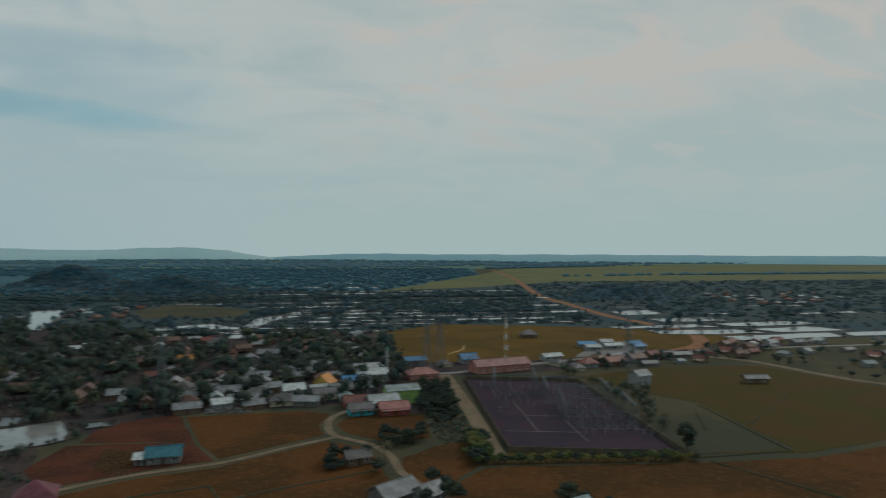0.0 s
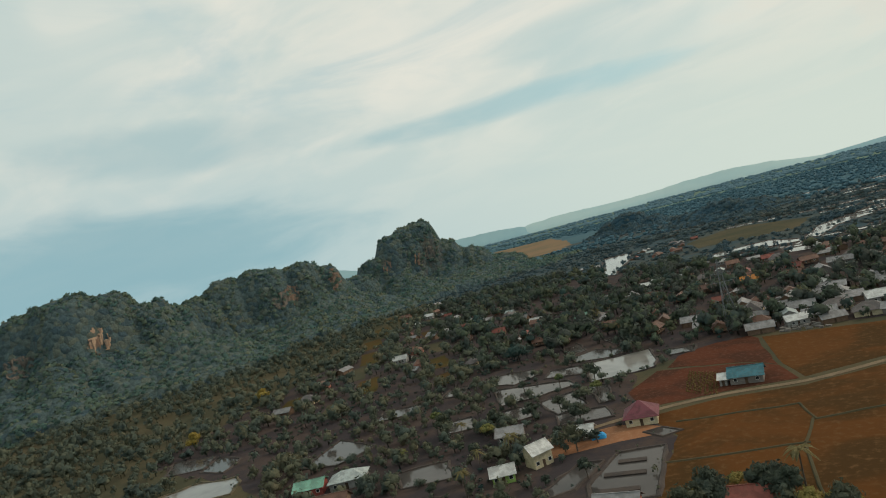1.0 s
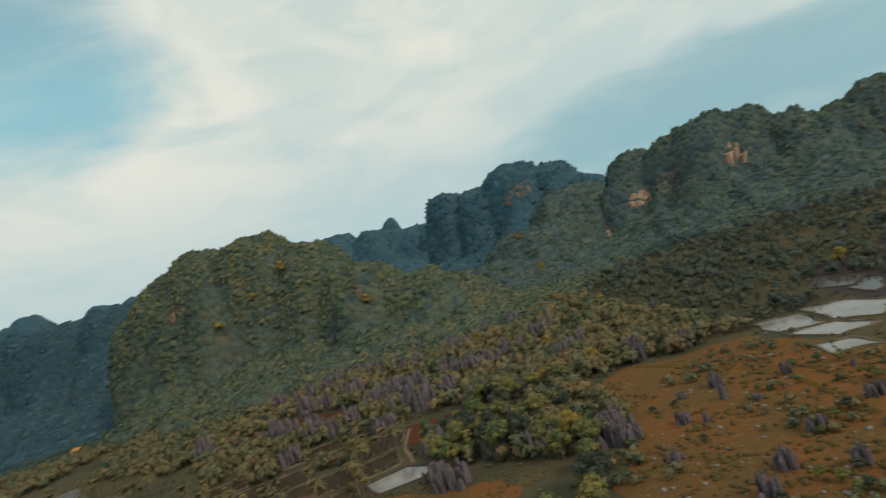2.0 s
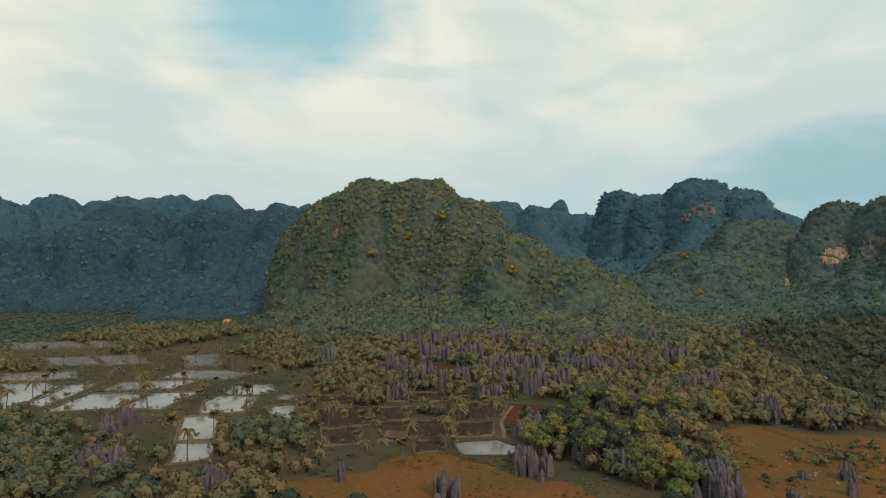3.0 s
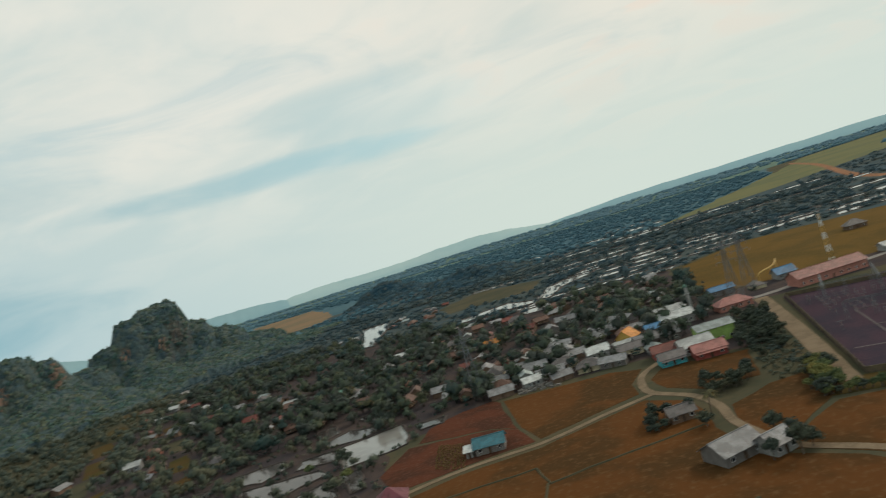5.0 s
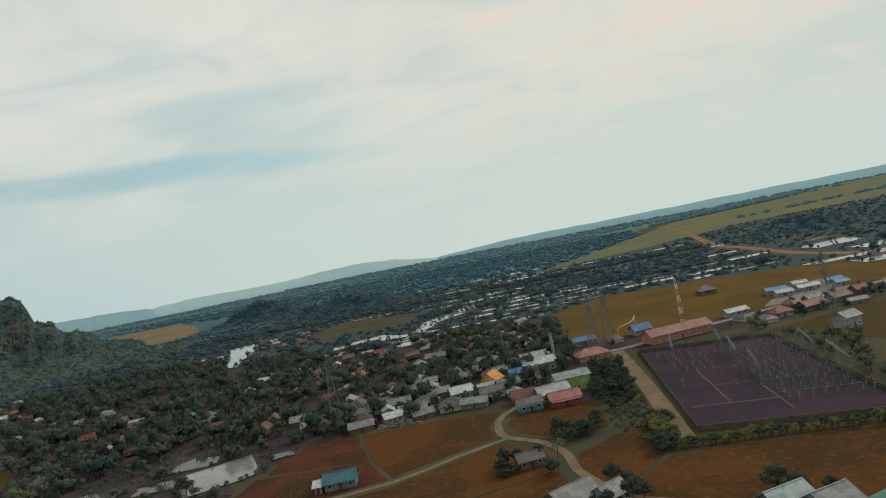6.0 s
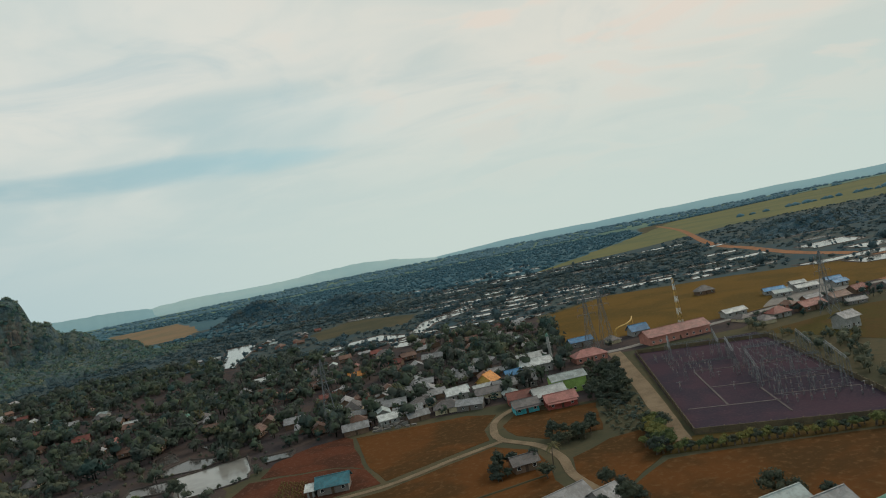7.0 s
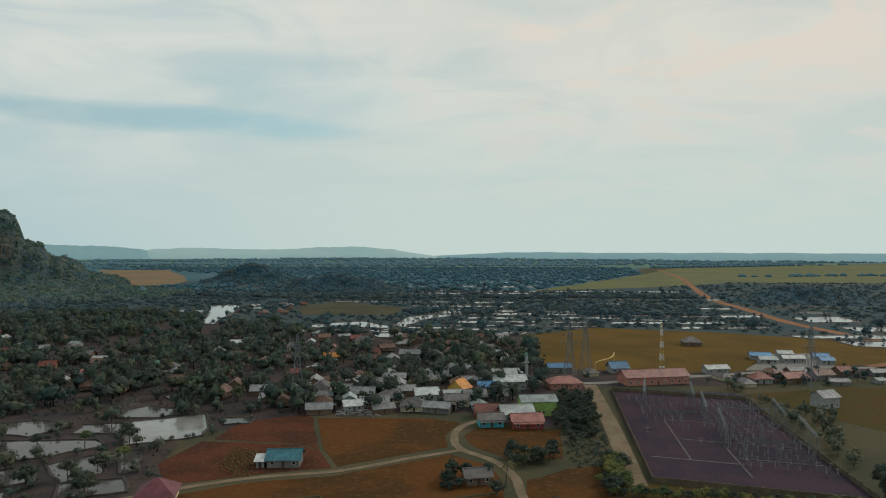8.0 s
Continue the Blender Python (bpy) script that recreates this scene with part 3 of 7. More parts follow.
def sheet(name, poly, material, z, label, category, thick=0.3, wobble=0.8, step=6.0, keep=True, kind="structure"):
    """A level patch of ground with an edge of its own."""
    if keep:
        OPEN.append(poly)
    s = Shape()
    pts = ragged(poly, step, wobble, z * 50)
    area = sum(a[0] * b[1] - b[0] * a[1] for a, b in zip(pts, pts[1:] + pts[:1]))
    if area < 0:
        pts.reverse()
    s.slab([(x, y, z) for x, y in pts], thick)
    return tagged(part(name, s, material), label, category, kind=kind)


def ribbon(name, line, width, material, z, label, category, thick=0.2):
    """A road along a line, smoothed."""
    pts = [Vector((*p, 0)) for p in line]
    fine = []
    for k in range(len(pts) - 1):
        p0, p1, p2, p3 = pts[max(k - 1, 0)], pts[k], pts[k + 1], pts[min(k + 2, len(pts) - 1)]
        n = max(2, int((p2 - p1).length / max(width, 2.0)))
        n = min(n, 60)
        for j in range(n):
            t = j / n
            fine.append(0.5 * ((2 * p1) + (p2 - p0) * t + (2 * p0 - 5 * p1 + 4 * p2 - p3) * t * t + (3 * p1 - p0 - 3 * p2 + p3) * t ** 3))
    fine.append(pts[-1])
    left, right = [], []
    for k, p in enumerate(fine):
        d = (fine[min(k + 1, len(fine) - 1)] - fine[max(k - 1, 0)]).normalized()
        side = Vector((-d.y, d.x, 0)) * width / 2 * (1 + 0.12 * noise.noise(p * 0.3))
        left.append((p.x + side.x, p.y + side.y))
        right.append((p.x - side.x, p.y - side.y))
    s = Shape()
    n = len(fine)
    for zz in (z, z - thick):
        s.v += [(x, y, zz) for x, y in left] + [(x, y, zz) for x, y in right]
    for k in range(n - 1):
        s.f.append((k, n + k, n + k + 1, k + 1))
        s.f.append((k + 1, 2 * n + k + 1, 2 * n + k, k))
        s.f.append((n + k, 3 * n + k, 3 * n + k + 1, n + k + 1))
    OPEN.append(left + right[::-1])
    return tagged(part(name, s, material), label, category, kind="structure")

# ---- ground, fields and roads ----
def make_ground():
    s = Shape()
    rings = [0, 60, 150, 300, 500, 800, 1200, 1800, 2700, 3800, 4950]
    n = 72
    s.v.append((0, 0, 0))
    for r in rings[1:]:
        s.v += [(r * math.cos(2 * math.pi * k / n), r * math.sin(2 * math.pi * k / n), 0) for k in range(n)]
    s.f += [(0, 1 + k, 1 + (k + 1) % n) for k in range(n)]
    for j in range(len(rings) - 2):
        a, b = 1 + j * n, 1 + (j + 1) * n
        s.f += [(a + k, b + k, b + (k + 1) % n, a + (k + 1) % n) for k in range(n)]
    return tagged(part("ground", s, "scrub"), "olive-brown scrub plain reaching the horizon", "ground", kind="structure")


make_ground()
sheet("plain_far", [(-2600, 2400), (-300, 2350), (600, 2250), (1800, 2950), (3400, 2750), (3400, 3400), (1500, 4600), (-1500, 4650), (-3300, 3500)], "pale_plain_haze", 0.03, "fields towards the horizon, tinted pale blue-green for haze", "field", step=80, wobble=20, keep=False)
sheet("forest_ground", [(-560, 1290), (-300, 1280), (95, 1015), (220, 1250), (451, 1700), (580, 2260), (-300, 2352), (-1500, 2500), (-1500, 950), (-760, 900), (-620, 960)], "forest_floor_haze", 0.02, "ground under a wide forest, tinted blue-green for haze", "ground", step=60, wobble=15, keep=False)
sheet("marsh_ground", [(-440, 560), (-300, 640), (-150, 560), (45, 508), (104, 552), (300, 470), (420, 400), (900, 360), (1400, 700), (1500, 1310), (860, 1285), (520, 1295), (300, 1125), (95, 1018), (-300, 1290), (-560, 1300), (-620, 940)], "marsh_haze", 0.025, "dark wetland between far ponds, tinted blue-green for haze", "ground", step=40, wobble=10, keep=False)
sheet("village_ground", [(-62, 258), (-97, 222), (-84, 178), (-64, 150), (-62, 112), (-86, 96), (-150, 90), (-215, 128), (-310, 150), (-330, 220), (-420, 560), (-300, 640), (-150, 560), (40, 505), (38, 356), (120, 352), (300, 400), (330, 380), (120, 318), (60, 316), (40, 240), (30, 240), (10, 262)], "village_ground", 0.03, "dark earth of the village between ponds and yards", "ground", keep=False, wobble=4)
sheet("field_brown", [(18, 149), (40, 172), (105, 164), (145, 161), (330, 196), (420, 150), (330, 40), (60, 50), (48, 120), (36, 139), (24, 148)], "stubble", 0.06, "dry brown harvested rice field", "field")
sheet("field_green", [(112, 172), (145, 170), (152, 235), (122, 300), (180, 318), (240, 312), (262, 236), (360, 236), (340, 203), (146, 166)], "meadow", 0.06, "brown-green grass field behind the switchyard", "field")
sheet("field_rice", [(-46, 212), (-57, 252), (-14, 253), (-2, 247), (-7, 230), (-6, 217), (-38, 196)], "stubble", 0.06, "golden stubble rice field beside the village", "field")
sheet("field_soil", [(-89, 220), (-58, 218), (-47, 211), (-40, 195), (-62, 188), (-83, 178), (-93, 196)], "redsoil", 0.06, "bare red-brown soil plot with sparse crops", "field")
sheet("field_gold", [(-79, 170), (-62, 181), (-38, 188), (-5, 209), (7, 199), (10, 186), (10, 172), (13, 160), (19, 148), (33, 139), (41, 128), (38, 80), (-58, 78), (-63, 118), (-66, 154)], "stubble", 0.06, "ochre harvested rice field split by low banks", "field")
sheet("field_corner", [(17, 186), (16, 172), (22, 154), (37, 172), (47, 184), (43, 200), (30, 196)], "stubble", 0.06, "small brown grass plot beside the lane", "field")
sheet("field_bend", [(7, 246), (-1, 230), (3, 216), (14, 205), (30, 206), (34, 238), (20, 238)], "stubble", 0.06, "small stubble plot in the bend of the lane", "field")
sheet("field_far", [(40, 358), (52, 500), (104, 548), (195, 522), (300, 462), (330, 420), (241, 384), (130, 352)], "rice", 0.06, "golden rice field beyond the road", "field")
sheet("paddies", [(95, 1020), (300, 1130), (520, 1300), (860, 1290), (1500, 1320), (2700, 1500), (3400, 2700), (1800, 2900), (700, 2250), (451, 1700), (220, 1250)], "paddy_far", 0.06, "wide yellow-green paddies towards the horizon", "field", step=60, wobble=20)
sheet("paddies_west", [(-645, 1140), (-510, 1160), (-590, 1380), (-660, 1520), (-900, 1980), (-1130, 1960), (-830, 1500)], "tan_far", 0.06, "pale tan paddies at the foot of the hills", "field", step=40, wobble=14)
sheet("field_marsh", [(-188, 722), (-160, 645), (-76, 642), (-66, 727), (-155, 806)], "scrub", 0.06, "brown fallow plots behind the lagoon", "field", step=14, wobble=6)
sheet("compound_ground", [(150, 360), (203, 362), (214, 420), (188, 416)], "concrete", 0.07, "pale concrete yard of a workshop compound", "yard", wobble=0.6)
sheet("field_karst", [(-258, 48), (-241, 29), (-212, 32), (-186, 27), (-160, 12), (-120, 6), (-96, 56), (-112, 96), (-172, 106), (-243, 90), (-248, 62)], "karst_grass", 0.06, "orange-brown grassy clearing with pale stones", "field", wobble=4.0, step=5.0)
sheet("dirt_clearing", [(-212, -70), (-214, -50), (-206, -44), (-196, -27), (-194, -16), (-182, -8), (-160, -14), (-160, -84), (-184, -96), (-190, -82), (-198, -72)], "karst_grass", 0.06, "bare red earth clearing between trees", "field", wobble=3.5, step=4.0)
sheet("dirt_plot", [(-284, -40), (-280, -12), (-256, -16), (-254, -38)], "redsoil", 0.06, "bare red earth plot beside dark ponds", "field")
sheet("dirt_terraces", [(-372, -140), (-352, -100), (-330, -70), (-356, -60), (-392, -110)], "redsoil", 0.06, "terraced plots of bare red earth", "field")
sheet("yard_soil", [(-104, 146), (-98, 158), (-86, 165), (-70, 161), (-70, 156.5), (-82, 152), (-92, 146), (-100, 140)], "redroad", 0.05, "trodden orange earth around the huts", "ground", keep=False, wobble=1.0)
# small plots between the woods and the village: (x, y, length, depth, turn, soil)
for x, y, w, d, a, soil in ((-262, 256, 44, 14, 35, "meadow"), (-300, 292, 50, 12, 35, "scrub"), (-236, 292, 40, 12, 35, "meadow"), (-330, 340, 60, 14, 38, "meadow"), (-272, 342, 46, 12, 35, "scrub"), (-376, 400, 60, 16, 40, "meadow"),
                            (-320, 404, 50, 12, 38, "meadow"), (-420, 470, 64, 16, 42, "meadow"), (-366, 474, 50, 14, 40, "scrub"), (-250, 214, 36, 12, 30, "scrub"), (-300, 232, 40, 11, 32, "meadow"), (-468, 548, 70, 18, 42, "meadow"), (-206, 250, 30, 10, 30, "meadow")):
    c, s_ = math.cos(radians(a + 90)), math.sin(radians(a + 90))
    sheet("small_plot", [(x + c * p - s_ * q, y + s_ * p + c * q) for p, q in ((-w / 2, -d / 2), (w / 2, -d / 2 + 2), (w / 2 - 3, d / 2), (-w / 2 + 2, d / 2 - 1))], soil, 0.055, "small open plot of dry crops between woods", "field", wobble=1.6)
sheet("mud_plot", [(-58, 219), (-47, 212), (-58, 251), (-62, 256), (-74, 252), (-86, 238), (-86, 222)], "redsoil", 0.052, "wet red-brown plot beside the fish ponds", "field", wobble=1.5)
sheet("switchyard_ground", [(66, 307), (52, 186), (106, 171), (121, 303)], "gravel", 0.10, "dark purple-grey gravel of an electric switchyard", "gravel", wobble=0.2)
sheet("verge", [(39, 175), (51, 185), (105, 170), (106, 165)], "meadow", 0.065, "grassy strip outside the switchyard wall", "grass")
ribbon("yard_road", [(59, 318), (58, 300), (53, 240), (47, 183)], 6.0, "sandroad", 0.12, "pale sandy track beside the switchyard", "road")
ribbon("lane", [(-110, 152), (-95, 163), (-81, 174), (-61, 185), (-37, 192), (-18, 204), (-2, 213)], 2.4, "sandroad", 0.13, "pale narrow lane across the rice fields", "road")
ribbon("lane_bend", [(22, 262), (8, 254), (-2, 240), (-4, 228), (-2, 215), (9, 202), (14, 188), (15, 173), (20, 158), (24, 150), (35, 142), (42, 135), (47, 125), (60, 100), (66, 60)], 2.8, "sandroad", 0.14, "pale concrete lane winding to the village", "road")
ribbon("village_road", [(20, 330), (58, 322), (90, 332), (127, 345), (201, 367), (260, 372), (400, 372)], 5.0, "concrete", 0.12, "pale asphalt road along the village", "road")
ribbon("earth_road", [(600, 2080), (480, 1500), (330, 921), (302, 724), (286, 593), (290, 470), (262, 400), (225, 372)], 11.0, "redroad", 0.12, "straight red earth road to the horizon", "road")
ribbon("field_road", [(225, 350), (246, 326), (262, 262), (300, 236), (420, 200)], 6.0, "sandroad", 0.12, "pale dirt road past the fields", "road")
ribbon("clearing_track", [(-254, 51), (-236, 60), (-219, 68), (-190, 74), (-150, 70)], 2.0, "rice", 0.12, "faint grassy track over the clearing", "road")
ribbon("karst_track", [(-280, -38), (-256, -40), (-242, -38), (-233, -37)], 1.4, "sandroad", 0.12, "narrow pale path along the red clearing", "road")


# low banks across the fields
def bank(line, w=0.9, h=0.35):
    s = Shape()
    pts = ragged([*line, line[-1]], 5.0, 0.5)[:-1] if len(line) > 2 else ragged([*line], 5.0, 0.6)
    pts = pts[: len(pts) // 2 + 1] if len(line) == 2 else pts
    for a, b in zip(pts, pts[1:]):
        d = Vector((b[0] - a[0], b[1] - a[1], 0)).normalized()
        n = Vector((-d.y, d.x, 0)) * w / 2
        k = len(s.v)
        s.v += [(a[0] + n.x, a[1] + n.y, 0), (a[0] + n.x * .4, a[1] + n.y * .4, h), (a[0] - n.x * .4, a[1] - n.y * .4, h), (a[0] - n.x, a[1] - n.y, 0),
                (b[0] + n.x, b[1] + n.y, 0), (b[0] + n.x * .4, b[1] + n.y * .4, h), (b[0] - n.x * .4, b[1] - n.y * .4, h), (b[0] - n.x, b[1] - n.y, 0)]
        s.f += [(k, k + 1, k + 5, k + 4), (k + 1, k + 2, k + 6, k + 5), (k + 2, k + 3, k + 7, k + 6)]
    return tagged(part("field_bank", s, "scrub"), "low grassy bank between rice plots", "bank", "field banks", "structure")


for line in ([(-69, 164), (-38, 172)], [(-65, 136), (-34, 145)], [(-38, 172), (-34, 160)], [(-34, 160), (-35, 142)], [(-35, 142), (-29, 112)], [(-34, 160), (8, 176)], [(-20, 116), (10, 130)],
             [(110, 164), (130, 120)], [(106, 168), (142, 168)], [(142, 168), (150, 232)], [(130, 196), (142, 222)], [(150, 200), (200, 240)]):
    bank(line)



# ---- fish ponds ----
PONDS = []

def fish_pond(poly, label="grey fish pond with muddy banks", material="pond_water", w=1.6, h=0.5, wobble=0.7, step=4.0, earth="mud"):
    OPEN.append(poly)
    PONDS.append(poly)
    pts = ragged(poly, step, wobble, poly[0][0])
    if sum(a[0] * b[1] - b[0] * a[1] for a, b in zip(pts, pts[1:] + pts[:1])) < 0:
        pts.reverse()
    top = thing("fish_pond", label, "pond", "fish ponds")
    level = 0.09 + 0.004 * (len(PONDS) % 17)
    part("water", Shape().slab([(x, y, level) for x, y in pts], 0.3), material, top)
    s = Shape()
    n = len(pts)
    for k, (x, y) in enumerate(pts):
        a, b = pts[k - 1], pts[(k + 1) % n]
        d = Vector((b[0] - a[0], b[1] - a[1], 0)).normalized()
        o = Vector((d.y, -d.x, 0)) * w * (0.8 + 0.5 * noise.noise(Vector((x * 0.2, y * 0.2, 2))))
        hh = h * (0.9 + 0.6 * noise.noise(Vector((x * 0.3, y * 0.3, 5))))
        s.v += [(x - o.x * .1, y - o.y * .1, 0.0), (x + o.x * .25, y + o.y * .25, hh), (x + o.x * .8, y + o.y * .8, hh), (x + o.x * 1.15, y + o.y * 1.15, -0.05)]
    for k in range(n):
        a, b = 4 * k, 4 * ((k + 1) % n)
        s.f += [(a + j, b + j, b + j + 1, a + j + 1) for j in range(3)]
    part("bank", s, earth, top, "earth bank with grass")
    return top


# the pond plain under the hills: rows of plots fitted to the camera's view, along its axes, each row deeper than it is
# far from the next
VIEW_O, VIEW_F, VIEW_R = Vector((-8, -13.4)), Vector((-0.983, -0.182)), Vector((-0.182, 0.983))
KARST_PONDS = []
rk = np.random.default_rng(33)
for d0, d1, u0, u1, chance in ((268, 292, -0.67, -0.46, 0.55), (268, 292, -0.41, -0.29, 0.9), (296, 318, -0.67, -0.27, 0.9), (322, 344, -0.67, -0.26, 0.85), (349, 372, -0.67, -0.27, 0.75), (378, 402, -0.62, -0.44, 0.8), (378, 404, -0.40, -0.33, 1.0),
                               (410, 438, -0.61, -0.46, 0.85), (446, 476, -0.60, -0.47, 0.8), (486, 520, -0.66, -0.50, 0.5)):
    u = u0
    while u < u1 - 0.03:
        step = rk.uniform(0.05, 0.12)
        step = min(step, u1 - u)
        lean = 0.010 * math.sin(9 * d0)
        if rk.random() < chance:
            j = rk.normal(0, 2.8, 4)
            q = [VIEW_O + VIEW_F * (d + e) + VIEW_R * ((d + 0.6 * e) * v) for d, v, e in ((d0 - 1, u + lean, j[0]), (d0 - 1, u + step - 0.005 + lean, j[1]), (d1 + 1, u + step - 0.007 - lean, j[2]), (d1 + 1, u + 0.003 - lean, j[3]))]
            KARST_PONDS.append([(p.x, p.y) for p in q])
        u += step
KARST_PONDS = [q for q in KARST_PONDS if q[0][0] < -356 and q[0][1] < -240]          # only the far rows stay as they fell
KARST_PONDS += [[(-307, -307), (-312, -286), (-300, -267), (-265, -257), (-254, -258)], [(-269, -257), (-306, -270), (-311, -258), (-300, -252), (-266, -246)],
                [(-256, -234), (-288, -240), (-292, -212), (-264, -208)], [(-265, -206), (-292, -210), (-295, -189), (-263, -187)],
                [(-298, -241), (-316, -242), (-325, -206), (-303, -208)], [(-330, -229), (-352, -228), (-346, -185), (-327, -192)]]
KARST_PONDS += [[(-400, -259), (-407, -242), (-370, -219), (-362, -235)], [(-293, -173), (-312, -177), (-316, -161), (-302, -152), (-292, -158)],
                [(-273, -172), (-287, -173), (-289, -155), (-262, -148), (-258, -164)], [(-250, -167), (-254, -154), (-224, -138), (-221, -151)],
                [(-216, -149), (-218, -135), (-201, -129), (-197, -138)], [(-334, -334), (-344, -296), (-325, -281), (-316, -318)],
                [(-293, -146), (-294, -138), (-284, -134), (-283, -141)], [(-270, -140), (-274, -129), (-251, -120), (-258, -133)]]
DARK_PONDS = [[(-268, -117), (-273, -98), (-247, -89), (-240, -105)], [(-237, -104), (-243, -91), (-223, -85), (-219, -96)], [(-271, -95), (-274, -82), (-253, -76), (-253, -89)],
              [(-249, -87), (-254, -59), (-233, -55), (-230, -78)], [(-281, -57), (-280, -41), (-258, -41), (-257, -54)], [(-251, -57), (-254, -43), (-236, -42), (-233, -53)],
              [(-226, -66), (-228, -57), (-217, -55), (-214, -64)], [(-292, -136), (-292, -111), (-277, -106), (-275, -119)], [(-300, -98), (-302, -70), (-286, -66), (-284, -92)]]

fish_pond([(-113, 214), (-125, 243), (-102, 256), (-94, 236), (-92, 226)], "wide pale fish pond beside red soil", w=1.4, wobble=0.9)
for poly in ([(-138, 227), (-141, 239), (-128, 241), (-120, 228)], [(-135, 248), (-137, 260), (-131, 268), (-110, 261), (-118, 250)], [(-158, 217), (-125, 220), (-119, 213), (-130, 202), (-142, 194)],
             [(-173, 239), (-153, 245), (-145, 235), (-151, 222), (-163, 226)], [(-126, 194), (-117, 203), (-105, 188), (-112, 179)], [(-111, 208), (-105, 209), (-96, 189), (-100, 187)],
             [(-137, 187), (-129, 192), (-121, 180), (-128, 174)], [(-112, 178), (-97, 183), (-91, 173), (-106, 168)], [(-151, 280), (-145, 285), (-136, 269), (-142, 262)]):
    fish_pond(poly, "grey muddy fish pond between earth banks", "muddy_water", 1.2, wobble=1.2)
for poly in ([(-133, 288), (-122, 292), (-113, 272), (-122, 273)], [(-94, 250), (-82, 251), (-81, 243), (-89, 241)], [(-76, 158), (-72, 160), (-66, 157), (-70, 154)], [(-197, 141), (-203, 168), (-178, 160), (-182, 143)], [(-148, 134), (-134, 142), (-125, 131), (-138, 124)],
             [(-294, 154), (-272, 159), (-260, 146), (-278, 139)], [(-267, 158), (-249, 155), (-242, 141), (-258, 142)], [(-144, 112), (-120, 118), (-113, 102), (-132, 97)], [(-88, 137), (-82, 138), (-84, 122), (-92, 115)],
             [(-160, 178), (-150, 184), (-140, 172), (-152, 166)], [(-206, 200), (-188, 208), (-184, 196), (-200, 188)], [(-186, 226), (-178, 230), (-174, 216), (-184, 212)]):
    fish_pond(poly, "grey muddy fish pond between earth banks", "muddy_water", 1.3, wobble=1.2)
for poly in ([(-254, 99), (-232, 97), (-226, 110), (-247, 114)], [(-229, 97), (-208, 103), (-209, 116), (-224, 112)], [(-252, 118), (-226, 114), (-213, 122), (-228, 136), (-246, 129)], [(-208, 93), (-196, 92), (-189, 104), (-204, 102)]):
    fish_pond(poly, "shallow pale pond broken by mud banks", "pond_water", 1.4, 0.6, 2.4, 3.0, "dry_bank")
fish_pond([(-79, 143), (-68, 147), (-63, 119), (-74, 112), (-80, 124)], "half-drained pond with a mud bank in the middle", "muddy_water")
for poly in KARST_PONDS:
    cx, cy = sum(q[0] for q in poly) / len(poly), sum(q[1] for q in poly) / len(poly)
    fish_pond([(cx + (x - cx) * 1.08, cy + (y - cy) * 1.08) for x, y in poly], "pale fish pond among palms", w=1.5, h=0.6, wobble=1.6, step=5.0, earth="dry_bank")
for poly in DARK_PONDS:
    fish_pond(poly, "dark brown shallow pond between earth walls", "dark_water", w=1.2, h=0.7, earth="dry_bank")
fish_pond([(-226, -53), (-231, -39), (-222, -31), (-215, -34), (-214, -48)], "blue-grey pond beside the red clearing")
fish_pond([(-293, 747), (-261, 757), (-240, 680), (-225, 590), (-217, 558), (-232, 570), (-262, 660)], "pale lake between dark trees", w=4, step=20, wobble=6)
fish_pond([(-150, 545), (-120, 572), (-93, 588), (-64, 556), (-54, 480), (-66, 484), (-78, 535), (-95, 558), (-122, 540)], "pale curved lagoon behind the village", w=3, step=12, wobble=5)
fish_pond([(-61, 556), (-56, 625), (-22, 690), (2, 704), (-14, 640), (-44, 600), (-50, 545)], "narrow arm of the pale lagoon", w=3, step=12, wobble=4)
fish_pond([(484, 1024), (520, 1000), (500, 950), (471, 927), (420, 830), (400, 840), (440, 960)], "white-shining lake at a wood's edge", w=5, step=20, wobble=8)
for poly in ([(262, 478), (340, 470), (352, 446), (300, 440), (262, 452)], [(350, 470), (420, 480), (430, 446), (362, 446)], [(300, 432), (400, 438), (392, 414), (300, 408)], [(410, 436), (520, 440), (510, 410), (404, 414)],
             [(240, 506), (330, 512), (340, 486), (250, 490)], [(345, 516), (440, 520), (440, 492), (352, 488)], [(310, 560), (380, 566), (376, 532), (312, 530)], [(308, 640), (360, 650), (352, 600), (306, 596)]):
    fish_pond(poly, "wide fish pond shining white under the sky", w=3, step=12, wobble=3)

for x0, y0, x1, y1 in ((-78, 128, -68, 130), (-77, 136, -70, 137.5), (-76, 119, -67, 121)):
    tagged(part("mud_bar", Shape().slab([(x0, y0, 0.45), (x1, y1, 0.45), (x1 - 0.6, y1 + 2.2, 0.4), (x0 - 0.6, y0 + 2.2, 0.4)], 0.5), "mud"), "bare mud bank inside a drained pond", "bank", "mud banks", "structure")

r = np.random.default_rng(21)
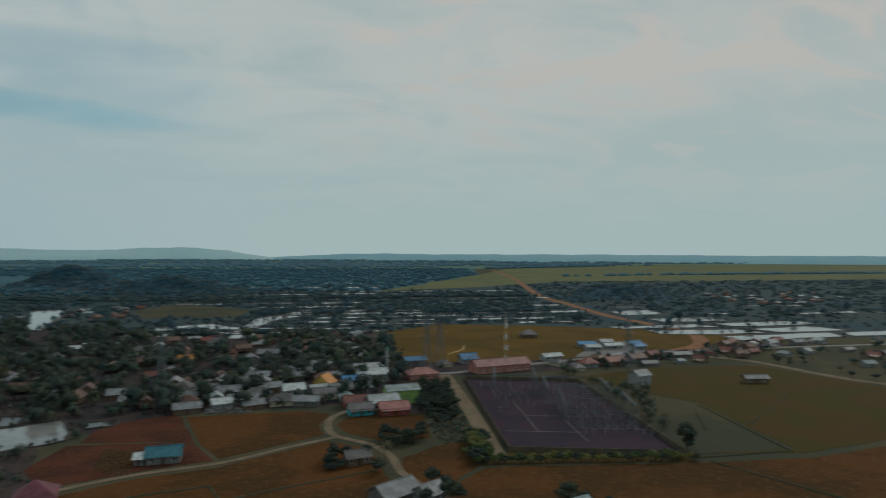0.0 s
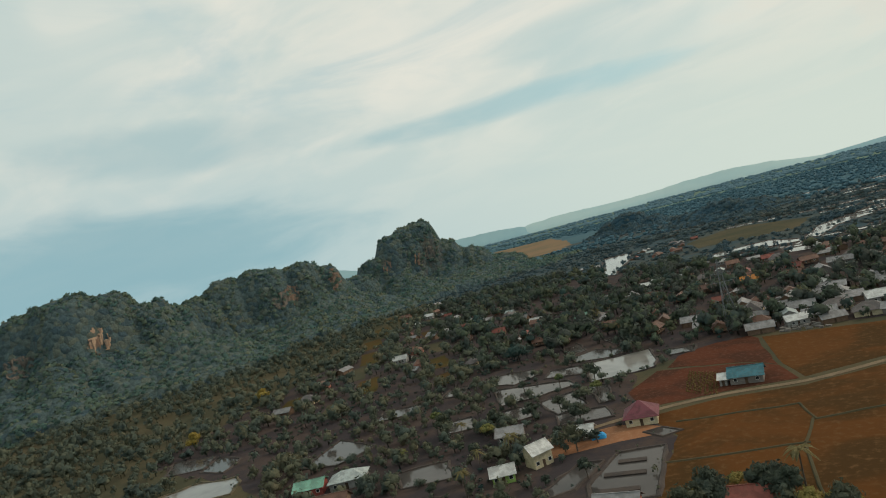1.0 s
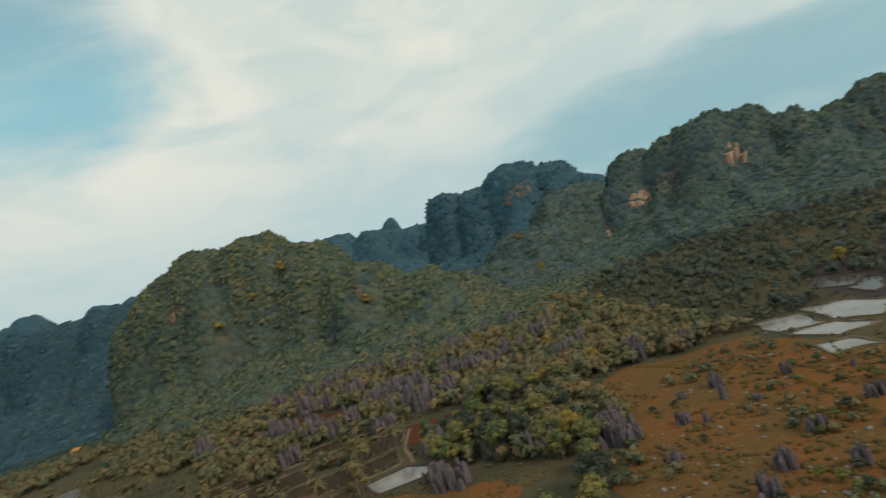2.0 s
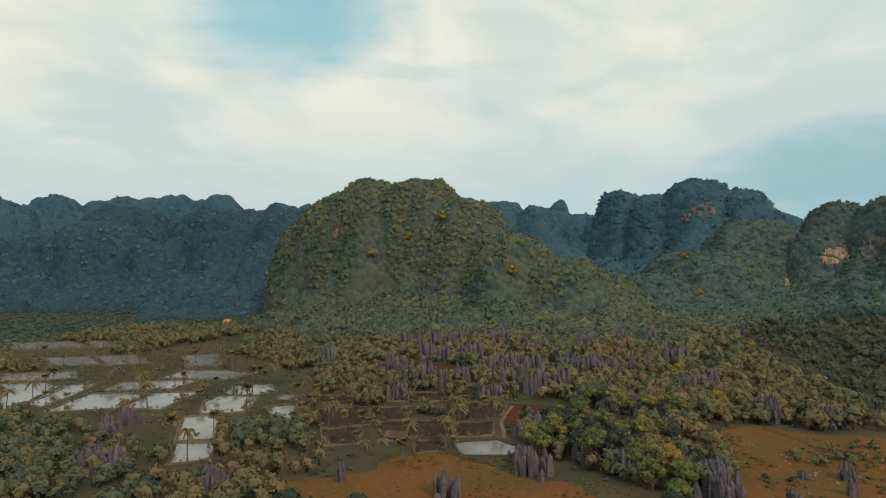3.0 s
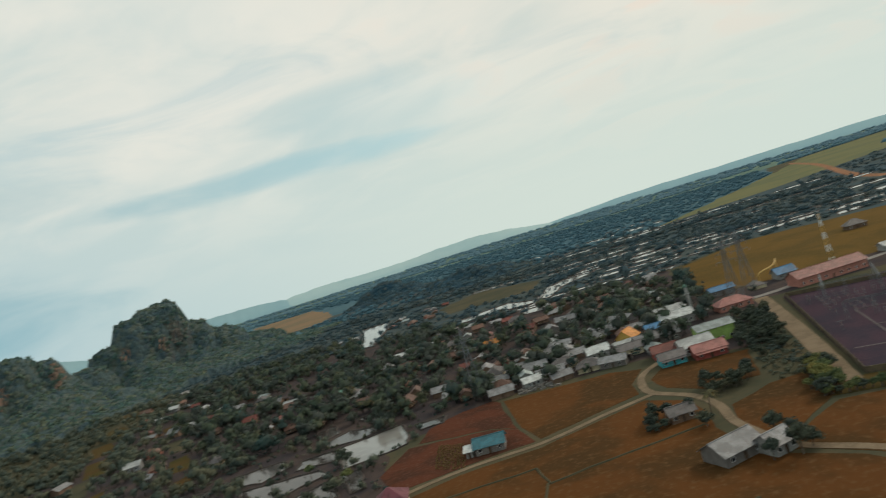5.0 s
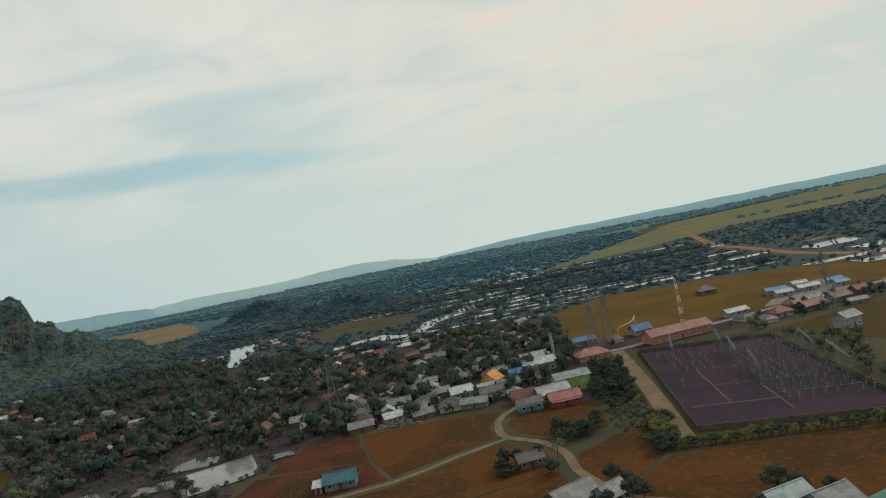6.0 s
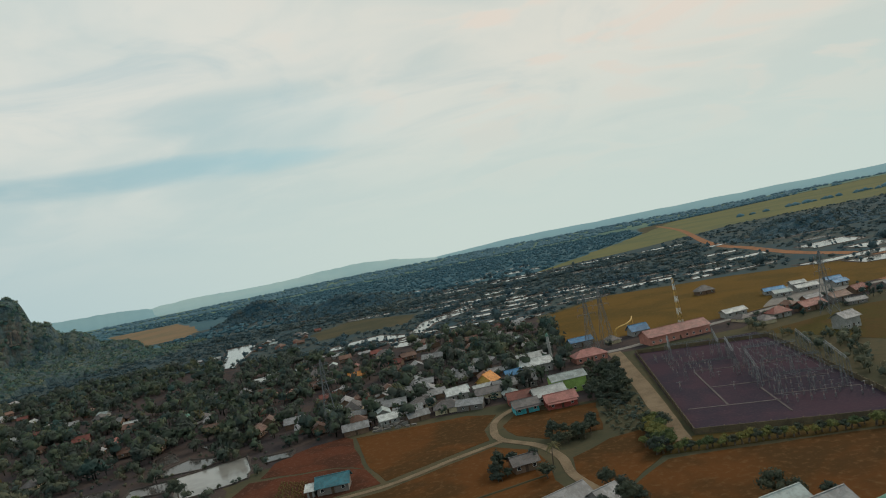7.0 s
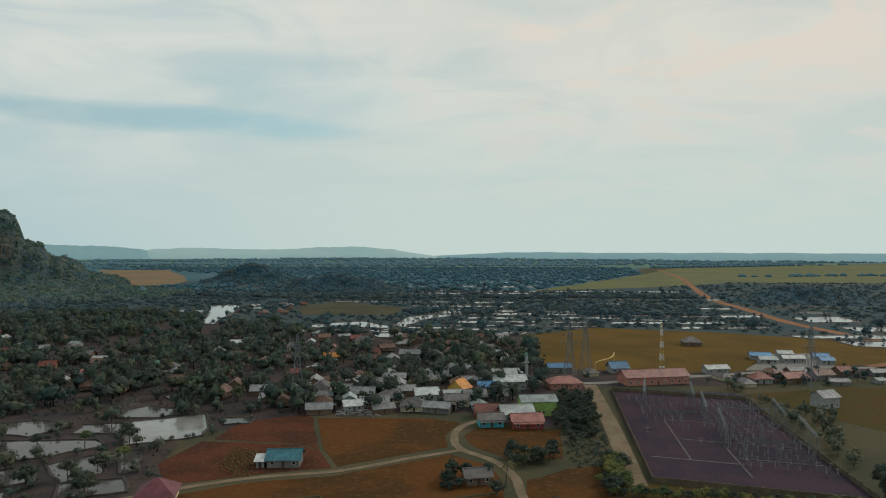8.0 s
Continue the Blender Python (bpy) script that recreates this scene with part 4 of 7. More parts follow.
for y0, x0, x1, chance in ((505, -190, 40, 0.55), (530, -90, 40, 0.75), (556, -20, 230, 0.8), (586, -10, 262, 0.8), (618, 0, 270, 0.7), (652, -40, 280, 0.7), (690, -20, 140, 0.8), (735, -60, 286, 0.6), (790, -160, 290, 0.6), (860, -260, 320, 0.6),
                           (950, -420, 330, 0.6), (1120, -420, 60, 0.5), (1260, -420, 60, 0.35), (1010, -60, 420, 0.4), (780, 320, 420, 0.5), (700, 330, 560, 0.5), (610, 400, 600, 0.5), (560, 450, 640, 0.5)):
    x = x0
    while x < x1:
        long, deep = r.uniform(16, 52) * y0 / 600, r.uniform(8, 19) * (y0 / 600) ** 1.3
        if r.random() < chance:
            y = y0 + r.uniform(-6, 6) - 0.06 * x
            lean = r.uniform(-4, 4)
            fish_pond([(x, y), (x + long, y + lean), (x + long + 5, y + deep + lean), (x + r.uniform(-4, 6), y + deep)], "narrow shining fish pond beyond the village", w=2.5, step=30, wobble=3)
        x += long + r.uniform(6, 22) * y0 / 600

# ---- trees, palms and stone pinnacles ----
def leaf_cloud(r, centres, radius, n, leaf, squash=0.75):
    """Loose leaf sprays: small three-cornered tufts that lie along the rim of every clump, each at its own slant."""
    c = np.asarray(centres, float)[r.integers(0, len(centres), n)]
    d = r.normal(size=(n, 3))
    d /= np.linalg.norm(d, axis=1)[:, None]
    p = c + d * (radius * r.uniform(0.45, 1.08, n) ** 0.6)[:, None] * (1, 1, squash)
    face = d + r.normal(0, 0.45, (n, 3))
    face /= np.linalg.norm(face, axis=1)[:, None]
    a = np.cross(face, r.normal(size=(n, 3)))
    a /= np.linalg.norm(a, axis=1)[:, None]
    b = np.cross(face, a)
    turn = np.array((0.0, 2.1, 4.2))[None, :] + r.uniform(-0.5, 0.5, (n, 3))
    reach = leaf * 1.6 * r.uniform(0.6, 1.4, (n, 3))
    v = p[:, None, :] + (np.cos(turn) * reach)[..., None] * a[:, None, :] + (np.sin(turn) * reach)[..., None] * b[:, None, :]
    return v.reshape(-1, 3), np.arange(3 * n).reshape(-1, 3)


def soften(me, normals):
    """Leaves take the light as the rounded crown does that they make up."""
    me.attributes.new("custom_normal", "FLOAT_VECTOR", "POINT").data.foreach_set("vector", np.ascontiguousarray(normals, dtype=np.float32).ravel())


def crown_normals(v):
    """Outwards from the middle of a crown, with a lean to the sky."""
    v = np.asarray(v, float)
    n = (v - v.mean(0)) / (np.abs(v - v.mean(0)).max() + 1e-6) + (0, 0, 0.30)
    return n / (np.linalg.norm(n, axis=1)[:, None] + 1e-6)


def make_tree(seed, tall, wide, material="leaves", name="tree", label="broad green tree with an uneven leafy crown", group="trees"):
    """Tapered trunk with limbs, crown of uneven clumps and loose leaves."""
    r = np.random.default_rng(seed)
    top = thing(name, label, name, group)
    s = Shape()
    lean = r.uniform(-0.5, 0.5, 2)
    fork = tall * 0.45
    s.tube([(0, 0, -0.2), (lean[0] * .3, lean[1] * .3, fork * .5), (lean[0], lean[1], fork), (lean[0] * 1.5, lean[1] * 1.5, tall * .8)], [0.3, 0.22, 0.18, 0.06], 6)
    spots = []
    for k in range(6):
        a = 2 * math.pi * (k + r.uniform(0, .6)) / 6
        d = wide * r.uniform(0.35, 0.62)
        e = (lean[0] + d * math.cos(a), lean[1] + d * math.sin(a), tall * r.uniform(0.5, 0.78))
        s.tube([(lean[0], lean[1], fork * r.uniform(0.8, 1.1)), e], [0.13, 0.04], 4)
        spots.append(e)
    spots.append((lean[0], lean[1], tall * 0.86))
    part("trunk", s, "bark", top)
    c = Shape()
    for k, e in enumerate(spots):
        v, f = LUMPS_LOW[(seed + k) % 8]
        size = wide * r.uniform(0.26, 0.38)
        c.take(v * (size, size, size * 0.75) + e, f)
    c.take(*leaf_cloud(r, spots, wide * 0.46, 360, wide * 0.07))
    crown = part("crown", c, material, top)
    soften(crown.data, crown_normals(c.v))
    return top


def make_palm(seed, tall, fan=False):
    r = np.random.default_rng(seed)
    top = thing("palm", "slender palm with drooping yellow-green fronds" if not fan else "fan palm with a round yellow-green head", "palm tree", "palms")
    s = Shape()
    lx, ly = r.uniform(-0.8, 0.8, 2)
    s.tube([(0, 0, -0.2), (lx * .3, ly * .3, tall * .4), (lx, ly, tall)], [0.24, 0.17, 0.12], 6)
    part("trunk", s, "bark", top)
    c = Shape()
    n = 30 if fan else 17
    for k in range(n):
        a = 2.4 * k + r.uniform(-.2, .2)
        rise = r.uniform(-0.5, 1.3) if fan else r.uniform(-0.3, 1.1)
        long = r.uniform(1.4, 1.9) if fan else r.uniform(2.6, 3.6)
        d = Vector((math.cos(a), math.sin(a), 0))
        side = Vector((-d.y, d.x, 0))
        p, prev = Vector((lx, ly, tall)), None
        for j in range(5):
            t = j / 4
            q = p + d * long * t * math.cos(rise * .6) + Vector((0, 0, long * (math.sin(rise) * t - (0.15 if fan else 0.75) * t * t)))
            wd = side * ((0.12 + 0.75 * t) * (1 if t < 0.99 else 0.6) if fan else 0.42 * math.sin(math.pi * (0.12 + 0.84 * t)))
            dip = Vector((0, 0, -0.5 * wd.length))
            row = (q - wd + dip, q, q + wd + dip)
            if prev:
                c.quad(prev[0], prev[1], row[1], row[0])
                c.quad(prev[1], prev[2], row[2], row[1])
            prev = row
    part("crown", c, "palm_leaves", top)
    return top


def make_pinnacles(seed, n, spread, tall):
    """A cluster of fluted limestone spires, crowded together."""
    r = np.random.default_rng(seed)
    top = thing("limestone_outcrop", "purple-grey fluted limestone pinnacles rising from scrub", "rock", "stone forest")
    for _ in range(n):
        x, y = r.normal(0, spread * 0.42, 2)
        h = tall * r.uniform(0.6, 1.0) * math.exp(-(x * x + y * y) / (3.4 * spread * spread))
        rad, sides, lev = r.uniform(0.42, 0.95), 9, 5
        s = Shape()
        ph, lean = r.uniform(0, 9), r.normal(0, 0.05, 2)
        flute = r.uniform(0.75, 1.12, sides)
        for j in range(lev):
            t = j / (lev - 1)
            w = rad * (1.15 - 0.15 * t - 0.45 * t ** 6)
            for k in range(sides):
                a = 2 * math.pi * k / sides
                q = w * flute[k] * (1 + 0.18 * math.sin(3 * a + ph) + 0.10 * r.uniform(-1, 1))
                drop = 1 - 0.22 * t * (1.12 - flute[k]) * 2.5
                s.v.append((q * math.cos(a) + lean[0] * h * t, q * math.sin(a) + lean[1] * h * t, h * t * drop - 0.3))
        for j in range(lev - 1):
            s.f += [(j * sides + k, j * sides + (k + 1) % sides, (j + 1) * sides + (k + 1) % sides, (j + 1) * sides + k) for k in range(sides)]
        s.v.append((lean[0] * h, lean[1] * h, h * 1.0))
        s.f += [((lev - 1) * sides + k, (lev - 1) * sides + (k + 1) % sides, len(s.v) - 1) for k in range(sides)]
        ob = part("spire", s, "limestone", top)
        ob.location = (x, y, 0)
    return top


TREES = [make_tree(100 + k, t, w, m) for k, (t, w, m) in enumerate(((8.5, 4.0, "leaves"), (10.5, 4.6, "leaves"), (7.0, 3.6, "leaves"), (9.0, 5.0, "leaves_dark"), (11.0, 4.6, "leaves_dark"), (6.0, 3.2, "leaves"), (5.0, 3.0, "leaves_dark")))]
PALMS = [make_palm(200 + k, t, f) for k, (t, f) in enumerate(((9.0, False), (7.0, False), (8.0, True), (6.0, True)))]
ROCKS = [make_pinnacles(300 + k, n, s, t) for k, (n, s, t) in enumerate(((17, 4.4, 7.0), (13, 3.4, 8.5), (19, 5.6, 6.0), (10, 2.6, 7.5)))]
SHRUBS = [make_tree(150 + k, 2.6, 1.6, m, "shrub", "low bushy shrub with olive leaves", "shrubs") for k, m in enumerate(("leaves", "leaves_dark", "leaves"))]
GOLD = make_tree(140, 10.0, 4.6, "gold_leaves")
GOLD["label"] = "yellow-green tree that stands out from the scrub"
FIRST = {}


def plant(ob, x, y, turn=None, size=1.0, z=0.0):
    """Sets one of a kind at a place; the first of each kind is the one that was built."""
    turn = rng.uniform(0, 360) if turn is None else turn
    m = Matrix.Translation((x, y, z)) @ Matrix.Rotation(radians(turn), 4, "Z")
    if ob.name not in FIRST:
        FIRST[ob.name] = True
        ob.matrix_basis = m @ Matrix.Scale(size, 4)
        return ob
    c = copy_thing(ob, m)
    c.scale = (size, size, size * rng.uniform(0.85, 1.15))
    return c


def wood_template(seed, lumps=3, leaves=64, trunk=True, leaf=0.125, wide=0.40, core=(0.26, 0.42)):
    """A whole tree of unit size for joined woods: trunk, clumps, loose leaves; all triangles."""
    r = np.random.default_rng(seed)
    v, f = [], []

    def add(pv, pf):
        n = sum(len(q) for q in v)
        v.append(np.asarray(pv, float))
        f.append(np.asarray(pf) + n)
    if trunk:
        add([(-.06, -.04, -1.0), (.06, -.04, -1.0), (0, .07, -1.0), (0, 0, 0.3)], [(0, 1, 3), (1, 2, 3), (2, 0, 3)])
    spots = []
    for k in range(lumps):
        a = 2 * math.pi * (k + r.uniform(0, .5)) / max(1, lumps - 1)
        e = np.array((wide * math.cos(a), wide * math.sin(a), r.uniform(-0.25, 0.2))) if k else np.array((r.uniform(-.1, .1), r.uniform(-.1, .1), 0.25))
        q, g = LUMPS_LOW[(seed + k) % 8]
        add(q * r.uniform(*core) * (1, 1, .8) + e, g)
        spots.append(e)
    add(*leaf_cloud(r, spots, 0.62, leaves, leaf, 0.8))
    return np.concatenate(v), np.concatenate(f)


BUSHES = [wood_template(450 + k, 1, 26, False, 0.15) for k in range(8)]
WOODS = [wood_template(400 + k, 2 + (k % 3 == 0), 44, True, 0.13, 0.32, (0.28, 0.42)) for k in range(8)]
GROVE_WOODS = [wood_template(430 + k, 3, 104, True, 0.095, 0.40) for k in range(8)]        # for trees near the flight line


def free(x, y, margin=0.0):
    ok = np.ones(len(x), bool)
    for poly in OPEN:
        px, py = [p[0] for p in poly], [p[1] for p in poly]
        near = (x > min(px) - 5) & (x < max(px) + 5) & (y > min(py) - 5) & (y < max(py) + 5)
        if near.any():
            hit = inside(poly, x, y)
            if margin:
                for dx, dy in ((margin, 0), (-margin, 0), (0, margin), (0, -margin)):
                    hit |= inside(poly, x + dx, y + dy)
            ok &= ~(near & hit)
    return ok


SHY = []       # ponds kept open to the camera's view, with no tall trees before them


def clear_view(x, y, reach):
    """Leaves out trees that would hide a pond from the camera."""
    d = np.hypot(x, y + 10)
    ok = np.ones(len(x), bool)
    for poly in SHY:
        for k in (0.25, 0.6, 1.0):
            ok &= ~inside(poly, x + x / d * reach * k, y + (y + 10) / d * reach * k)
    return ok


def scatter(poly, n, seed, margin=1.5, anywhere=False):
    """Places spread over a polygon, clear of fields, water and roads."""
    r = np.random.default_rng(seed)
    px, py = [p[0] for p in poly], [p[1] for p in poly]
    x, y = r.uniform(min(px), max(px), n * 3), r.uniform(min(py), max(py), n * 3)
    ok = inside(poly, x, y)
    x, y = x[ok], y[ok]
    ok = free(x, y, margin) if not anywhere else np.ones(len(x), bool)
    return x[ok][:n], y[ok][:n]

# ---- limestone hills ----
HEIGHTS = []


def height_at(x, y):
    """The height of the hills over the plain at a place."""
    best = 0.0
    for x0, y0, dx, dy, h in HEIGHTS:
        i, j = round((x - x0) / dx), round((y - y0) / dy)
        if 0 <= i < h.shape[0] and 0 <= j < h.shape[1]:
            best = max(best, h[i, j])
    return best


def rand2(i, j, seed):
    """An even random number for each cell of a grid."""
    h = np.sin(i * 127.1 + j * 311.7 + seed * 74.7) * 43758.5453
    return h - np.floor(h)


def soft_noise(x, y, scale, seed):
    """Smooth noise from -1 to 1."""
    x, y = x * scale, y * scale
    i, j = np.floor(x), np.floor(y)
    fx, fy = x - i, y - j
    fx, fy = fx * fx * (3 - 2 * fx), fy * fy * (3 - 2 * fy)
    a = rand2(i, j, seed) * (1 - fx) + rand2(i + 1, j, seed) * fx
    b = rand2(i, j + 1, seed) * (1 - fx) + rand2(i + 1, j + 1, seed) * fx
    return 2 * (a * (1 - fy) + b * fy) - 1


def canopy(x, y, size, seed):
    """The tops of close-set tree crowns: a rounded cap in every cell, each of its own height."""
    x, y = x / size, y / size
    i0, j0 = np.floor(x), np.floor(y)
    top = np.zeros(x.shape)
    for di in (-1, 0, 1):
        for dj in (-1, 0, 1):
            i, j = i0 + di, j0 + dj
            d = np.hypot(x - i - rand2(i, j, seed), y - j - rand2(i, j, seed + 1))
            cap = np.sqrt(np.clip(1 - (d / 0.85) ** 2, 0, 1)) * (0.45 + 0.75 * rand2(i, j, seed + 2))
            top = np.maximum(top, cap)
    return top


def hill(name, bumps, label, near=True, cell=7.0, spread=1.0, clumps=900, seed=0, skirt=60.0, cliffs=0.0, tone=None, rock=None, knob=0.1, skirts=()):
    """Steep domes that run into one another, each (x, y, height, radius), over a wooded skirt."""
    b = np.array(bumps, float)
    pad = b[:, 3].max() * 1.1 + skirt
    x0, x1, y0, y1 = b[:, 0].min() - pad, b[:, 0].max() + pad, b[:, 1].min() - pad, b[:, 1].max() + pad
    nx, ny = int((x1 - x0) / cell) + 1, int((y1 - y0) / cell) + 1
    gx, gy = np.meshgrid(np.linspace(x0, x1, nx), np.linspace(y0, y1, ny), indexing="ij")
    wob = soft_noise(gx, gy, 0.020, seed) * 0.7 + soft_noise(gx, gy, 0.055, seed + 5) * 0.45
    apron = np.clip(0.66 - 0.20 * cliffs + 0.30 * soft_noise(gx, gy, 0.013, seed + 20) + 0.12 * soft_noise(gx, gy, 0.04, seed + 23), 0.25, 0.92)
    h = np.full(gx.shape, -6.0)
    for k, (x, y, top, rad) in enumerate(b):
        reach = skirts[k] if k < len(skirts) else skirt
        d = np.hypot(gx - x, gy - y) * (1 + 0.17 * wob)
        u = d / rad
        dome = top * np.clip(1 - np.clip(u / 1.2, 0, 1) ** 3.6, 0, 1) ** 0.8
        slope = top * apron * np.clip(1 - np.clip(d - 0.35 * rad, 0, None) / (0.75 * rad + reach), 0, 1) ** 1.25
        lift = 0.10 * top                                    # rounds the join of dome and slope
        both = 0.5 * (dome + slope + np.sqrt((dome - slope) ** 2 + lift * lift)) - 0.5 * lift * (dome + slope) / (1.3 * top)
        h = np.maximum(h, np.where(d > 1.1 * rad + reach, -6.0, np.where(dome + slope > 0.5, both, -6.0)))
    h = np.minimum(h, b[:, 2].max())
    bare = h.copy()
    rise = np.clip(h / 14, 0, 1)
    lobe = b[:, 3].mean() * 0.62
    crown = cell * 2.2
    h = h + rise * (3.0 * wob + knob * b[:, 2].mean() * (canopy(gx, gy, lobe, seed + 3) - 0.42) + 0.4 * knob * b[:, 2].mean() * (canopy(gx, gy, lobe * 0.5, seed + 4) - 0.5)
                    + crown * (0.40 * canopy(gx, gy, crown, seed) - 0.16))
    s = Shape()
    ids = -np.ones(gx.shape, int)
    live = h > -1.5
    keep = np.zeros_like(live)
    keep[:-1, :-1] = live[:-1, :-1] | live[1:, :-1] | live[:-1, 1:] | live[1:, 1:]
    for i in range(nx - 1):
        for j in range(ny - 1):
            if keep[i, j]:
                q = []
                for a, c in ((i, j), (i + 1, j), (i + 1, j + 1), (i, j + 1)):
                    if ids[a, c] < 0:
                        ids[a, c] = len(s.v)
                        s.v.append((gx[a, c], gy[a, c], max(h[a, c], -2.0)))
                    q.append(int(ids[a, c]))
                s.f.append(tuple(q))
    HEIGHTS.append((x0, y0, gx[1, 0] - gx[0, 0], gy[0, 1] - gy[0, 0], h))
    top = thing(name, label, "hill", "limestone hills")
    rock = rock or ("karst_near" if near else "karst_far_haze")
    part("rock", s, rock, top, smooth=True)
    # trees on all but the cliffs, crown beside crown; few on slopes turned from the camera
    r = np.random.default_rng(seed + 40)
    gzx, gzy = np.gradient(bare, gx[1, 0] - gx[0, 0], gy[0, 1] - gy[0, 0])
    steep = np.hypot(gzx, gzy)
    many = clumps * 16
    i, j = r.integers(0, nx, many), r.integers(0, ny, many)
    out = (gzx * gx + gzy * gy) / (steep * np.hypot(gx, gy) + 1e-6)     # 1: faces the camera, near the origin
    seen = (out[i, j] > -0.3) | (r.random(many) < 0.15)
    dx, dy = r.uniform(-cell, cell, (2, many)) * 0.5
    px, py = gx[i, j] + dx, gy[i, j] + dy
    wall = (steep[i, j] > 2.0 - 0.6 * cliffs) & (soft_noise(px, py, 0.035, seed + 50) + 0.5 * soft_noise(px, py, 0.1, seed + 51) > 0.35 - 0.4 * cliffs)
    ok = seen & (h[i, j] > 1.5) & ~wall & (r.random(many) < np.sqrt(1 + steep[i, j] ** 2) / 3.2)     # as thick on a slope as on the flat
    i, j, px, py, dx, dy = (q[ok][:clumps] for q in (i, j, px, py, dx, dy))
    size = (2.2 + 3.2 * r.random(len(i)) ** 2.0) * spread
    hzx, hzy = np.gradient(h, gx[1, 0] - gx[0, 0], gy[0, 1] - gy[0, 0])
    place = np.stack([px, py, h[i, j] + np.clip(hzx[i, j] * dx + hzy[i, j] * dy, -4, 4) - size * 0.22], -1)
    slope = np.stack([-hzx[i, j], -hzy[i, j], np.ones(len(i))], -1)
    slope /= np.linalg.norm(slope, axis=1)[:, None]
    trees = joined("foliage", place, size, CROWNS, tone or ("hill_leaves" if near else "hill_leaves_far_haze"), 0.9, seed, True, slope)
    trees.parent = top
    trees["kind"] = "stuff"
    return top


CROWNS = [wood_template(470 + k, 1, 14, False, 0.19, 0.36, (0.44, 0.56)) for k in range(8)]
hill("karst_hill", [(-640, -262, 96, 46), (-636, -228, 124, 52), (-614, -186, 132, 56), (-602, -146, 130, 52), (-590, -104, 106, 48), (-566, -64, 76, 44), (-552, -16, 50, 42), (-556, 14, 34, 36)],
     "green wooded limestone hill with steep grey sides", True, 3.4, 1.0, 7200, 1, 78, 0.65, knob=0.08, skirts=(8, 20, 52))
hill("karst_hill", [(-1046, 70, 150, 46), (-1024, 118, 142, 52), (-1005, 172, 160, 60), (-990, 228, 140, 50), (-960, 260, 104, 46)], "flat-topped limestone tower with bare cliffs, tinted blue for haze", False, 3.8, 1.3, 1700, 2, 120, 0.7, knob=0.05)
hill("karst_hill", [(-760, 183, 88, 55), (-715, 123, 56, 60), (-700, 73, 34, 60)], "low wooded spur of a limestone hill", True, 3.8, 1.0, 2500, 3, 90, 0.2, "hill_leaves_mid_haze", "karst_mid_haze")
hill("karst_hill", [(-1620, -281, 190, 110), (-1630, -187, 178, 100), (-1580, -70, 160, 70), (-1575, -30, 168, 34), (-1590, 20, 136, 80), (-1540, 58, 122, 50)], "far limestone ridge with a rounded knob, tinted blue for haze", False, 5.5, 1.6, 700, 4, 160, 0.4, knob=0.10)
hill("karst_hill", [(-1120, -1081, 178, 80), (-1200, -1045, 192, 80), (-1245, -985, 182, 80), (-1290, -925, 192, 90), (-1320, -850, 188, 80), (-1340, -762, 188, 80), (-1490, -690, 180, 70), (-1610, -656, 182, 60)], "long limestone ridge in the distance, tinted blue for haze", False, 5.5, 1.6, 900, 5, 160, 0.4, knob=0.13)
hill("karst_hill", [(-860, -800, 92, 70), (-890, -700, 112, 70), (-900, -600, 84, 60), (-915, -500, 122, 60), (-925, -428, 128, 52), (-820, -400, 78, 44), (-770, -372, 56, 40), (-1010, -570, 138, 90), (-1000, -740, 142, 90)], "dark wooded limestone hills, tinted blue for haze", False, 4.6, 1.2, 2000, 6, 110, 0.5, None, "karst_blue_haze", 0.20)
hill("karst_hill", [(-735, 256, 104, 34), (-712, 225, 72, 34), (-700, 291, 104, 40), (-672, 314, 112, 42), (-655, 345, 107, 38), (-632, 376, 88, 32), (-636, 404, 74, 28)], "brown-green limestone hill with a pale rock face", True, 3.4, 1.0, 3300, 7, 90, 0.8, "hill_leaves_mid_haze", "karst_mid_haze", 0.07)
hill("karst_hill", [(-690, 464, 78, 34), (-692, 517, 92, 40), (-665, 552, 98, 42), (-637, 592, 94, 34), (-616, 616, 82, 24)], "wooded limestone hill with ochre cliff ends", True, 3.4, 1.0, 3300, 8, 100, 0.8, "hill_leaves_mid_haze", "karst_mid_haze", 0.07)
hill("karst_hill", [(-640, 703, 54, 34), (-634, 747, 76, 34), (-614, 768, 104, 30), (-600, 790, 112, 30), (-588, 808, 117, 29), (-566, 832, 76, 28), (-546, 862, 54, 34), (-522, 908, 30, 40)], "pointed limestone hill with a rocky crown", True, 3.2, 1.0, 3300, 9, 90, 0.8, "hill_leaves_mid_haze", "karst_mid_haze", 0.05)
hill("low_hill", [(-424, 1296, 34, 34), (-452, 1304, 22, 40), (-390, 1300, 16, 40)], "small cone-shaped wooded hill on the plain", False, 6.0, 1.3, 420, 10, 40, 0.0, "marsh_woods_haze", "karst_blue_haze")
hill("low_hill", [(-205, 1050, 22, 34), (-168, 1046, 16, 36), (-244, 1056, 14, 40)], "low wooded rise beyond the ponds", False, 6.0, 1.3, 420, 12, 40, 0.0, "marsh_woods_haze", "karst_blue_haze")
hill("low_hill", [(430, 860, 14, 50), (470, 900, 12, 50), (400, 850, 9, 40)], "dark clump of woodland on a low rise", False, 7.0, 1.3, 420, 11, 40, 0.0, "marsh_woods_haze", "karst_blue_haze")


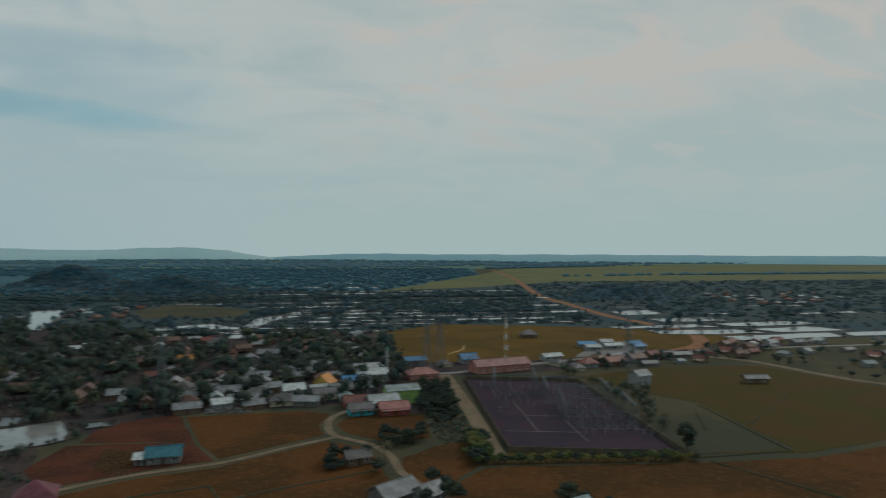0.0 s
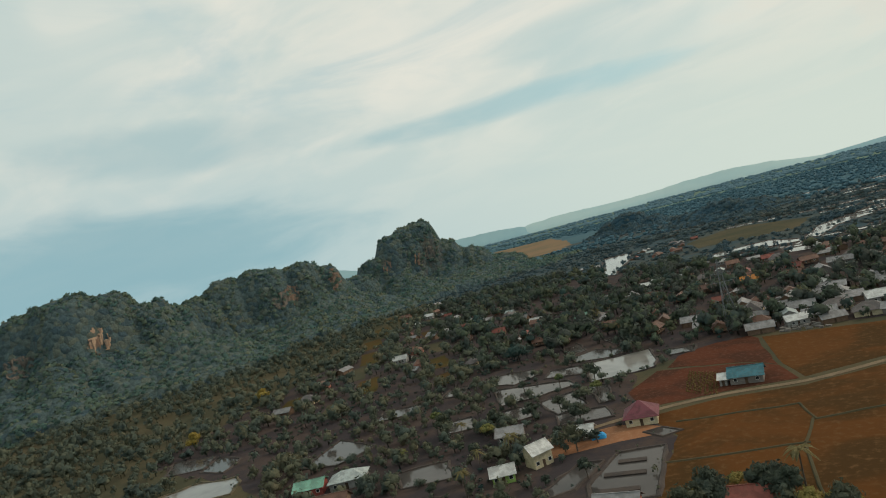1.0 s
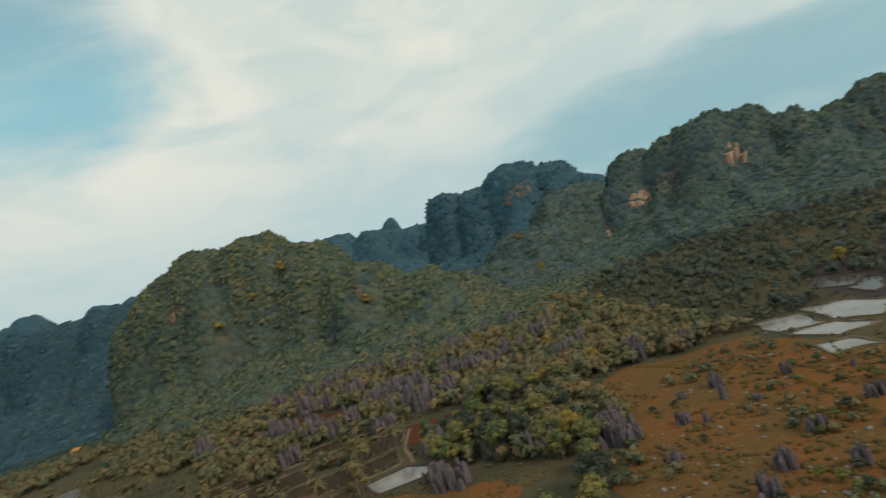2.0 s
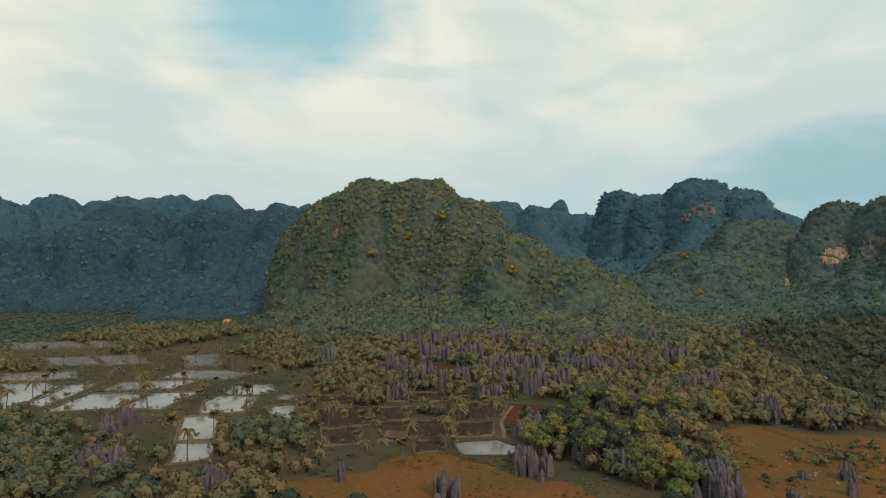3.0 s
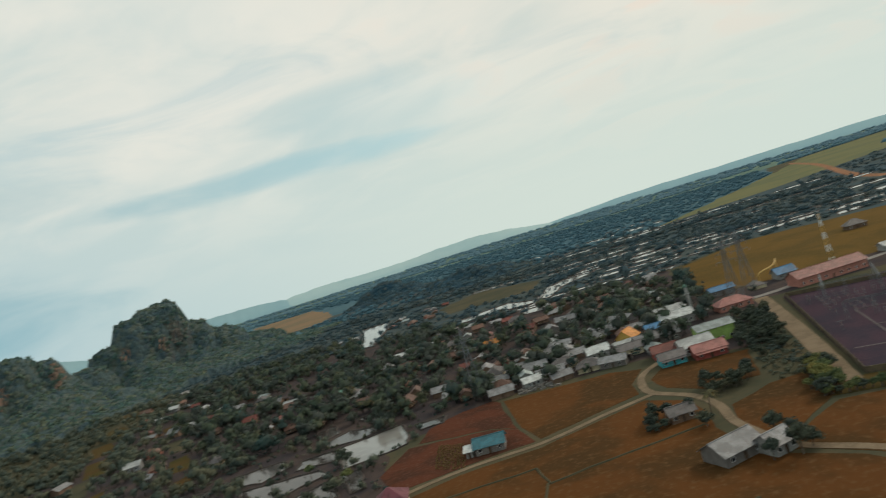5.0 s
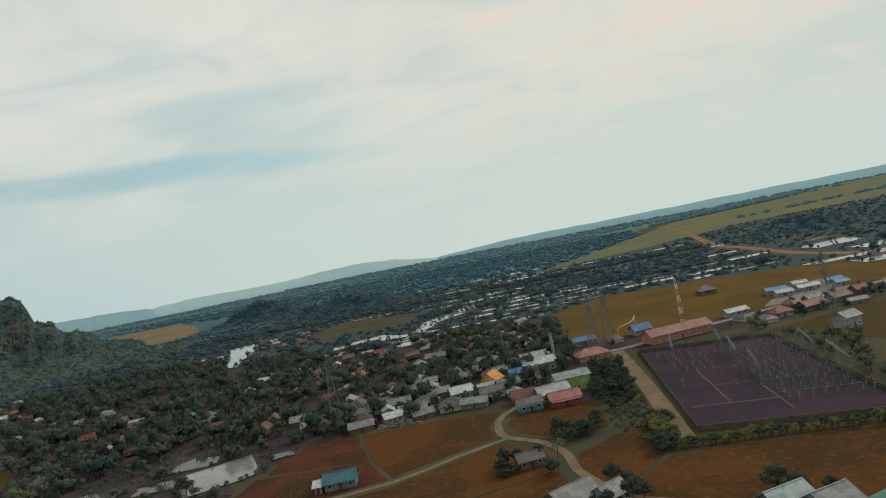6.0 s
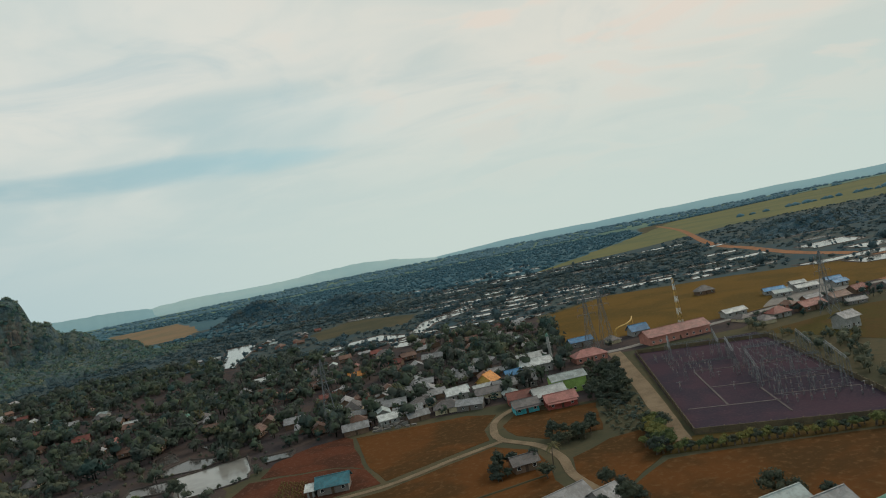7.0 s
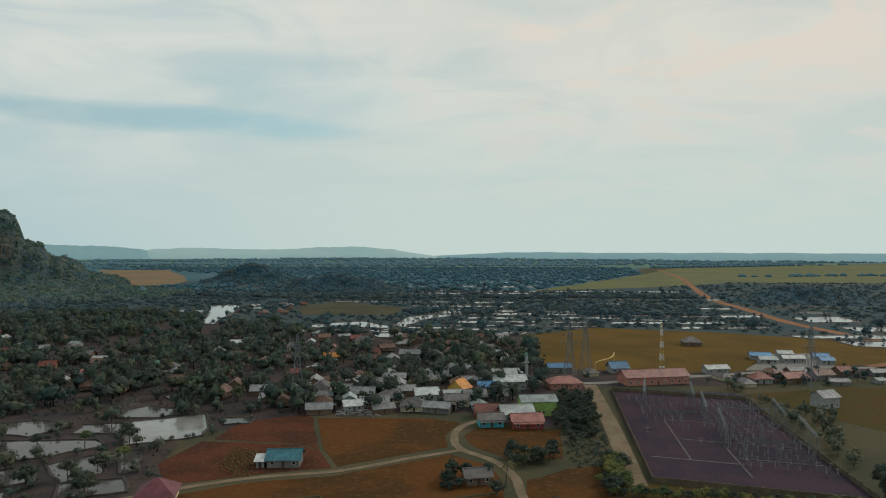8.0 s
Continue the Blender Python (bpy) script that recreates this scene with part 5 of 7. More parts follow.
# bare rock faces on the hills, placed to fit the camera's view: (x, y, z, width, height, material)
def rock_face(x, y, z, w, t, material, label):
    """A rough, thick sheet of bare rock that follows the slope, with a torn outline."""
    far = math.hypot(x, y)
    ux, uy = x / far, y / far
    n = 14
    s, ids = Shape(), {}
    for i in range(n + 1):
        for j in range(n + 1):
            a, c = 2 * i / n - 1, 2 * j / n - 1
            edge = math.hypot(a, c) + 0.30 * noise.noise(Vector((a * 2.2, c * 1.2, x)))
            if edge > 0.85:
                continue
            e = a * w * 0.75
            zz = z + c * t * 0.75
            d = far * 0.82
            while height_at(ux * d - uy * e, uy * d + ux * e) < zz and d < far * 1.3:
                d += 1.2
            if d >= far * 1.3:
                continue
            d -= 0.9 + 1.0 * noise.noise(Vector((a * 3, c * 1.5, z)))
            ids[i, j] = len(s.v)
            s.v += [(ux * d - uy * e, uy * d + ux * e, zz), (ux * (d + 6) - uy * e, uy * (d + 6) + ux * e, zz - 1)]
    for i, j in ids:
        q = [(i, j), (i + 1, j), (i + 1, j + 1), (i, j + 1)]
        if all(k in ids for k in q):
            s.f += [tuple(ids[k] for k in q), tuple(ids[k] + 1 for k in reversed(q))]
        for k in ((i + 1, j), (i, j + 1)):
            if k in ids:
                s.f.append((ids[i, j], ids[k], ids[k] + 1, ids[i, j] + 1))
    if not s.f:
        return None
    return tagged(part("rock_face", s, material, smooth=True), label, "rock", "bare rock faces")


for x, y, z, w, t, m in ((-565, -210, 84, 15, 15, "ochre_rock"), (-526, -60, 54, 6, 12, "ochre_rock"), (-656, 225, 50, 22, 14, "pale_rock"), (-697, 195, 27, 5, 11, "pale_rock"), (-617, 310, 62, 16, 20, "pale_rock"), (-603, 298, 58, 12, 14, "ochre_rock"),
                         (-582, 596, 60, 14, 26, "ochre_rock"), (-605, 545, 56, 14, 22, "ochre_rock"), (-580, 778, 56, 10, 16, "ochre_rock"), (-605, 734, 58, 12, 16, "ochre_rock"), (-950, 171, 110, 34, 20, "grey_rock"), (-954, 148, 100, 12, 12, "ochre_rock"),
                         (-640, 250, 55, 20, 20, "grey_rock"), (-600, 520, 52, 20, 18, "grey_rock"), (-570, 800, 62, 16, 18, "grey_rock")):
    rock_face(x, y, z, w, t, m, "bare pale limestone face on a wooded hill" if m == "pale_rock" else "bare weathered limestone face on a wooded hill")


# far hills on the skyline, haze painted into their blue
def far_ridge(x0, y0, x1, y1, tops, label, material="haze_blue_hills"):
    s = Shape()
    n = 120
    for k in range(n + 1):
        t = k / n
        x, y = x0 + (x1 - x0) * t, y0 + (y1 - y0) * t
        f = t * (len(tops) - 1)
        i = min(int(f), len(tops) - 2)
        z = tops[i] + (tops[i + 1] - tops[i]) * (f - i) + 4 * noise.noise(Vector((t * 30, 0, x0))) + 2 * noise.noise(Vector((t * 90, 3, x0)))
        z *= min(1.0, 0.3 + 5 * t, 0.3 + 5 * (1 - t))
        d = Vector((x, y, 0)).normalized()
        s.v += [(x - d.x * 160, y - d.y * 160, -1), (x, y, max(z, 2)), (x + d.x * 120, y + d.y * 120, -1)]
    for k in range(n):
        a = k * 3
        s.f += [(a, a + 3, a + 4, a + 1), (a + 1, a + 4, a + 5, a + 2)]
    return tagged(part("far_hills", s, material, smooth=True), label, "hills", kind="structure")


# both skyline colours are pale blue to imitate haze
surface("haze_pale_hills", ((0.34, 0.48, 0.50), (0.37, 0.50, 0.51)), 0.002, 0.01, 1.0, 0.0, world=True, vary=0, spec=0.0)
surface("haze_blue_hills", ((0.23, 0.37, 0.42), (0.25, 0.39, 0.43)), 0.002, 0.01, 1.0, 0.0, world=True, vary=0, spec=0.0)
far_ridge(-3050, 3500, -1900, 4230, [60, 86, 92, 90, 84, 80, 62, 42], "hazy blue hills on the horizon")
far_ridge(-2300, 4080, -200, 4690, [46, 60, 72, 62, 60, 76, 80, 56, 43], "faint hills on the horizon, haze-blue in colour", "haze_pale_hills")
# low ridge, as high as the horizon needs in the camera's view
far_ridge(-300, 4760, 4200, 2300, [43, 44, 42, 45, 43, 44, 42, 43], "flat skyline of distant woods, haze-blue in colour")
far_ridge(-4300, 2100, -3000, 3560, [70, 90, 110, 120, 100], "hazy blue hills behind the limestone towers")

# ---- houses ----
def make_house(w, d, high, roof_h, wall, roof, label, hip=False, windows=3, porch=0.0, name="house", category="house", group="village houses", over=0.7, stilts=0.0):
    """A house with its long side along x, front towards -y; base in the middle of the ground plan."""
    top = thing(name, label, category, group)
    z0 = stilts
    x0, x1, y0, y1 = -w / 2, w / 2, -d / 2, d / 2
    s = Shape()
    t = 0.15
    s.box(x0, y0, z0 - (0.2 if not stilts else 0), x1, y0 + t, z0 + high).box(x0, y1 - t, z0 - (0.2 if not stilts else 0), x1, y1, z0 + high)
    s.box(x0, y0 + t, z0 - (0.2 if not stilts else 0), x0 + t, y1 - t, z0 + high).box(x1 - t, y0 + t, z0 - (0.2 if not stilts else 0), x1, y1 - t, z0 + high)
    s.box(x0 + t, y0 + t, z0, x1 - t, y1 - t, z0 + 0.12)
    if not hip:
        for x in (x0, x1):
            a, b = (x, x + t) if x < 0 else (x - t, x)
            k = len(s.v)
            s.v += [(a, y0, z0 + high), (a, y1, z0 + high), (a, 0, z0 + high + roof_h * 0.97), (b, y0, z0 + high), (b, y1, z0 + high), (b, 0, z0 + high + roof_h * 0.97)]
            s.f += [(k, k + 2, k + 1), (k + 3, k + 4, k + 5), (k, k + 3, k + 5, k + 2), (k + 1, k + 2, k + 5, k + 4)]
    part("wall", s, wall, top)
    e = z0 + high - over * roof_h / (d / 2)
    ridge = z0 + high + roof_h
    rs = Shape()
    if hip:
        q = min(w, d) * 0.48
        rx0, rx1 = (x0 + q, x1 - q) if w >= d else (0, 0)
        a, b, c, g = (x0 - over, y0 - over, e), (x1 + over, y0 - over, e), (x1 + over, y1 + over, e), (x0 - over, y1 + over, e)
        r0, r1 = (rx0 - 0.05, 0, ridge), (rx1 + 0.05, 0, ridge)
        rs.slab([a, b, r1, r0], 0.12).slab([c, g, r0, r1], 0.12).slab([b, c, r1], 0.12).slab([g, a, r0], 0.12)
    else:
        rs.slab([(x0 - over, y0 - over, e), (x1 + over, y0 - over, e), (x1 + over, 0, ridge), (x0 - over, 0, ridge)], 0.10)
        rs.slab([(x1 + over, y1 + over, e), (x0 - over, y1 + over, e), (x0 - over, 0, ridge), (x1 + over, 0, ridge)], 0.10)
        rs.box(x0 - over, -0.16, ridge - 0.04, x1 + over, 0.16, ridge + 0.07)
    part("roof", rs, roof, top)
    if porch:
        ps = Shape()
        ps.slab([(x0, y0 - porch, z0 + high - 0.9), (x1, y0 - porch, z0 + high - 0.9), (x1, y0 - 0.02, z0 + high - 0.35), (x0, y0 - 0.02, z0 + high - 0.35)], 0.08)
        pr = part("porch_roof", ps, roof, top)
        for x in (x0 + 0.2, (x0 + x1) / 2, x1 - 0.2):
            part("post", Shape().box(x - 0.07, y0 - porch + 0.15, 0, x + 0.07, y0 - porch + 0.29, z0 + high - 0.95), "dark_wood", top)
    if stilts:
        for x in (x0 + 0.3, 0, x1 - 0.3):
            for y in (y0 + 0.3, y1 - 0.3):
                part("stilt", Shape().box(x - 0.1, y - 0.1, -0.2, x + 0.1, y + 0.1, z0), "dark_wood", top)
    part("door", Shape().box(-0.45, y0 - 0.04, z0, 0.45, y0 + 0.02, z0 + 2.0), "dark_wood", top)
    for side in (-1, 1):
        for k in range(windows):
            x = x0 + (k + 0.5) * w / windows
            if side < 0 and abs(x) < 0.95:
                continue
            y = side * d / 2
            f = Shape()
            for bx0, bz0, bx1, bz1 in ((-0.55, 0, 0.55, 0.08), (-0.55, 1.0, 0.55, 1.08), (-0.55, 0.08, -0.47, 1.0), (0.47, 0.08, 0.55, 1.0)):
                f.box(x + bx0, y - 0.05, z0 + 0.95 + bz0, x + bx1, y + 0.05, z0 + 0.95 + bz1)
            win = part("window", f, "white_paint", top)
            part("pane", Shape().box(x - 0.47, y - 0.02, z0 + 1.03, x + 0.47, y + 0.02, z0 + 1.95), "dark_glass", win)
    return top


def add_annexe(home, w, d, high, wall, roof, side):
    """A lower kitchen built on behind one end of a house, under a roof of its own."""
    x0, x1 = (0.3, w / 2 + 1.6) if side > 0 else (-w / 2 - 1.6, -0.3)
    y0, y1 = d / 2 + 0.05, d / 2 + 4.2
    part("annexe_wall", Shape().box(x0, y0, -0.2, x0 + 0.15, y1, high - 0.9).box(x1 - 0.15, y0, -0.2, x1, y1, high - 0.9).box(x0 + 0.15, y1 - 0.15, -0.2, x1 - 0.15, y1, high - 0.9), wall, home)
    part("annexe_roof", Shape().slab([(x0 - 0.4, y0, high - 0.25), (x0 - 0.4, y1 + 0.6, high - 1.0), (x1 + 0.4, y1 + 0.6, high - 1.0), (x1 + 0.4, y0, high - 0.25)], 0.09), roof, home, "patched lean-to roof")


def put(ob, x, y, turn):
    ob.matrix_basis = pose(x, y, 0, 0, 0, turn)
    return ob


# houses that can be told apart
for k, (w, d, roof, x, y) in enumerate(((11, 7, "blue_roof", 174, 398), (8, 6, "zinc_white", 192, 406), (12, 6, "zinc_white", 188, 388), (8, 6, "blue_roof", 208, 396), (9, 6, "pale_roof", 172, 384), (7, 6, "blue_roof", 204, 382))):
    put(make_house(w, d, 2.8, 1.3, "white_wall", roof, "workshop shed with a blue or white metal roof", name="shed", category="shed", windows=4), x, y, 6 * (k % 3) - 10)
put(make_house(9.5, 7, 2.8, 2.0, "grey_wall", "teal_roof", "long shed with a dark teal metal roof", name="shed", category="shed", windows=3), -54.5, 197.5, 4)
put(make_house(2.2, 6, 2.4, 1.0, "white_wall", "zinc_white", "small white lean-to beside the teal shed", name="lean_to", category="shed", windows=1), -61.2, 196.6, 4)
put(make_house(9, 9, 3.0, 3.2, "cream_wall", "maroon_roof", "house with a steep maroon hipped roof", hip=True), -79.5, 167.5, 14)
put(make_house(6.5, 5, 2.7, 1.3, "grey_wall", "zinc_white", "small hut with a white metal roof", name="hut", category="hut", windows=2), -94, 156, 12)
put(make_house(8, 6, 2.8, 1.6, "grey_wall", "zinc", "grey metal-roofed house beside fish ponds"), -119, 158, 20)
put(make_house(6, 5, 4.5, 1.8, "cream_wall", "zinc_white", "tall narrow white-roofed house"), -100, 138, 60)
put(make_house(6, 5, 2.8, 1.5, "green_wall", "zinc_white", "small green house with a white roof"), -106, 128, 30)
put(make_house(9, 6, 3, 1.8, "pink_wall", "zinc", "small house with weathered metal roof by the pond"), -68, 110, 8)
put(make_house(11, 8, 3, 2.2, "white_wall", "red_roof", "house with a dark red roof half hidden by trees"), -43, 112, 12)
put(make_house(11, 8, 3, 1.8, "white_wall", "pale_roof", "pale-roofed house with white gables", hip=True), -162, 128, 30)
put(make_house(9, 7, 2.8, 1.5, "red_wall", "green_roof", "low house with a pale green roof"), -173, 122, 30)
put(make_house(9, 6, 2.8, 2.0, "plank_wall", "rust", "old timber house with a rusty roof", stilts=1.4), -150, 108, 25)
put(make_house(10, 7, 2.8, 2.0, "white_wall", "red_roof", "white house with a brown roof near ponds"), -136, 104, 30)
put(make_house(9, 6.5, 3.2, 1.6, "turquoise_wall", "grey_roof", "turquoise house with a grey roof", porch=1.5), 9, 244, 8)
put(make_house(11, 7.5, 3.2, 1.8, "red_wall", "pink_roof", "red-walled house with a faded red roof", porch=1.8), 22, 243, 6)
put(make_house(13.5, 8.5, 6.0, 1.6, "green_wall", "pale_roof", "two-storey lime green house with a pale roof", windows=4), 28, 262, 8)
put(make_house(12, 8, 3.4, 2.4, "white_wall", "zinc_white", "long house with a bright white metal roof"), 19, 253, 12)
put(make_house(9, 7, 3.2, 1.8, "red_wall", "red_roof", "small red house with a brown roof"), 8, 257, 6)
put(make_house(7, 8, 3.4, 3.2, "yellow_wall", "orange_roof", "house with a steep bright orange roof"), -3, 297, 60)
put(make_house(7, 6, 3.0, 1.6, "white_wall", "blue_roof", "small white house with a bright blue roof"), 9, 303, 8)
put(make_house(18, 8, 3.2, 2.0, "grey_wall", "zinc", "long grey metal-roofed market hall", windows=5), 8, 283, 8)
put(make_house(10, 7, 3.2, 1.8, "cream_wall", "grey_roof", "weathered grey-roofed house behind the lane"), -4, 275, 8)
put(make_house(15, 9, 4.2, 2.2, "white_wall", "zinc_white", "wide white prayer hall roofed in pale metal", windows=4, name="prayer_hall", category="hall"), 20, 310, 8)
put(make_house(14, 9, 4.0, 2.0, "white_wall", "zinc_white", "white hall with pale roof beside the minaret", windows=4, name="prayer_hall", category="hall"), 20, 328, 8)
put(make_house(15, 9, 3.2, 2.4, "pink_wall", "pink_roof", "pink-roofed house beside the switchyard track", hip=True, windows=4), 46, 312, 8)
put(make_house(32, 11, 4.2, 2.6, "pink_wall", "pink_roof", "long pink control hall of the switchyard", windows=9, name="control_hall", category="building"), 91, 325, 12)
put(make_house(9, 8, 3.2, 2.6, "white_wall", "blue_roof", "white house with a blue-grey roof"), 80, 352, 8)
put(make_house(12, 7, 3.2, 1.6, "grey_wall", "blue_roof", "workshop with a blue metal roof", name="workshop", category="workshop"), 49, 352, 8)
put(make_house(11, 9, 3.2, 3.0, "plank_wall", "grey_roof", "dark-roofed farmhouse alone in the rice field", hip=True), 152, 452, 0)
put(make_house(12, 6, 3, 1.4, "white_wall", "zinc_white", "long white-roofed shed by the road", name="shed", category="shed"), 131, 352, 12)
put(make_house(9, 7, 3, 2.4, "white_wall", "red_roof", "white-walled house with a brown roof", hip=True), 143, 327, 10)
put(make_house(12, 8, 3, 2.2, "plank_wall", "red_roof", "brown-roofed timber house by the road"), 160, 330, 14)
put(make_house(10, 7, 3, 2.0, "grey_wall", "rust", "rust-roofed grey house by the road"), 178, 338, 14)
put(make_house(8, 7, 5, 2.0, "white_wall", "zinc", "tall white house behind the switchyard"), 148, 278, 20)
put(make_house(11, 5, 2.8, 1.2, "plank_wall", "zinc", "open field shed with a metal roof", name="shed", category="shed"), 206, 270, -10)
put(make_house(11, 8, 3, 2.2, "grey_wall", "zinc", "grey metal-roofed house beside the lane"), 10, 152, 32)
put(make_house(7, 5, 2.8, 1.5, "plank_wall", "grey_roof", "small grey-roofed house hidden among garden trees"), 3, 184, 14)
put(make_house(6, 6, 3, 1.8, "white_wall", "zinc", "small grey-roofed annexe beside the lane house"), 19, 150, 32)
put(make_house(9, 7, 3.4, 2.2, "grey_wall", "pale_roof", "pale gabled house beside the lane"), 50, 130, 20)
put(make_house(8, 7, 3.4, 2.2, "white_wall", "zinc", "grey-roofed white house beside the lane"), 57, 126, 20)
put(make_house(12, 9, 3.6, 3.0, "turquoise_wall", "green_roof", "house with a pale turquoise roof", hip=True), 65, 119, 24)
put(make_house(6.5, 3.6, 2.2, 1.2, "white_wall", "rust", "long low brown-roofed hut among palms", name="hut", category="hut", windows=2), -227, -73, 78)
put(make_house(9, 6, 3, 1.8, "plank_wall", "orange_roof", "small orange-roofed house at the foot of the hills"), -585, -330, 60)
put(make_house(10, 6, 3, 1.8, "white_wall", "zinc_white", "small pale-roofed house at the foot of the hills"), -610, -310, 60)
put(make_house(9, 6, 3, 1.8, "white_wall", "zinc_white", "small white-roofed house at the foot of the hills"), -590, -268, 60)
put(make_house(8, 6, 3, 1.6, "white_wall", "green_roof", "white house with a green roof among trees"), -168, 352, 10)
put(make_house(9, 6, 3, 1.8, "plank_wall", "orange_roof", "house with an orange-red roof among trees"), -78, 382, 10)

SPARES = []
for k, (w, d, h, rh, wl, rf, lb, hp, st) in enumerate((
        (10, 7, 2.9, 2.2, "plank_wall", "rust", "timber village house with a rusty metal roof", False, 1.2), (11, 7, 3.0, 2.0, "plank_wall", "zinc", "timber village house with a grey metal roof", False, 0),
        (9, 7, 3.0, 1.8, "white_wall", "zinc_white", "white village house with a bright metal roof", False, 0), (12, 8, 3.0, 2.6, "cream_wall", "grey_roof", "village house with a dark grey roof", True, 0),
        (9, 6, 2.8, 2.0, "plank_wall", "red_roof", "village house with a brown-red roof", False, 0), (8, 6, 2.8, 1.6, "white_wall", "pale_roof", "small village house with a pale roof", False, 0),
        (13, 7, 3.0, 1.8, "grey_wall", "zinc", "long grey-roofed village house", False, 0), (10, 7, 3.0, 2.2, "pink_wall", "rust", "village house with a weathered brown roof", True, 0))):
    home = make_house(w, d, h, rh, wl, rf, lb, hp, 1 if k % 2 else 2, stilts=st)
    if k in (1, 2, 4, 6):
        add_annexe(home, w, d, h, wl, ("rust", "zinc", "grey_roof", "zinc")[k % 4], -1 if k == 4 else 1)
    SPARES.append(home)

TAKEN = [(o.matrix_basis.translation.x, o.matrix_basis.translation.y) for o in scene.objects if o.type == "EMPTY" and o.get("category", "") in ("house", "shed", "hut", "hall", "building", "workshop") and o not in SPARES]


def settle(poly, n, seed, apart=12.0, turn=8.0, size=(0.65, 0.95), picks=(0, 0, 1, 1, 2, 3, 3, 4, 4, 5, 6, 6, 7)):
    """Village houses spread over a polygon."""
    x, y = scatter(poly, n * 6, seed, 6.0)
    r = np.random.default_rng(seed + 1)
    done = 0
    for a, b in zip(x, y):
        if done >= n:
            break
        if all((a - c) ** 2 + (b - d) ** 2 > apart ** 2 for c, d in TAKEN):
            TAKEN.append((a, b))
            plant(SPARES[picks[r.integers(len(picks))]], a, b, turn + r.normal(0, 12) + 90 * (r.random() < 0.35), r.uniform(*size))
            done += 1


settle([(-60, 256), (8, 264), (12, 300), (0, 345), (-60, 330), (-100, 290)], 40, 51, 9.6, 8.0, (0.75, 1.0), (0, 1, 1, 2, 3, 3, 5, 6, 6, 7))
settle([(-100, 290), (-60, 330), (0, 345), (20, 345), (30, 490), (-110, 495), (-190, 420), (-170, 330)], 62, 52, 13)
settle([(-190, 300), (-120, 262), (-100, 290), (-170, 330), (-250, 440), (-330, 470), (-420, 560), (-340, 420)], 30, 53, 15)
settle([(110, 350), (118, 318), (180, 318), (240, 330), (330, 384), (330, 402), (240, 384)], 26, 54, 12, 14)
settle([(240, 340), (262, 262), (330, 260), (420, 300), (420, 400), (330, 400)], 16, 55, 16)
settle([(-300, 640), (-120, 640), (-100, 740), (-220, 760)], 14, 56, 20)
settle([(60, 340), (110, 350), (125, 385), (60, 385)], 9, 57, 13)
settle([(500, 640), (700, 700), (760, 900), (560, 860)], 24, 58, 18)

settle([(-200, 270), (-240, 270), (-400, 470), (-470, 590), (-420, 600), (-300, 430)], 18, 59, 14)
settle([(-190, 230), (-290, 210), (-330, 330), (-240, 300)], 6, 60, 15)


# ---- masts, pylons and the minaret ----
def make_minaret(x, y):
    top = thing("minaret", "slim white minaret with a small dome", "tower")
    top.matrix_basis = pose(x, y, 0)
    part("shaft", Shape().tube([(0, 0, -0.2), (0, 0, 10), (0, 0, 14)], [0.9, 0.75, 0.65], 10), "white_wall", top)
    part("gallery", Shape().tube([(0, 0, 10.2), (0, 0, 10.5), (0, 0, 10.9)], [0.8, 1.25, 1.25], 10), "white_wall", top)
    part("dome", Shape().tube([(0, 0, 13.9), (0, 0, 14.5), (0, 0, 15.1), (0, 0, 15.7)], [0.75, 0.8, 0.5, 0.05], 10), "green_roof", top)


make_minaret(29, 318)


def make_mast(x, y, tall):
    """A telecom mast: three-legged lattice, yellow and white in turn."""
    top = thing("telecom_mast", "pale yellow and white lattice telecom mast", "mast")
    top.matrix_basis = pose(x, y, 0)
    n = 8
    for k in range(n):
        s = Shape()
        z0, z1 = tall * k / n, tall * (k + 1) / n
        w0, w1 = 1.6 - 1.1 * k / n, 1.6 - 1.1 * (k + 1) / n
        c0 = [(w0 * math.cos(a), w0 * math.sin(a), z0) for a in (0, 2.094, 4.189)]
        c1 = [(w1 * math.cos(a), w1 * math.sin(a), z1) for a in (0, 2.094, 4.189)]
        for j in range(3):
            s.bar(c0[j], c1[j], 0.22).bar(c0[j], c1[(j + 1) % 3], 0.12).bar(c0[(j + 1) % 3], c1[j], 0.12).bar(c1[j], c1[(j + 1) % 3], 0.12)
        part("mast_section", s, "faded_yellow" if k % 2 else "white_paint", top)
    for a in (0.5, 2.6, 4.7):
        part("antenna", Shape().box(0.5 * math.cos(a) - 0.15, 0.5 * math.sin(a) - 0.15, tall - 2.5, 0.5 * math.cos(a) + 0.15, 0.5 * math.sin(a) + 0.15, tall - 0.4), "white_paint", top)


make_mast(103, 352, 26)


def make_pipe_arch():
    """A yellow pipe that climbs on one post and crosses the gate of the yard."""
    top = thing("pipe_arch", "yellow pipe arch over the yard gate", "pipe")
    part("pipe", Shape().tube([(68, 351, 0), (68, 351, 4.4), (69, 351.6, 5.4), (71, 353, 5.8), (76, 358, 5.9), (79, 362, 6.2), (81, 366, 6.8), (82, 369, 7.6)], [0.38] * 8, 8), "faded_yellow", top)
    for x, y, z in ((76, 358, 5.6), (82, 369, 7.3)):
        part("post", Shape().tube([(x, y, -0.2), (x, y, z)], [0.28, 0.22], 6), "faded_yellow", top)


make_pipe_arch()


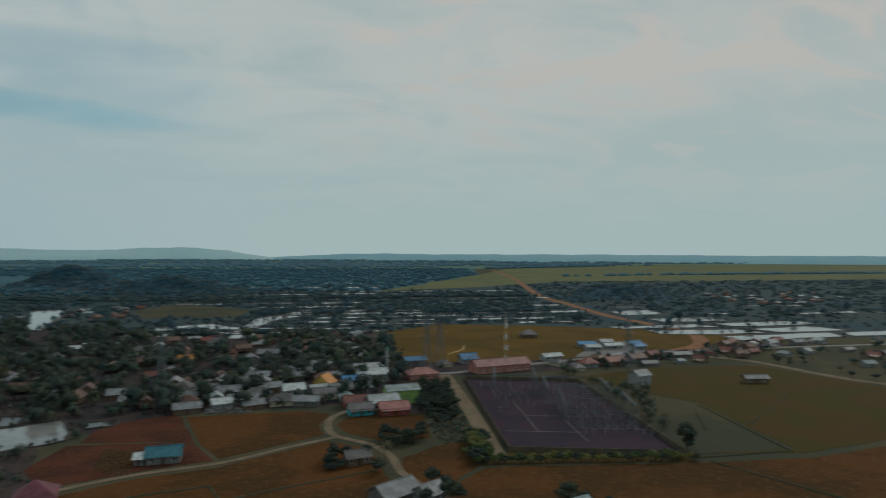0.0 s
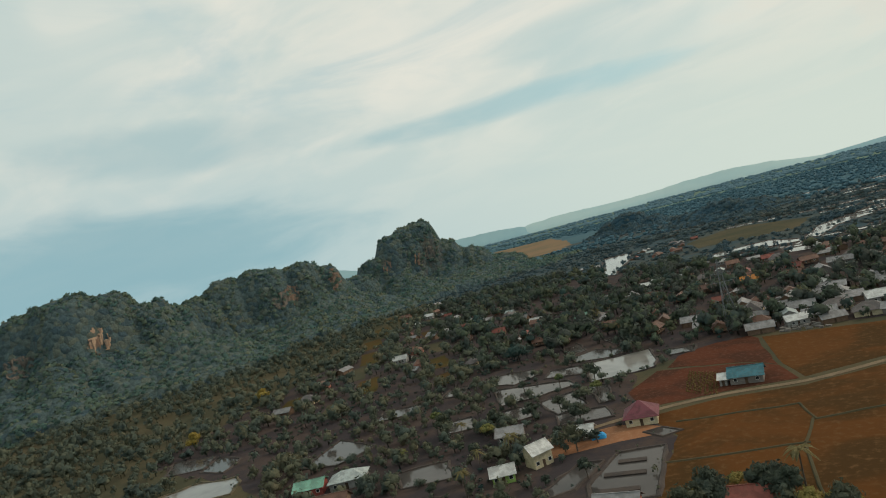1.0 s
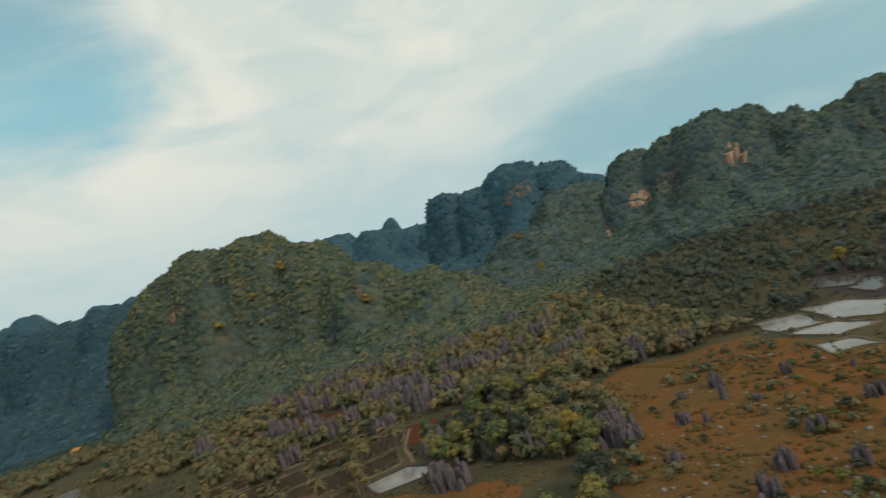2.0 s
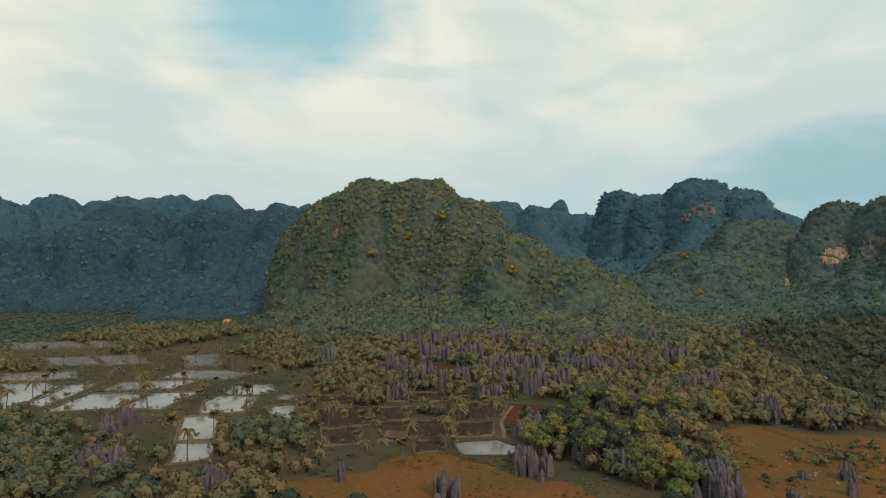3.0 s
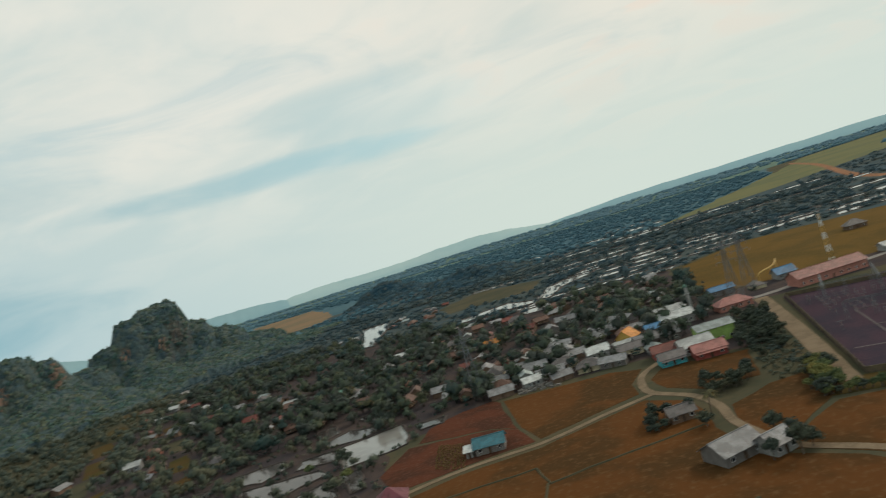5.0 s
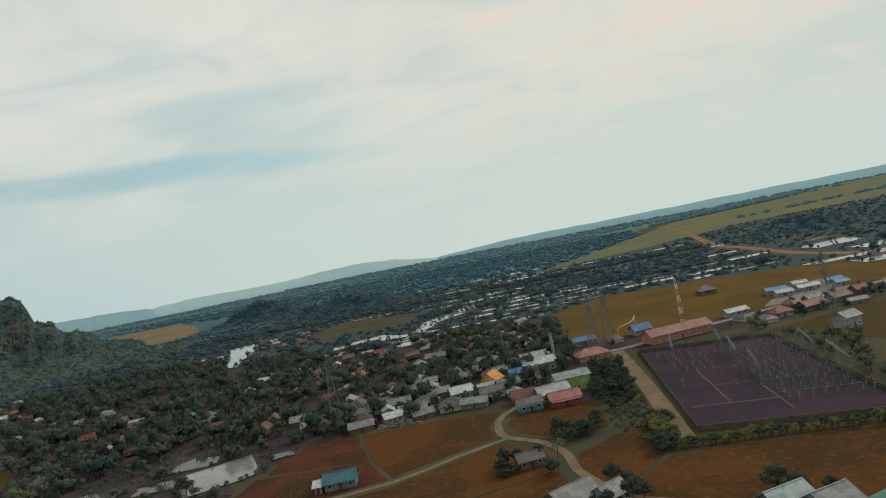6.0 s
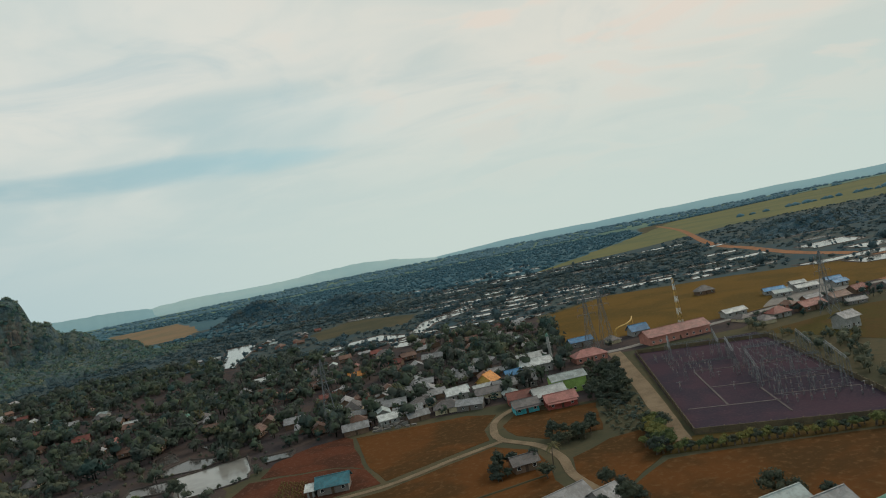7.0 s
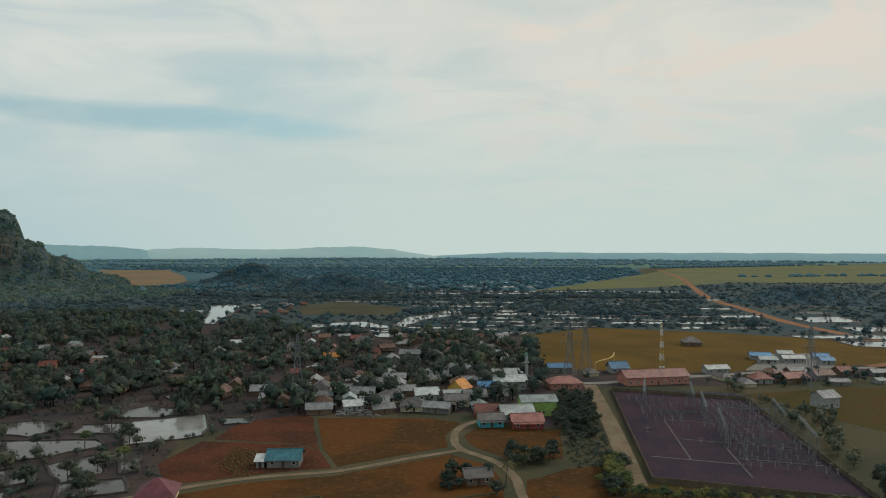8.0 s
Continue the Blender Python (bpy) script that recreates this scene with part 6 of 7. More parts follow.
def make_pylon(tall):
    """A lattice pylon with three pairs of arms."""
    top = thing("power_pylon", "grey lattice power pylon with three crossarms", "pylon", "power pylons")
    lev = [(0, 3.0), (0.25, 2.2), (0.5, 1.4), (0.68, 0.9), (0.84, 0.7), (1.0, 0.2)]
    for k in range(len(lev) - 1):
        s = Shape()
        (t0, w0), (t1, w1) = lev[k], lev[k + 1]
        for a, b in (((-1, -1), (1, -1)), ((1, -1), (1, 1)), ((1, 1), (-1, 1)), ((-1, 1), (-1, -1))):
            p0, p1 = (a[0] * w0, a[1] * w0, t0 * tall), (b[0] * w0, b[1] * w0, t0 * tall)
            q0, q1 = (a[0] * w1, a[1] * w1, t1 * tall), (b[0] * w1, b[1] * w1, t1 * tall)
            s.bar(p0, q0, 0.24).bar(p0, q1, 0.13).bar(p1, q0, 0.13).bar(q0, q1, 0.13)
        part("lattice", s, "steel", top)
    for t, long in ((0.68, 4.6), (0.80, 4.0), (0.92, 3.2)):
        for side in (-1, 1):
            s = Shape().bar((0, -0.7, t * tall), (side * long, 0, t * tall), 0.14).bar((0, 0.7, t * tall), (side * long, 0, t * tall), 0.14).bar((0, 0, t * tall + 1.3), (side * long, 0, t * tall), 0.12)
            arm = part("crossarm", s, "steel", top)
            part("insulator", Shape().tube([(side * long, 0, t * tall - 1.6), (side * long, 0, t * tall)], [0.12, 0.12], 6), "porcelain", arm)
    return top


PYLON = make_pylon(30)
PYLON.matrix_basis = pose(-70, 272, 0, 0, 0, 20)
for x, y, a in ((50, 320, 10), (62, 345, 10), (160, 312, 15)):
    copy_thing(PYLON, pose(x, y, 0, 0, 0, a))

# ---- electric switchyard ----
YO = Vector((52, 186, 0))                       # near corner by the track
YU = Vector((54, -15, 0)).normalized()          # along the near side
YV = Vector((14.5, 119, 0)).normalized()        # away, along the track


def yard(u, v, z=0.0):
    p = YO + YU * u + YV * v
    return (p.x, p.y, z)


YARD_TURN = math.degrees(math.atan2(YU.y, YU.x))


def make_wall():
    top = thing("yard_wall", "low grey block wall round the switchyard", "wall", kind="structure")
    lines = ((0, 0, 56, 0), (56, 0, 56, 118), (56, 118, 0, 120), (0, 120, 0, 0))
    for u0, v0, u1, v1 in lines:
        n = int(math.hypot(u1 - u0, v1 - v0) / 4)
        for k in range(n):
            a = Vector(yard(u0 + (u1 - u0) * k / n, v0 + (v1 - v0) * k / n))
            b = Vector(yard(u0 + (u1 - u0) * (k + 1) / n, v0 + (v1 - v0) * (k + 1) / n))
            d = (b - a).normalized()
            o = Vector((-d.y, d.x, 0)) * 0.1
            s = Shape().slab([(*(a + o).xy, 1.7), (*(a - o).xy, 1.7), (*(b - o).xy, 1.7), (*(b + o).xy, 1.7)], 1.75)
            s.slab([(*(a + o * 2 - d * .15).xy, 1.95), (*(a - o * 2 - d * .15).xy, 1.95), (*(a - o * 2 + d * .15).xy, 1.95), (*(a + o * 2 + d * .15).xy, 1.95)], 2.0)
            part("wall_panel", s, "yard_block", top)


make_wall()


def make_gantry(long, tall):
    """Two lattice posts and a lattice beam."""
    top = thing("gantry", "pale grey steel lattice gantry over the switchgear", "gantry", "switchyard gantries")
    n = max(1, round(long / 9))
    for k in range(n + 1):
        x = long * k / n
        s = Shape()
        for j in range(5):
            z0, z1 = tall * j / 5, tall * (j + 1) / 5
            w0, w1 = 0.7 - 0.4 * j / 5, 0.7 - 0.4 * (j + 1) / 5
            for a, b in (((-1, -1), (1, -1)), ((1, -1), (1, 1)), ((1, 1), (-1, 1)), ((-1, 1), (-1, -1))):
                s.bar((x + a[0] * w0, a[1] * w0, z0), (x + a[0] * w1, a[1] * w1, z1), 0.10, 3)
                s.bar((x + a[0] * w0, a[1] * w0, z0), (x + b[0] * w1, b[1] * w1, z1), 0.055, 3)
        part("post", s, "steel", top)
    s = Shape()
    m = int(long / 1.2)
    for y, z in ((-0.35, 0), (0.35, 0), (0, 0.6)):
        s.bar((0, y, tall + z), (long, y, tall + z), 0.13, 3)
    for k in range(m):
        x0, x1 = long * k / m, long * (k + 1) / m
        s.bar((x0, -0.35, tall), (x1, 0, tall + .6), 0.07, 3).bar((x0, 0.35, tall), (x1, 0, tall + .6), 0.07, 3).bar((x0, -0.35, tall), (x1, 0.35, tall), 0.07, 3)
    part("beam", s, "steel", top)
    return top


def make_post(kind):
    top = thing("switchgear_post", "porcelain insulator post on a steel stand", "insulator", "switchgear posts")
    part("stand", Shape().bar((-.3, -.3, 0), (-.2, -.2, 2.2), .14, 4).bar((.3, -.3, 0), (.2, -.2, 2.2), .14, 4).bar((.3, .3, 0), (.2, .2, 2.2), .14, 4).bar((-.3, .3, 0), (-.2, .2, 2.2), .14, 4).box(-.4, -.4, 2.2, .4, .4, 2.35), "steel", top)
    pts = [(0, 0, 2.35 + 0.16 * k) for k in range(11)]
    part("insulator", Shape().tube(pts, [0.24 if k % 2 else 0.13 for k in range(11)], 7), "porcelain", top)
    if kind:
        part("cap", Shape().bar((-1.4, 0, 4.0), (1.4, 0, 4.0), .16, 5).box(-.25, -.25, 3.9, .25, .25, 4.25), "steel", top)
    else:
        part("cap", Shape().tube([(0, 0, 3.9), (0, 0, 4.6)], [.26, .22], 7), "steel", top)
    return top


GANTRY_W, GANTRY_S = make_gantry(27, 7.0), make_gantry(18, 6.2)
first = True
for u, v, turn in ((29, 40, 90), (29, 67, 90), (29, 88, 90), (54, 36, 90), (54, 63, 90), (10, 88, 90)):
    m = Matrix.Translation(yard(u, v, 0.1)) @ Matrix.Rotation(radians(YARD_TURN + turn), 4, "Z")
    if first:
        GANTRY_W.matrix_basis, first = m, False
    else:
        copy_thing(GANTRY_W, m)
first = True
for u, v in ((32, 30), (34, 52), (34, 74), (34, 96), (10, 60), (10, 98)):
    m = Matrix.Translation(yard(u, v, 0.1)) @ Matrix.Rotation(radians(YARD_TURN), 4, "Z")
    if first:
        GANTRY_S.matrix_basis, first = m, False
    else:
        copy_thing(GANTRY_S, m)
POSTS = [make_post(0), make_post(1)]
used = set()
r = np.random.default_rng(5)
for u in np.arange(5, 54, 3.2):
    for v in np.arange(9, 106, 5.4):
        if r.random() > (0.80 if u > 29 else 0.75 if 6 < u < 22 and v > 66 else 0.10) or (u < 29 and v < 40) or v < 12 + 0.1 * u:
            continue
        k = int(r.random() < 0.55)
        m = Matrix.Translation(yard(u + r.normal(0, .25), v + r.normal(0, .25), 0.1)) @ Matrix.Rotation(radians(YARD_TURN), 4, "Z") @ Matrix.Scale(0.78, 4)
        if k not in used:
            POSTS[k].matrix_basis = m
            used.add(k)
        else:
            copy_thing(POSTS[k], m)
for u0, v0, u1, v1 in ((15, 24, 15, 72), (29, 12, 29, 40), (3, 24, 30, 24), (15, 47, 52, 47), (30, 30, 54, 30), (15, 72, 52, 72)):
    a, b = Vector(yard(u0, v0)), Vector(yard(u1, v1))
    d = (b - a).normalized()
    o = Vector((-d.y, d.x, 0)) * 0.32
    tagged(part("cable_trench", Shape().slab([(*(a + o).xy, 0.22), (*(a - o).xy, 0.22), (*(b - o).xy, 0.22), (*(b + o).xy, 0.22)], 0.25), "trench"), "grey concrete cover of a cable trench", "trench", "cable trenches", "structure")


# busbars between the gantries
for u in (30, 33, 36, 43, 46, 49):
    s = Shape()
    for v in range(24, 98, 2):
        sag = lambda q: 6.3 - 0.8 * math.sin(math.pi * ((q - 24) % 18) / 18)
        s.bar(yard(u, v, sag(v)), yard(u, v + 2, sag(v + 2)), 0.07, 3)
    tagged(part("busbar_wire", s, "steel"), "thin sagging overhead conductor", "wire", "overhead conductors")


# ---- clutter by the huts ----
def make_tarp(w, d, h):
    """A plastic sheet slung over stored goods, sagging between its corners."""
    s, n = Shape(), 8
    for i in range(n + 1):
        for j in range(n + 1):
            a, b = 2 * i / n - 1, 2 * j / n - 1
            s.v.append((a * w / 2, b * d / 2, h * (1 - 0.85 * max(abs(a), abs(b)) ** 3) + 0.12 * noise.noise(Vector((a * 3, b * 3, w)))))
    for i in range(n):
        for j in range(n):
            k = i * (n + 1) + j
            s.f.append((k, k + n + 1, k + n + 2, k + 1))
    m = len(s.v)
    edge = [i * (n + 1) for i in range(n)] + [n * (n + 1) + j for j in range(n)] + [i * (n + 1) + n for i in range(n, 0, -1)] + list(range(n, 0, -1))
    s.v += [(s.v[k][0], s.v[k][1], 0.0) for k in edge]
    s.f += [(edge[k], edge[(k + 1) % len(edge)], m + (k + 1) % len(edge), m + k) for k in range(len(edge))]
    return tagged(part("tarpaulin", s, "tarp"), "bright blue tarpaulin slung over goods beside a hut", "tarpaulin", "tarpaulins")


for x, y, w, d, h in ((-89, 155.5, 4.2, 3.0, 1.7), (-36.5, 108, 3.0, 2.2, 1.8), (-33, 113, 1.8, 1.6, 1.2), (-112, 134, 2.4, 2.0, 1.5)):
    make_tarp(w, d, h).matrix_basis = pose(x, y, 0, 0, 0, 20)


# stacked slabs at the edge of the field
def make_slab_stack(n, seed):
    r = np.random.default_rng(seed)
    top = thing("slab_stack", "pale concrete slabs stacked at the field's edge", "building material", "stacked slabs")
    for k in range(n):
        a = r.normal(0, 0.12)
        s = Shape().box(-0.9, -0.45, 0, 0.9, 0.45, 0.16)
        ob = part("slab", s, "concrete", top)
        ob.matrix_basis = pose(r.normal(0, 0.06), r.normal(0, 0.06), 0.17 * k, 0, 0, math.degrees(a))
    return top


STACKS = [make_slab_stack(3, 1), make_slab_stack(5, 2)]
for k in range(26):
    plant(STACKS[k % 2], -50 + 2.0 * (k % 9) + rng.normal(0, 0.4), 256 + 3.0 * (k // 9) + rng.normal(0, 0.5), rng.uniform(-20, 20), rng.uniform(0.8, 1.3))

# ---- planting ----
SHY += PONDS


def grove(poly, n, seed, kinds, near=0.0, size=(0.8, 1.25), margin=1.5, wood="woods", tall=8.0, house_gap=4.2, house_view=0.9, anywhere=False, clumped=None, shapes=None):
    """Trees over a polygon: single ones near the flight line, one joined wood further off."""
    x, y = scatter(poly, n, seed, margin, anywhere)
    if clumped is not None:                                 # leaves yards and lanes open between stands of trees
        ok = soft_noise(x, y, 0.045, seed) + 0.5 * soft_noise(x, y, 0.11, seed + 2) > clumped
        x, y = x[ok], y[ok]
    d = np.hypot(x, y + 10)
    if not len(x):
        return
    ok = clear_view(x, y, tall * d.mean() / 65)
    x, y, d = x[ok], y[ok], d[ok]
    ux, uy = x / d, (y + 10) / d
    for hx, hy in TAKEN:
        ok = (x - hx) ** 2 + (y - hy) ** 2 > house_gap ** 2
        along = (hx - x) * ux + (hy - y) * uy
        across = np.abs((hx - x) * uy - (hy - y) * ux)
        ok &= ~((along > 0) & (along < tall * house_view) & (across < 4))
        x, y, ux, uy = x[ok], y[ok], ux[ok], uy[ok]
    r = np.random.default_rng(seed + 9)
    far = np.hypot(x, y + 10) > near
    for a, b in zip(x[~far], y[~far]):
        plant(kinds[r.integers(len(kinds))], a, b, None, r.uniform(*size))
    if far.any():
        fx, fy = x[far], y[far]
        s = (0.20 + 0.28 * r.random(len(fx)) ** 1.7) * tall
        ob = joined("woodland", np.stack([fx, fy, s * 0.95], -1), s, shapes or WOODS, wood, 1.0, seed)
        tagged(ob, "dense dark green trees between the houses and hills", "woodland", kind="stuff")


MIX = TREES[:6] + [TREES[0], TREES[1], TREES[2]]
VILLAGE = [(-190, 262), (-60, 256), (6, 262), (32, 300), (62, 330), (45, 352), (45, 500), (-110, 500), (-160, 560), (-300, 640), (-430, 600), (-340, 420)]
grove(VILLAGE, 2300, 61, TREES[:5] + [PALMS[0]], 0, (0.5, 0.75), 0.6, wood="village_woods", tall=13.0, house_gap=4.0, house_view=0.30, clumped=-0.38)
grove([(-190, 262), (-340, 420), (-430, 600), (-560, 600), (-570, 100), (-470, 90), (-300, 175), (-210, 180), (-165, 250)], 2300, 62, MIX, 0, wood="woods_dark", tall=10.5, clumped=-0.55)
grove([(-210, 180), (-300, 175), (-470, 90), (-245, 95), (-175, 110), (-110, 100), (-96, 100), (-85, 115), (-95, 150), (-120, 165), (-165, 185)], 460, 63, MIX + [PALMS[0]], 130, wood="woods_dark")
grove([(-250, 95), (-470, 90), (-520, 100), (-520, -90), (-400, -80), (-300, -60), (-285, -10), (-252, 40)], 2100, 64, MIX + PALMS, 0, tall=10.5)
grove([(-252, 40), (-285, -10), (-252, -14), (-250, -34), (-214, -30), (-196, 6), (-172, 2), (-150, 5), (-190, 16), (-236, 22)], 80, 65, MIX + [TREES[6]], 330, (0.7, 1.15))
grove([(-300, -60), (-400, -80), (-520, -90), (-520, -260), (-420, -240), (-330, -140), (-262, -120), (-262, -60)], 1500, 66, MIX + PALMS * 2, 0, tall=9.5)
grove([(-262, -120), (-300, -150), (-225, -128), (-198, -128), (-200, -150), (-262, -200), (-250, -250), (-130, -220), (-120, -120), (-165, -66), (-215, -74)], 300, 67, MIX + PALMS, 165, (0.8, 1.2), tall=9, shapes=GROVE_WOODS)
grove([(-250, -250), (-300, -330), (-420, -420), (-560, -420), (-560, -260), (-420, -300), (-330, -320)], 1100, 68, MIX + PALMS, 0, tall=9.5)
grove([(-300, -150), (-420, -200), (-480, -330), (-420, -400), (-300, -310), (-260, -200)], 90, 69, PALMS, 420, (0.7, 1.0), 0.2, tall=2.0)
grove([(-166, -64), (-172, -18), (-150, 4), (-100, 0), (-80, -60), (-110, -120)], 45, 70, MIX, 400)
grove([(31, 222), (44, 222), (54, 286), (42, 296), (34, 262)], 84, 71, [TREES[3], TREES[4], TREES[6], TREES[6]], 400, (0.40, 0.64), 0.3)
grove([(12, 197), (29, 199), (32, 209), (13, 209)], 22, 72, [TREES[3], TREES[4], TREES[6]], 400, (0.36, 0.55), 0.0, anywhere=True)
grove([(-7, 176), (10, 170), (11, 186), (-6, 190)], 20, 73, [TREES[3], TREES[4], TREES[6]], 400, (0.36, 0.58), 0.0, anywhere=True, house_gap=3.0)
grove([(-56, 100), (-26, 98), (-24, 112), (-34, 122), (-50, 122)], 26, 74, TREES[3:5] + [TREES[2]], 400, (0.6, 0.9), 0.0, anywhere=True)
grove([(106, 172), (112, 172), (124, 300), (118, 316), (140, 300), (146, 270), (128, 230)], 70, 75, TREES[3:5] + [TREES[6]], 230, (0.6, 0.95), 0.0, wood="woods_dark", tall=7.0)
grove([(110, 350), (118, 318), (180, 312), (240, 330), (330, 384), (420, 420), (330, 402), (240, 384)], 150, 76, TREES[3:5] + [PALMS[0]], 0, wood="village_woods", tall=6)
grove([(240, 340), (262, 262), (330, 250), (460, 300), (460, 400), (330, 400)], 160, 77, TREES[3:5], 0, wood="village_woods", tall=6)
grove([(40, 112), (52, 118), (58, 112), (72, 108), (60, 95), (40, 95)], 22, 78, TREES[2:5], 400, (0.5, 0.8), 0.0, anywhere=True)
plant(PALMS[0], -33, 119, 0, 1.1)
plant(PALMS[1], 11, 183, 0, 0.8)
for x, y in ((-130, 168), (-137, 186), (-112, 182), (-108, 190), (-104, 178), (-120, 176), (-150, 166), (-99, 168), (-82, 128), (-92, 124)):
    plant(TREES[[3, 4, 6][int(abs(x)) % 3]], x, y, None, rng.uniform(0.5, 0.8))

for x, y in ((-128, 160), (-134, 150), (-126, 146), (-112, 148), (-110, 142), (-118, 136), (-92, 146), (-88, 152), (-104, 160), (-140, 162), (-148, 152), (-152, 142), (-124, 120), (-112, 118), (-98, 112), (-90, 104), (-160, 176), (-104, 198), (-112, 216), (-126, 214), (-142, 214)):
    plant((TREES[3:5] + [TREES[6], PALMS[0], TREES[2]])[int(abs(x * 3 + y)) % 5], x, y, None, rng.uniform(0.6, 0.9))

# palms on the banks of the ponds under the hills
rp = np.random.default_rng(88)
for poly, share in [(q, 0.30) for q in KARST_PONDS] + [(q, 0.5) for q in DARK_PONDS]:
    for k in range(len(poly)):
        (xa, ya), (xb, yb) = poly[k - 1], poly[k]
        if rp.random() < share:
            t = rp.uniform(0.1, 0.9)
            cx, cy = sum(q[0] for q in poly) / len(poly), sum(q[1] for q in poly) / len(poly)
            x, y = xa + (xb - xa) * t, ya + (yb - ya) * t
            d = math.hypot(x - cx, y - cy)
            plant(PALMS[rp.integers(4)], x + (x - cx) / d * 1.0, y + (y - cy) / d * 1.0, None, rp.uniform(0.9, 1.5))
for k in range(30):
    plant(PALMS[(2, 3, 2, 3, 0)[k % 5]], rp.uniform(-300, -200), rp.uniform(-128, -46), None, rp.uniform(0.75, 1.15))

# thick growth under the flight line
for poly, n, seed in (([(-255, -262), (-222, -178), (-190, -166), (-176, -128), (-196, -104), (-180, -84), (-160, -90), (-110, -150), (-190, -270)], 420, 131), ([(-262, 24), (-250, -14), (-215, -25), (-200, -6), (-188, 6), (-186, 26), (-212, 30), (-240, 28)], 130, 133),
                      ([(-224, -138), (-200, -126), (-212, -104), (-232, -108), (-246, -122)], 46, 132), ([(-300, -10), (-262, 24), (-258, 46), (-246, 70), (-300, 80), (-330, 20)], 170, 136)):
    x, y = scatter(poly, n, seed, 1.0)
    ok = clear_view(x, y, 22)
    x, y = x[ok], y[ok]
    rr = np.random.default_rng(seed)
    tall = 9.0 * (0.24 + 0.30 * rr.random(len(x)) ** 1.4)
    tagged(joined("woodland", np.stack([x, y, tall * 0.9], -1), tall, GROVE_WOODS, "woods", 1.0, seed), "thick olive and brown trees around stone pinnacles", "woodland", kind="stuff")

# single trees and bushes on the banks between the village ponds
x, y = scatter([(-200, 275), (-92, 262), (-86, 240), (-92, 160), (-104, 110), (-150, 96), (-210, 130), (-215, 220)], 330, 138, 0.5)
rr = np.random.default_rng(138)
tall = 1.0 + 3.0 * rr.random(len(x)) ** 2.2
ok = np.array([all((a - c) ** 2 + (b - d) ** 2 > 49 for c, d in TAKEN) for a, b in zip(x, y)])
tagged(joined("woodland", np.stack([x[ok], y[ok], tall[ok] * 0.9], -1), tall[ok], GROVE_WOODS, "woods_dark", 1.0, 138), "dark green trees and bushes on pond banks", "woodland", kind="stuff")

# rocks, bushes and pale stones in the dry clearing
rc = np.random.default_rng(89)
for k in range(16):
    plant(ROCKS[k % 4], rc.uniform(-205, -125), rc.uniform(14, 96), None, rc.uniform(0.35, 0.7))
x, y = rc.uniform(-236, -115, 420), rc.uniform(12, 98, 420)
ok = (soft_noise(x, y, 0.05, 5) > 0.15)
x, y = x[ok], y[ok]
s = rc.uniform(0.7, 2.4, len(x))
tagged(joined("woodland", np.stack([x, y, s * 0.7], -1), s, WOODS, "woods", 0.9, 134), "low olive bushes scattered over a dry clearing", "bushes", kind="stuff")
x, y = rc.uniform(-240, -110, 260), rc.uniform(8, 100, 260)
s = rc.uniform(0.25, 0.9, len(x))
tagged(joined("field_stones", np.stack([x, y, s * 0.1 + 0.06], -1), s, LUMPS_LOW, "concrete", 0.5, 135, False), "pale limestone blocks lying in dry grass", "stones", kind="stuff")

# hedge shrubs outside the yard wall
for k in range(38):
    t = k / 37
    plant(SHRUBS[k % 3], 40 + 66 * t, 175.5 - 9 * t + rng.normal(0, .5), None, rng.uniform(0.8, 1.3))
for k in range(30):
    t = k / 29
    plant(SHRUBS[k % 3], 39 + 5 * t + rng.normal(0, 1.4), 176 + 26 * t, None, rng.uniform(1.0, 1.8))

# stone forest
for cx, cy, n, spread in ((-288, -90, 3, 7), (-290, -48, 3, 6), (-238, -27, 4, 6), (-291, -4, 4, 8), (-283, -6, 3, 6), (-277, 12, 4, 8), (-263, 57, 4, 5), (-270, 28, 3, 6), (-205, 2, 4, 5), (-197, 20, 3, 5), (-187, 22, 3, 4), (-186, -80, 1, 3), (-182, -44, 1, 3),
                          (-204, -27, 2, 4), (-226, -178, 3, 6), (-243, -187, 3, 6), (-184, -152, 4, 5), (-192, -164, 3, 5), (-171, -111, 4, 6), (-258, 72, 2, 5), (-212, -8, 4, 7), (-228, 2, 4, 8)):
    rr = np.random.default_rng(int(abs(cx * 7 + cy)))
    for _ in range(n):
        plant(ROCKS[rr.integers(4)], cx + rr.normal(0, spread * 0.6), cy + rr.normal(0, spread * 0.6), None, rr.uniform(0.75, 1.25))


def spire_template(seed):
    """One fluted pinnacle of unit height, for the far part of the stone forest."""
    r = np.random.default_rng(seed)
    sides, lev, v, f = 7, 4, [], []
    flute, lean = r.uniform(0.7, 1.15, sides), r.normal(0, 0.05, 2)
    for j in range(lev):
        t = j / (lev - 1)
        for k in range(sides):
            a, w = 2 * math.pi * k / sides, 0.12 * (1.2 - 0.2 * t - 0.42 * t ** 5) * flute[k] * r.uniform(0.9, 1.1)
            v.append((w * math.cos(a) + lean[0] * t, w * math.sin(a) + lean[1] * t, t * (1 - 0.25 * t * (1.15 - flute[k])) - 0.04))
    for j in range(lev - 1):
        for k in range(sides):
            a, b = j * sides + k, j * sides + (k + 1) % sides
            f += [(a, b, b + sides), (a, b + sides, a + sides)]
    v.append((lean[0], lean[1], 1.0))
    f += [((lev - 1) * sides + k, (lev - 1) * sides + (k + 1) % sides, len(v) - 1) for k in range(sides)]
    return np.array(v), np.array(f)


SPIRES = [spire_template(500 + k) for k in range(8)]
rr = np.random.default_rng(77)
places, sizes = [], []
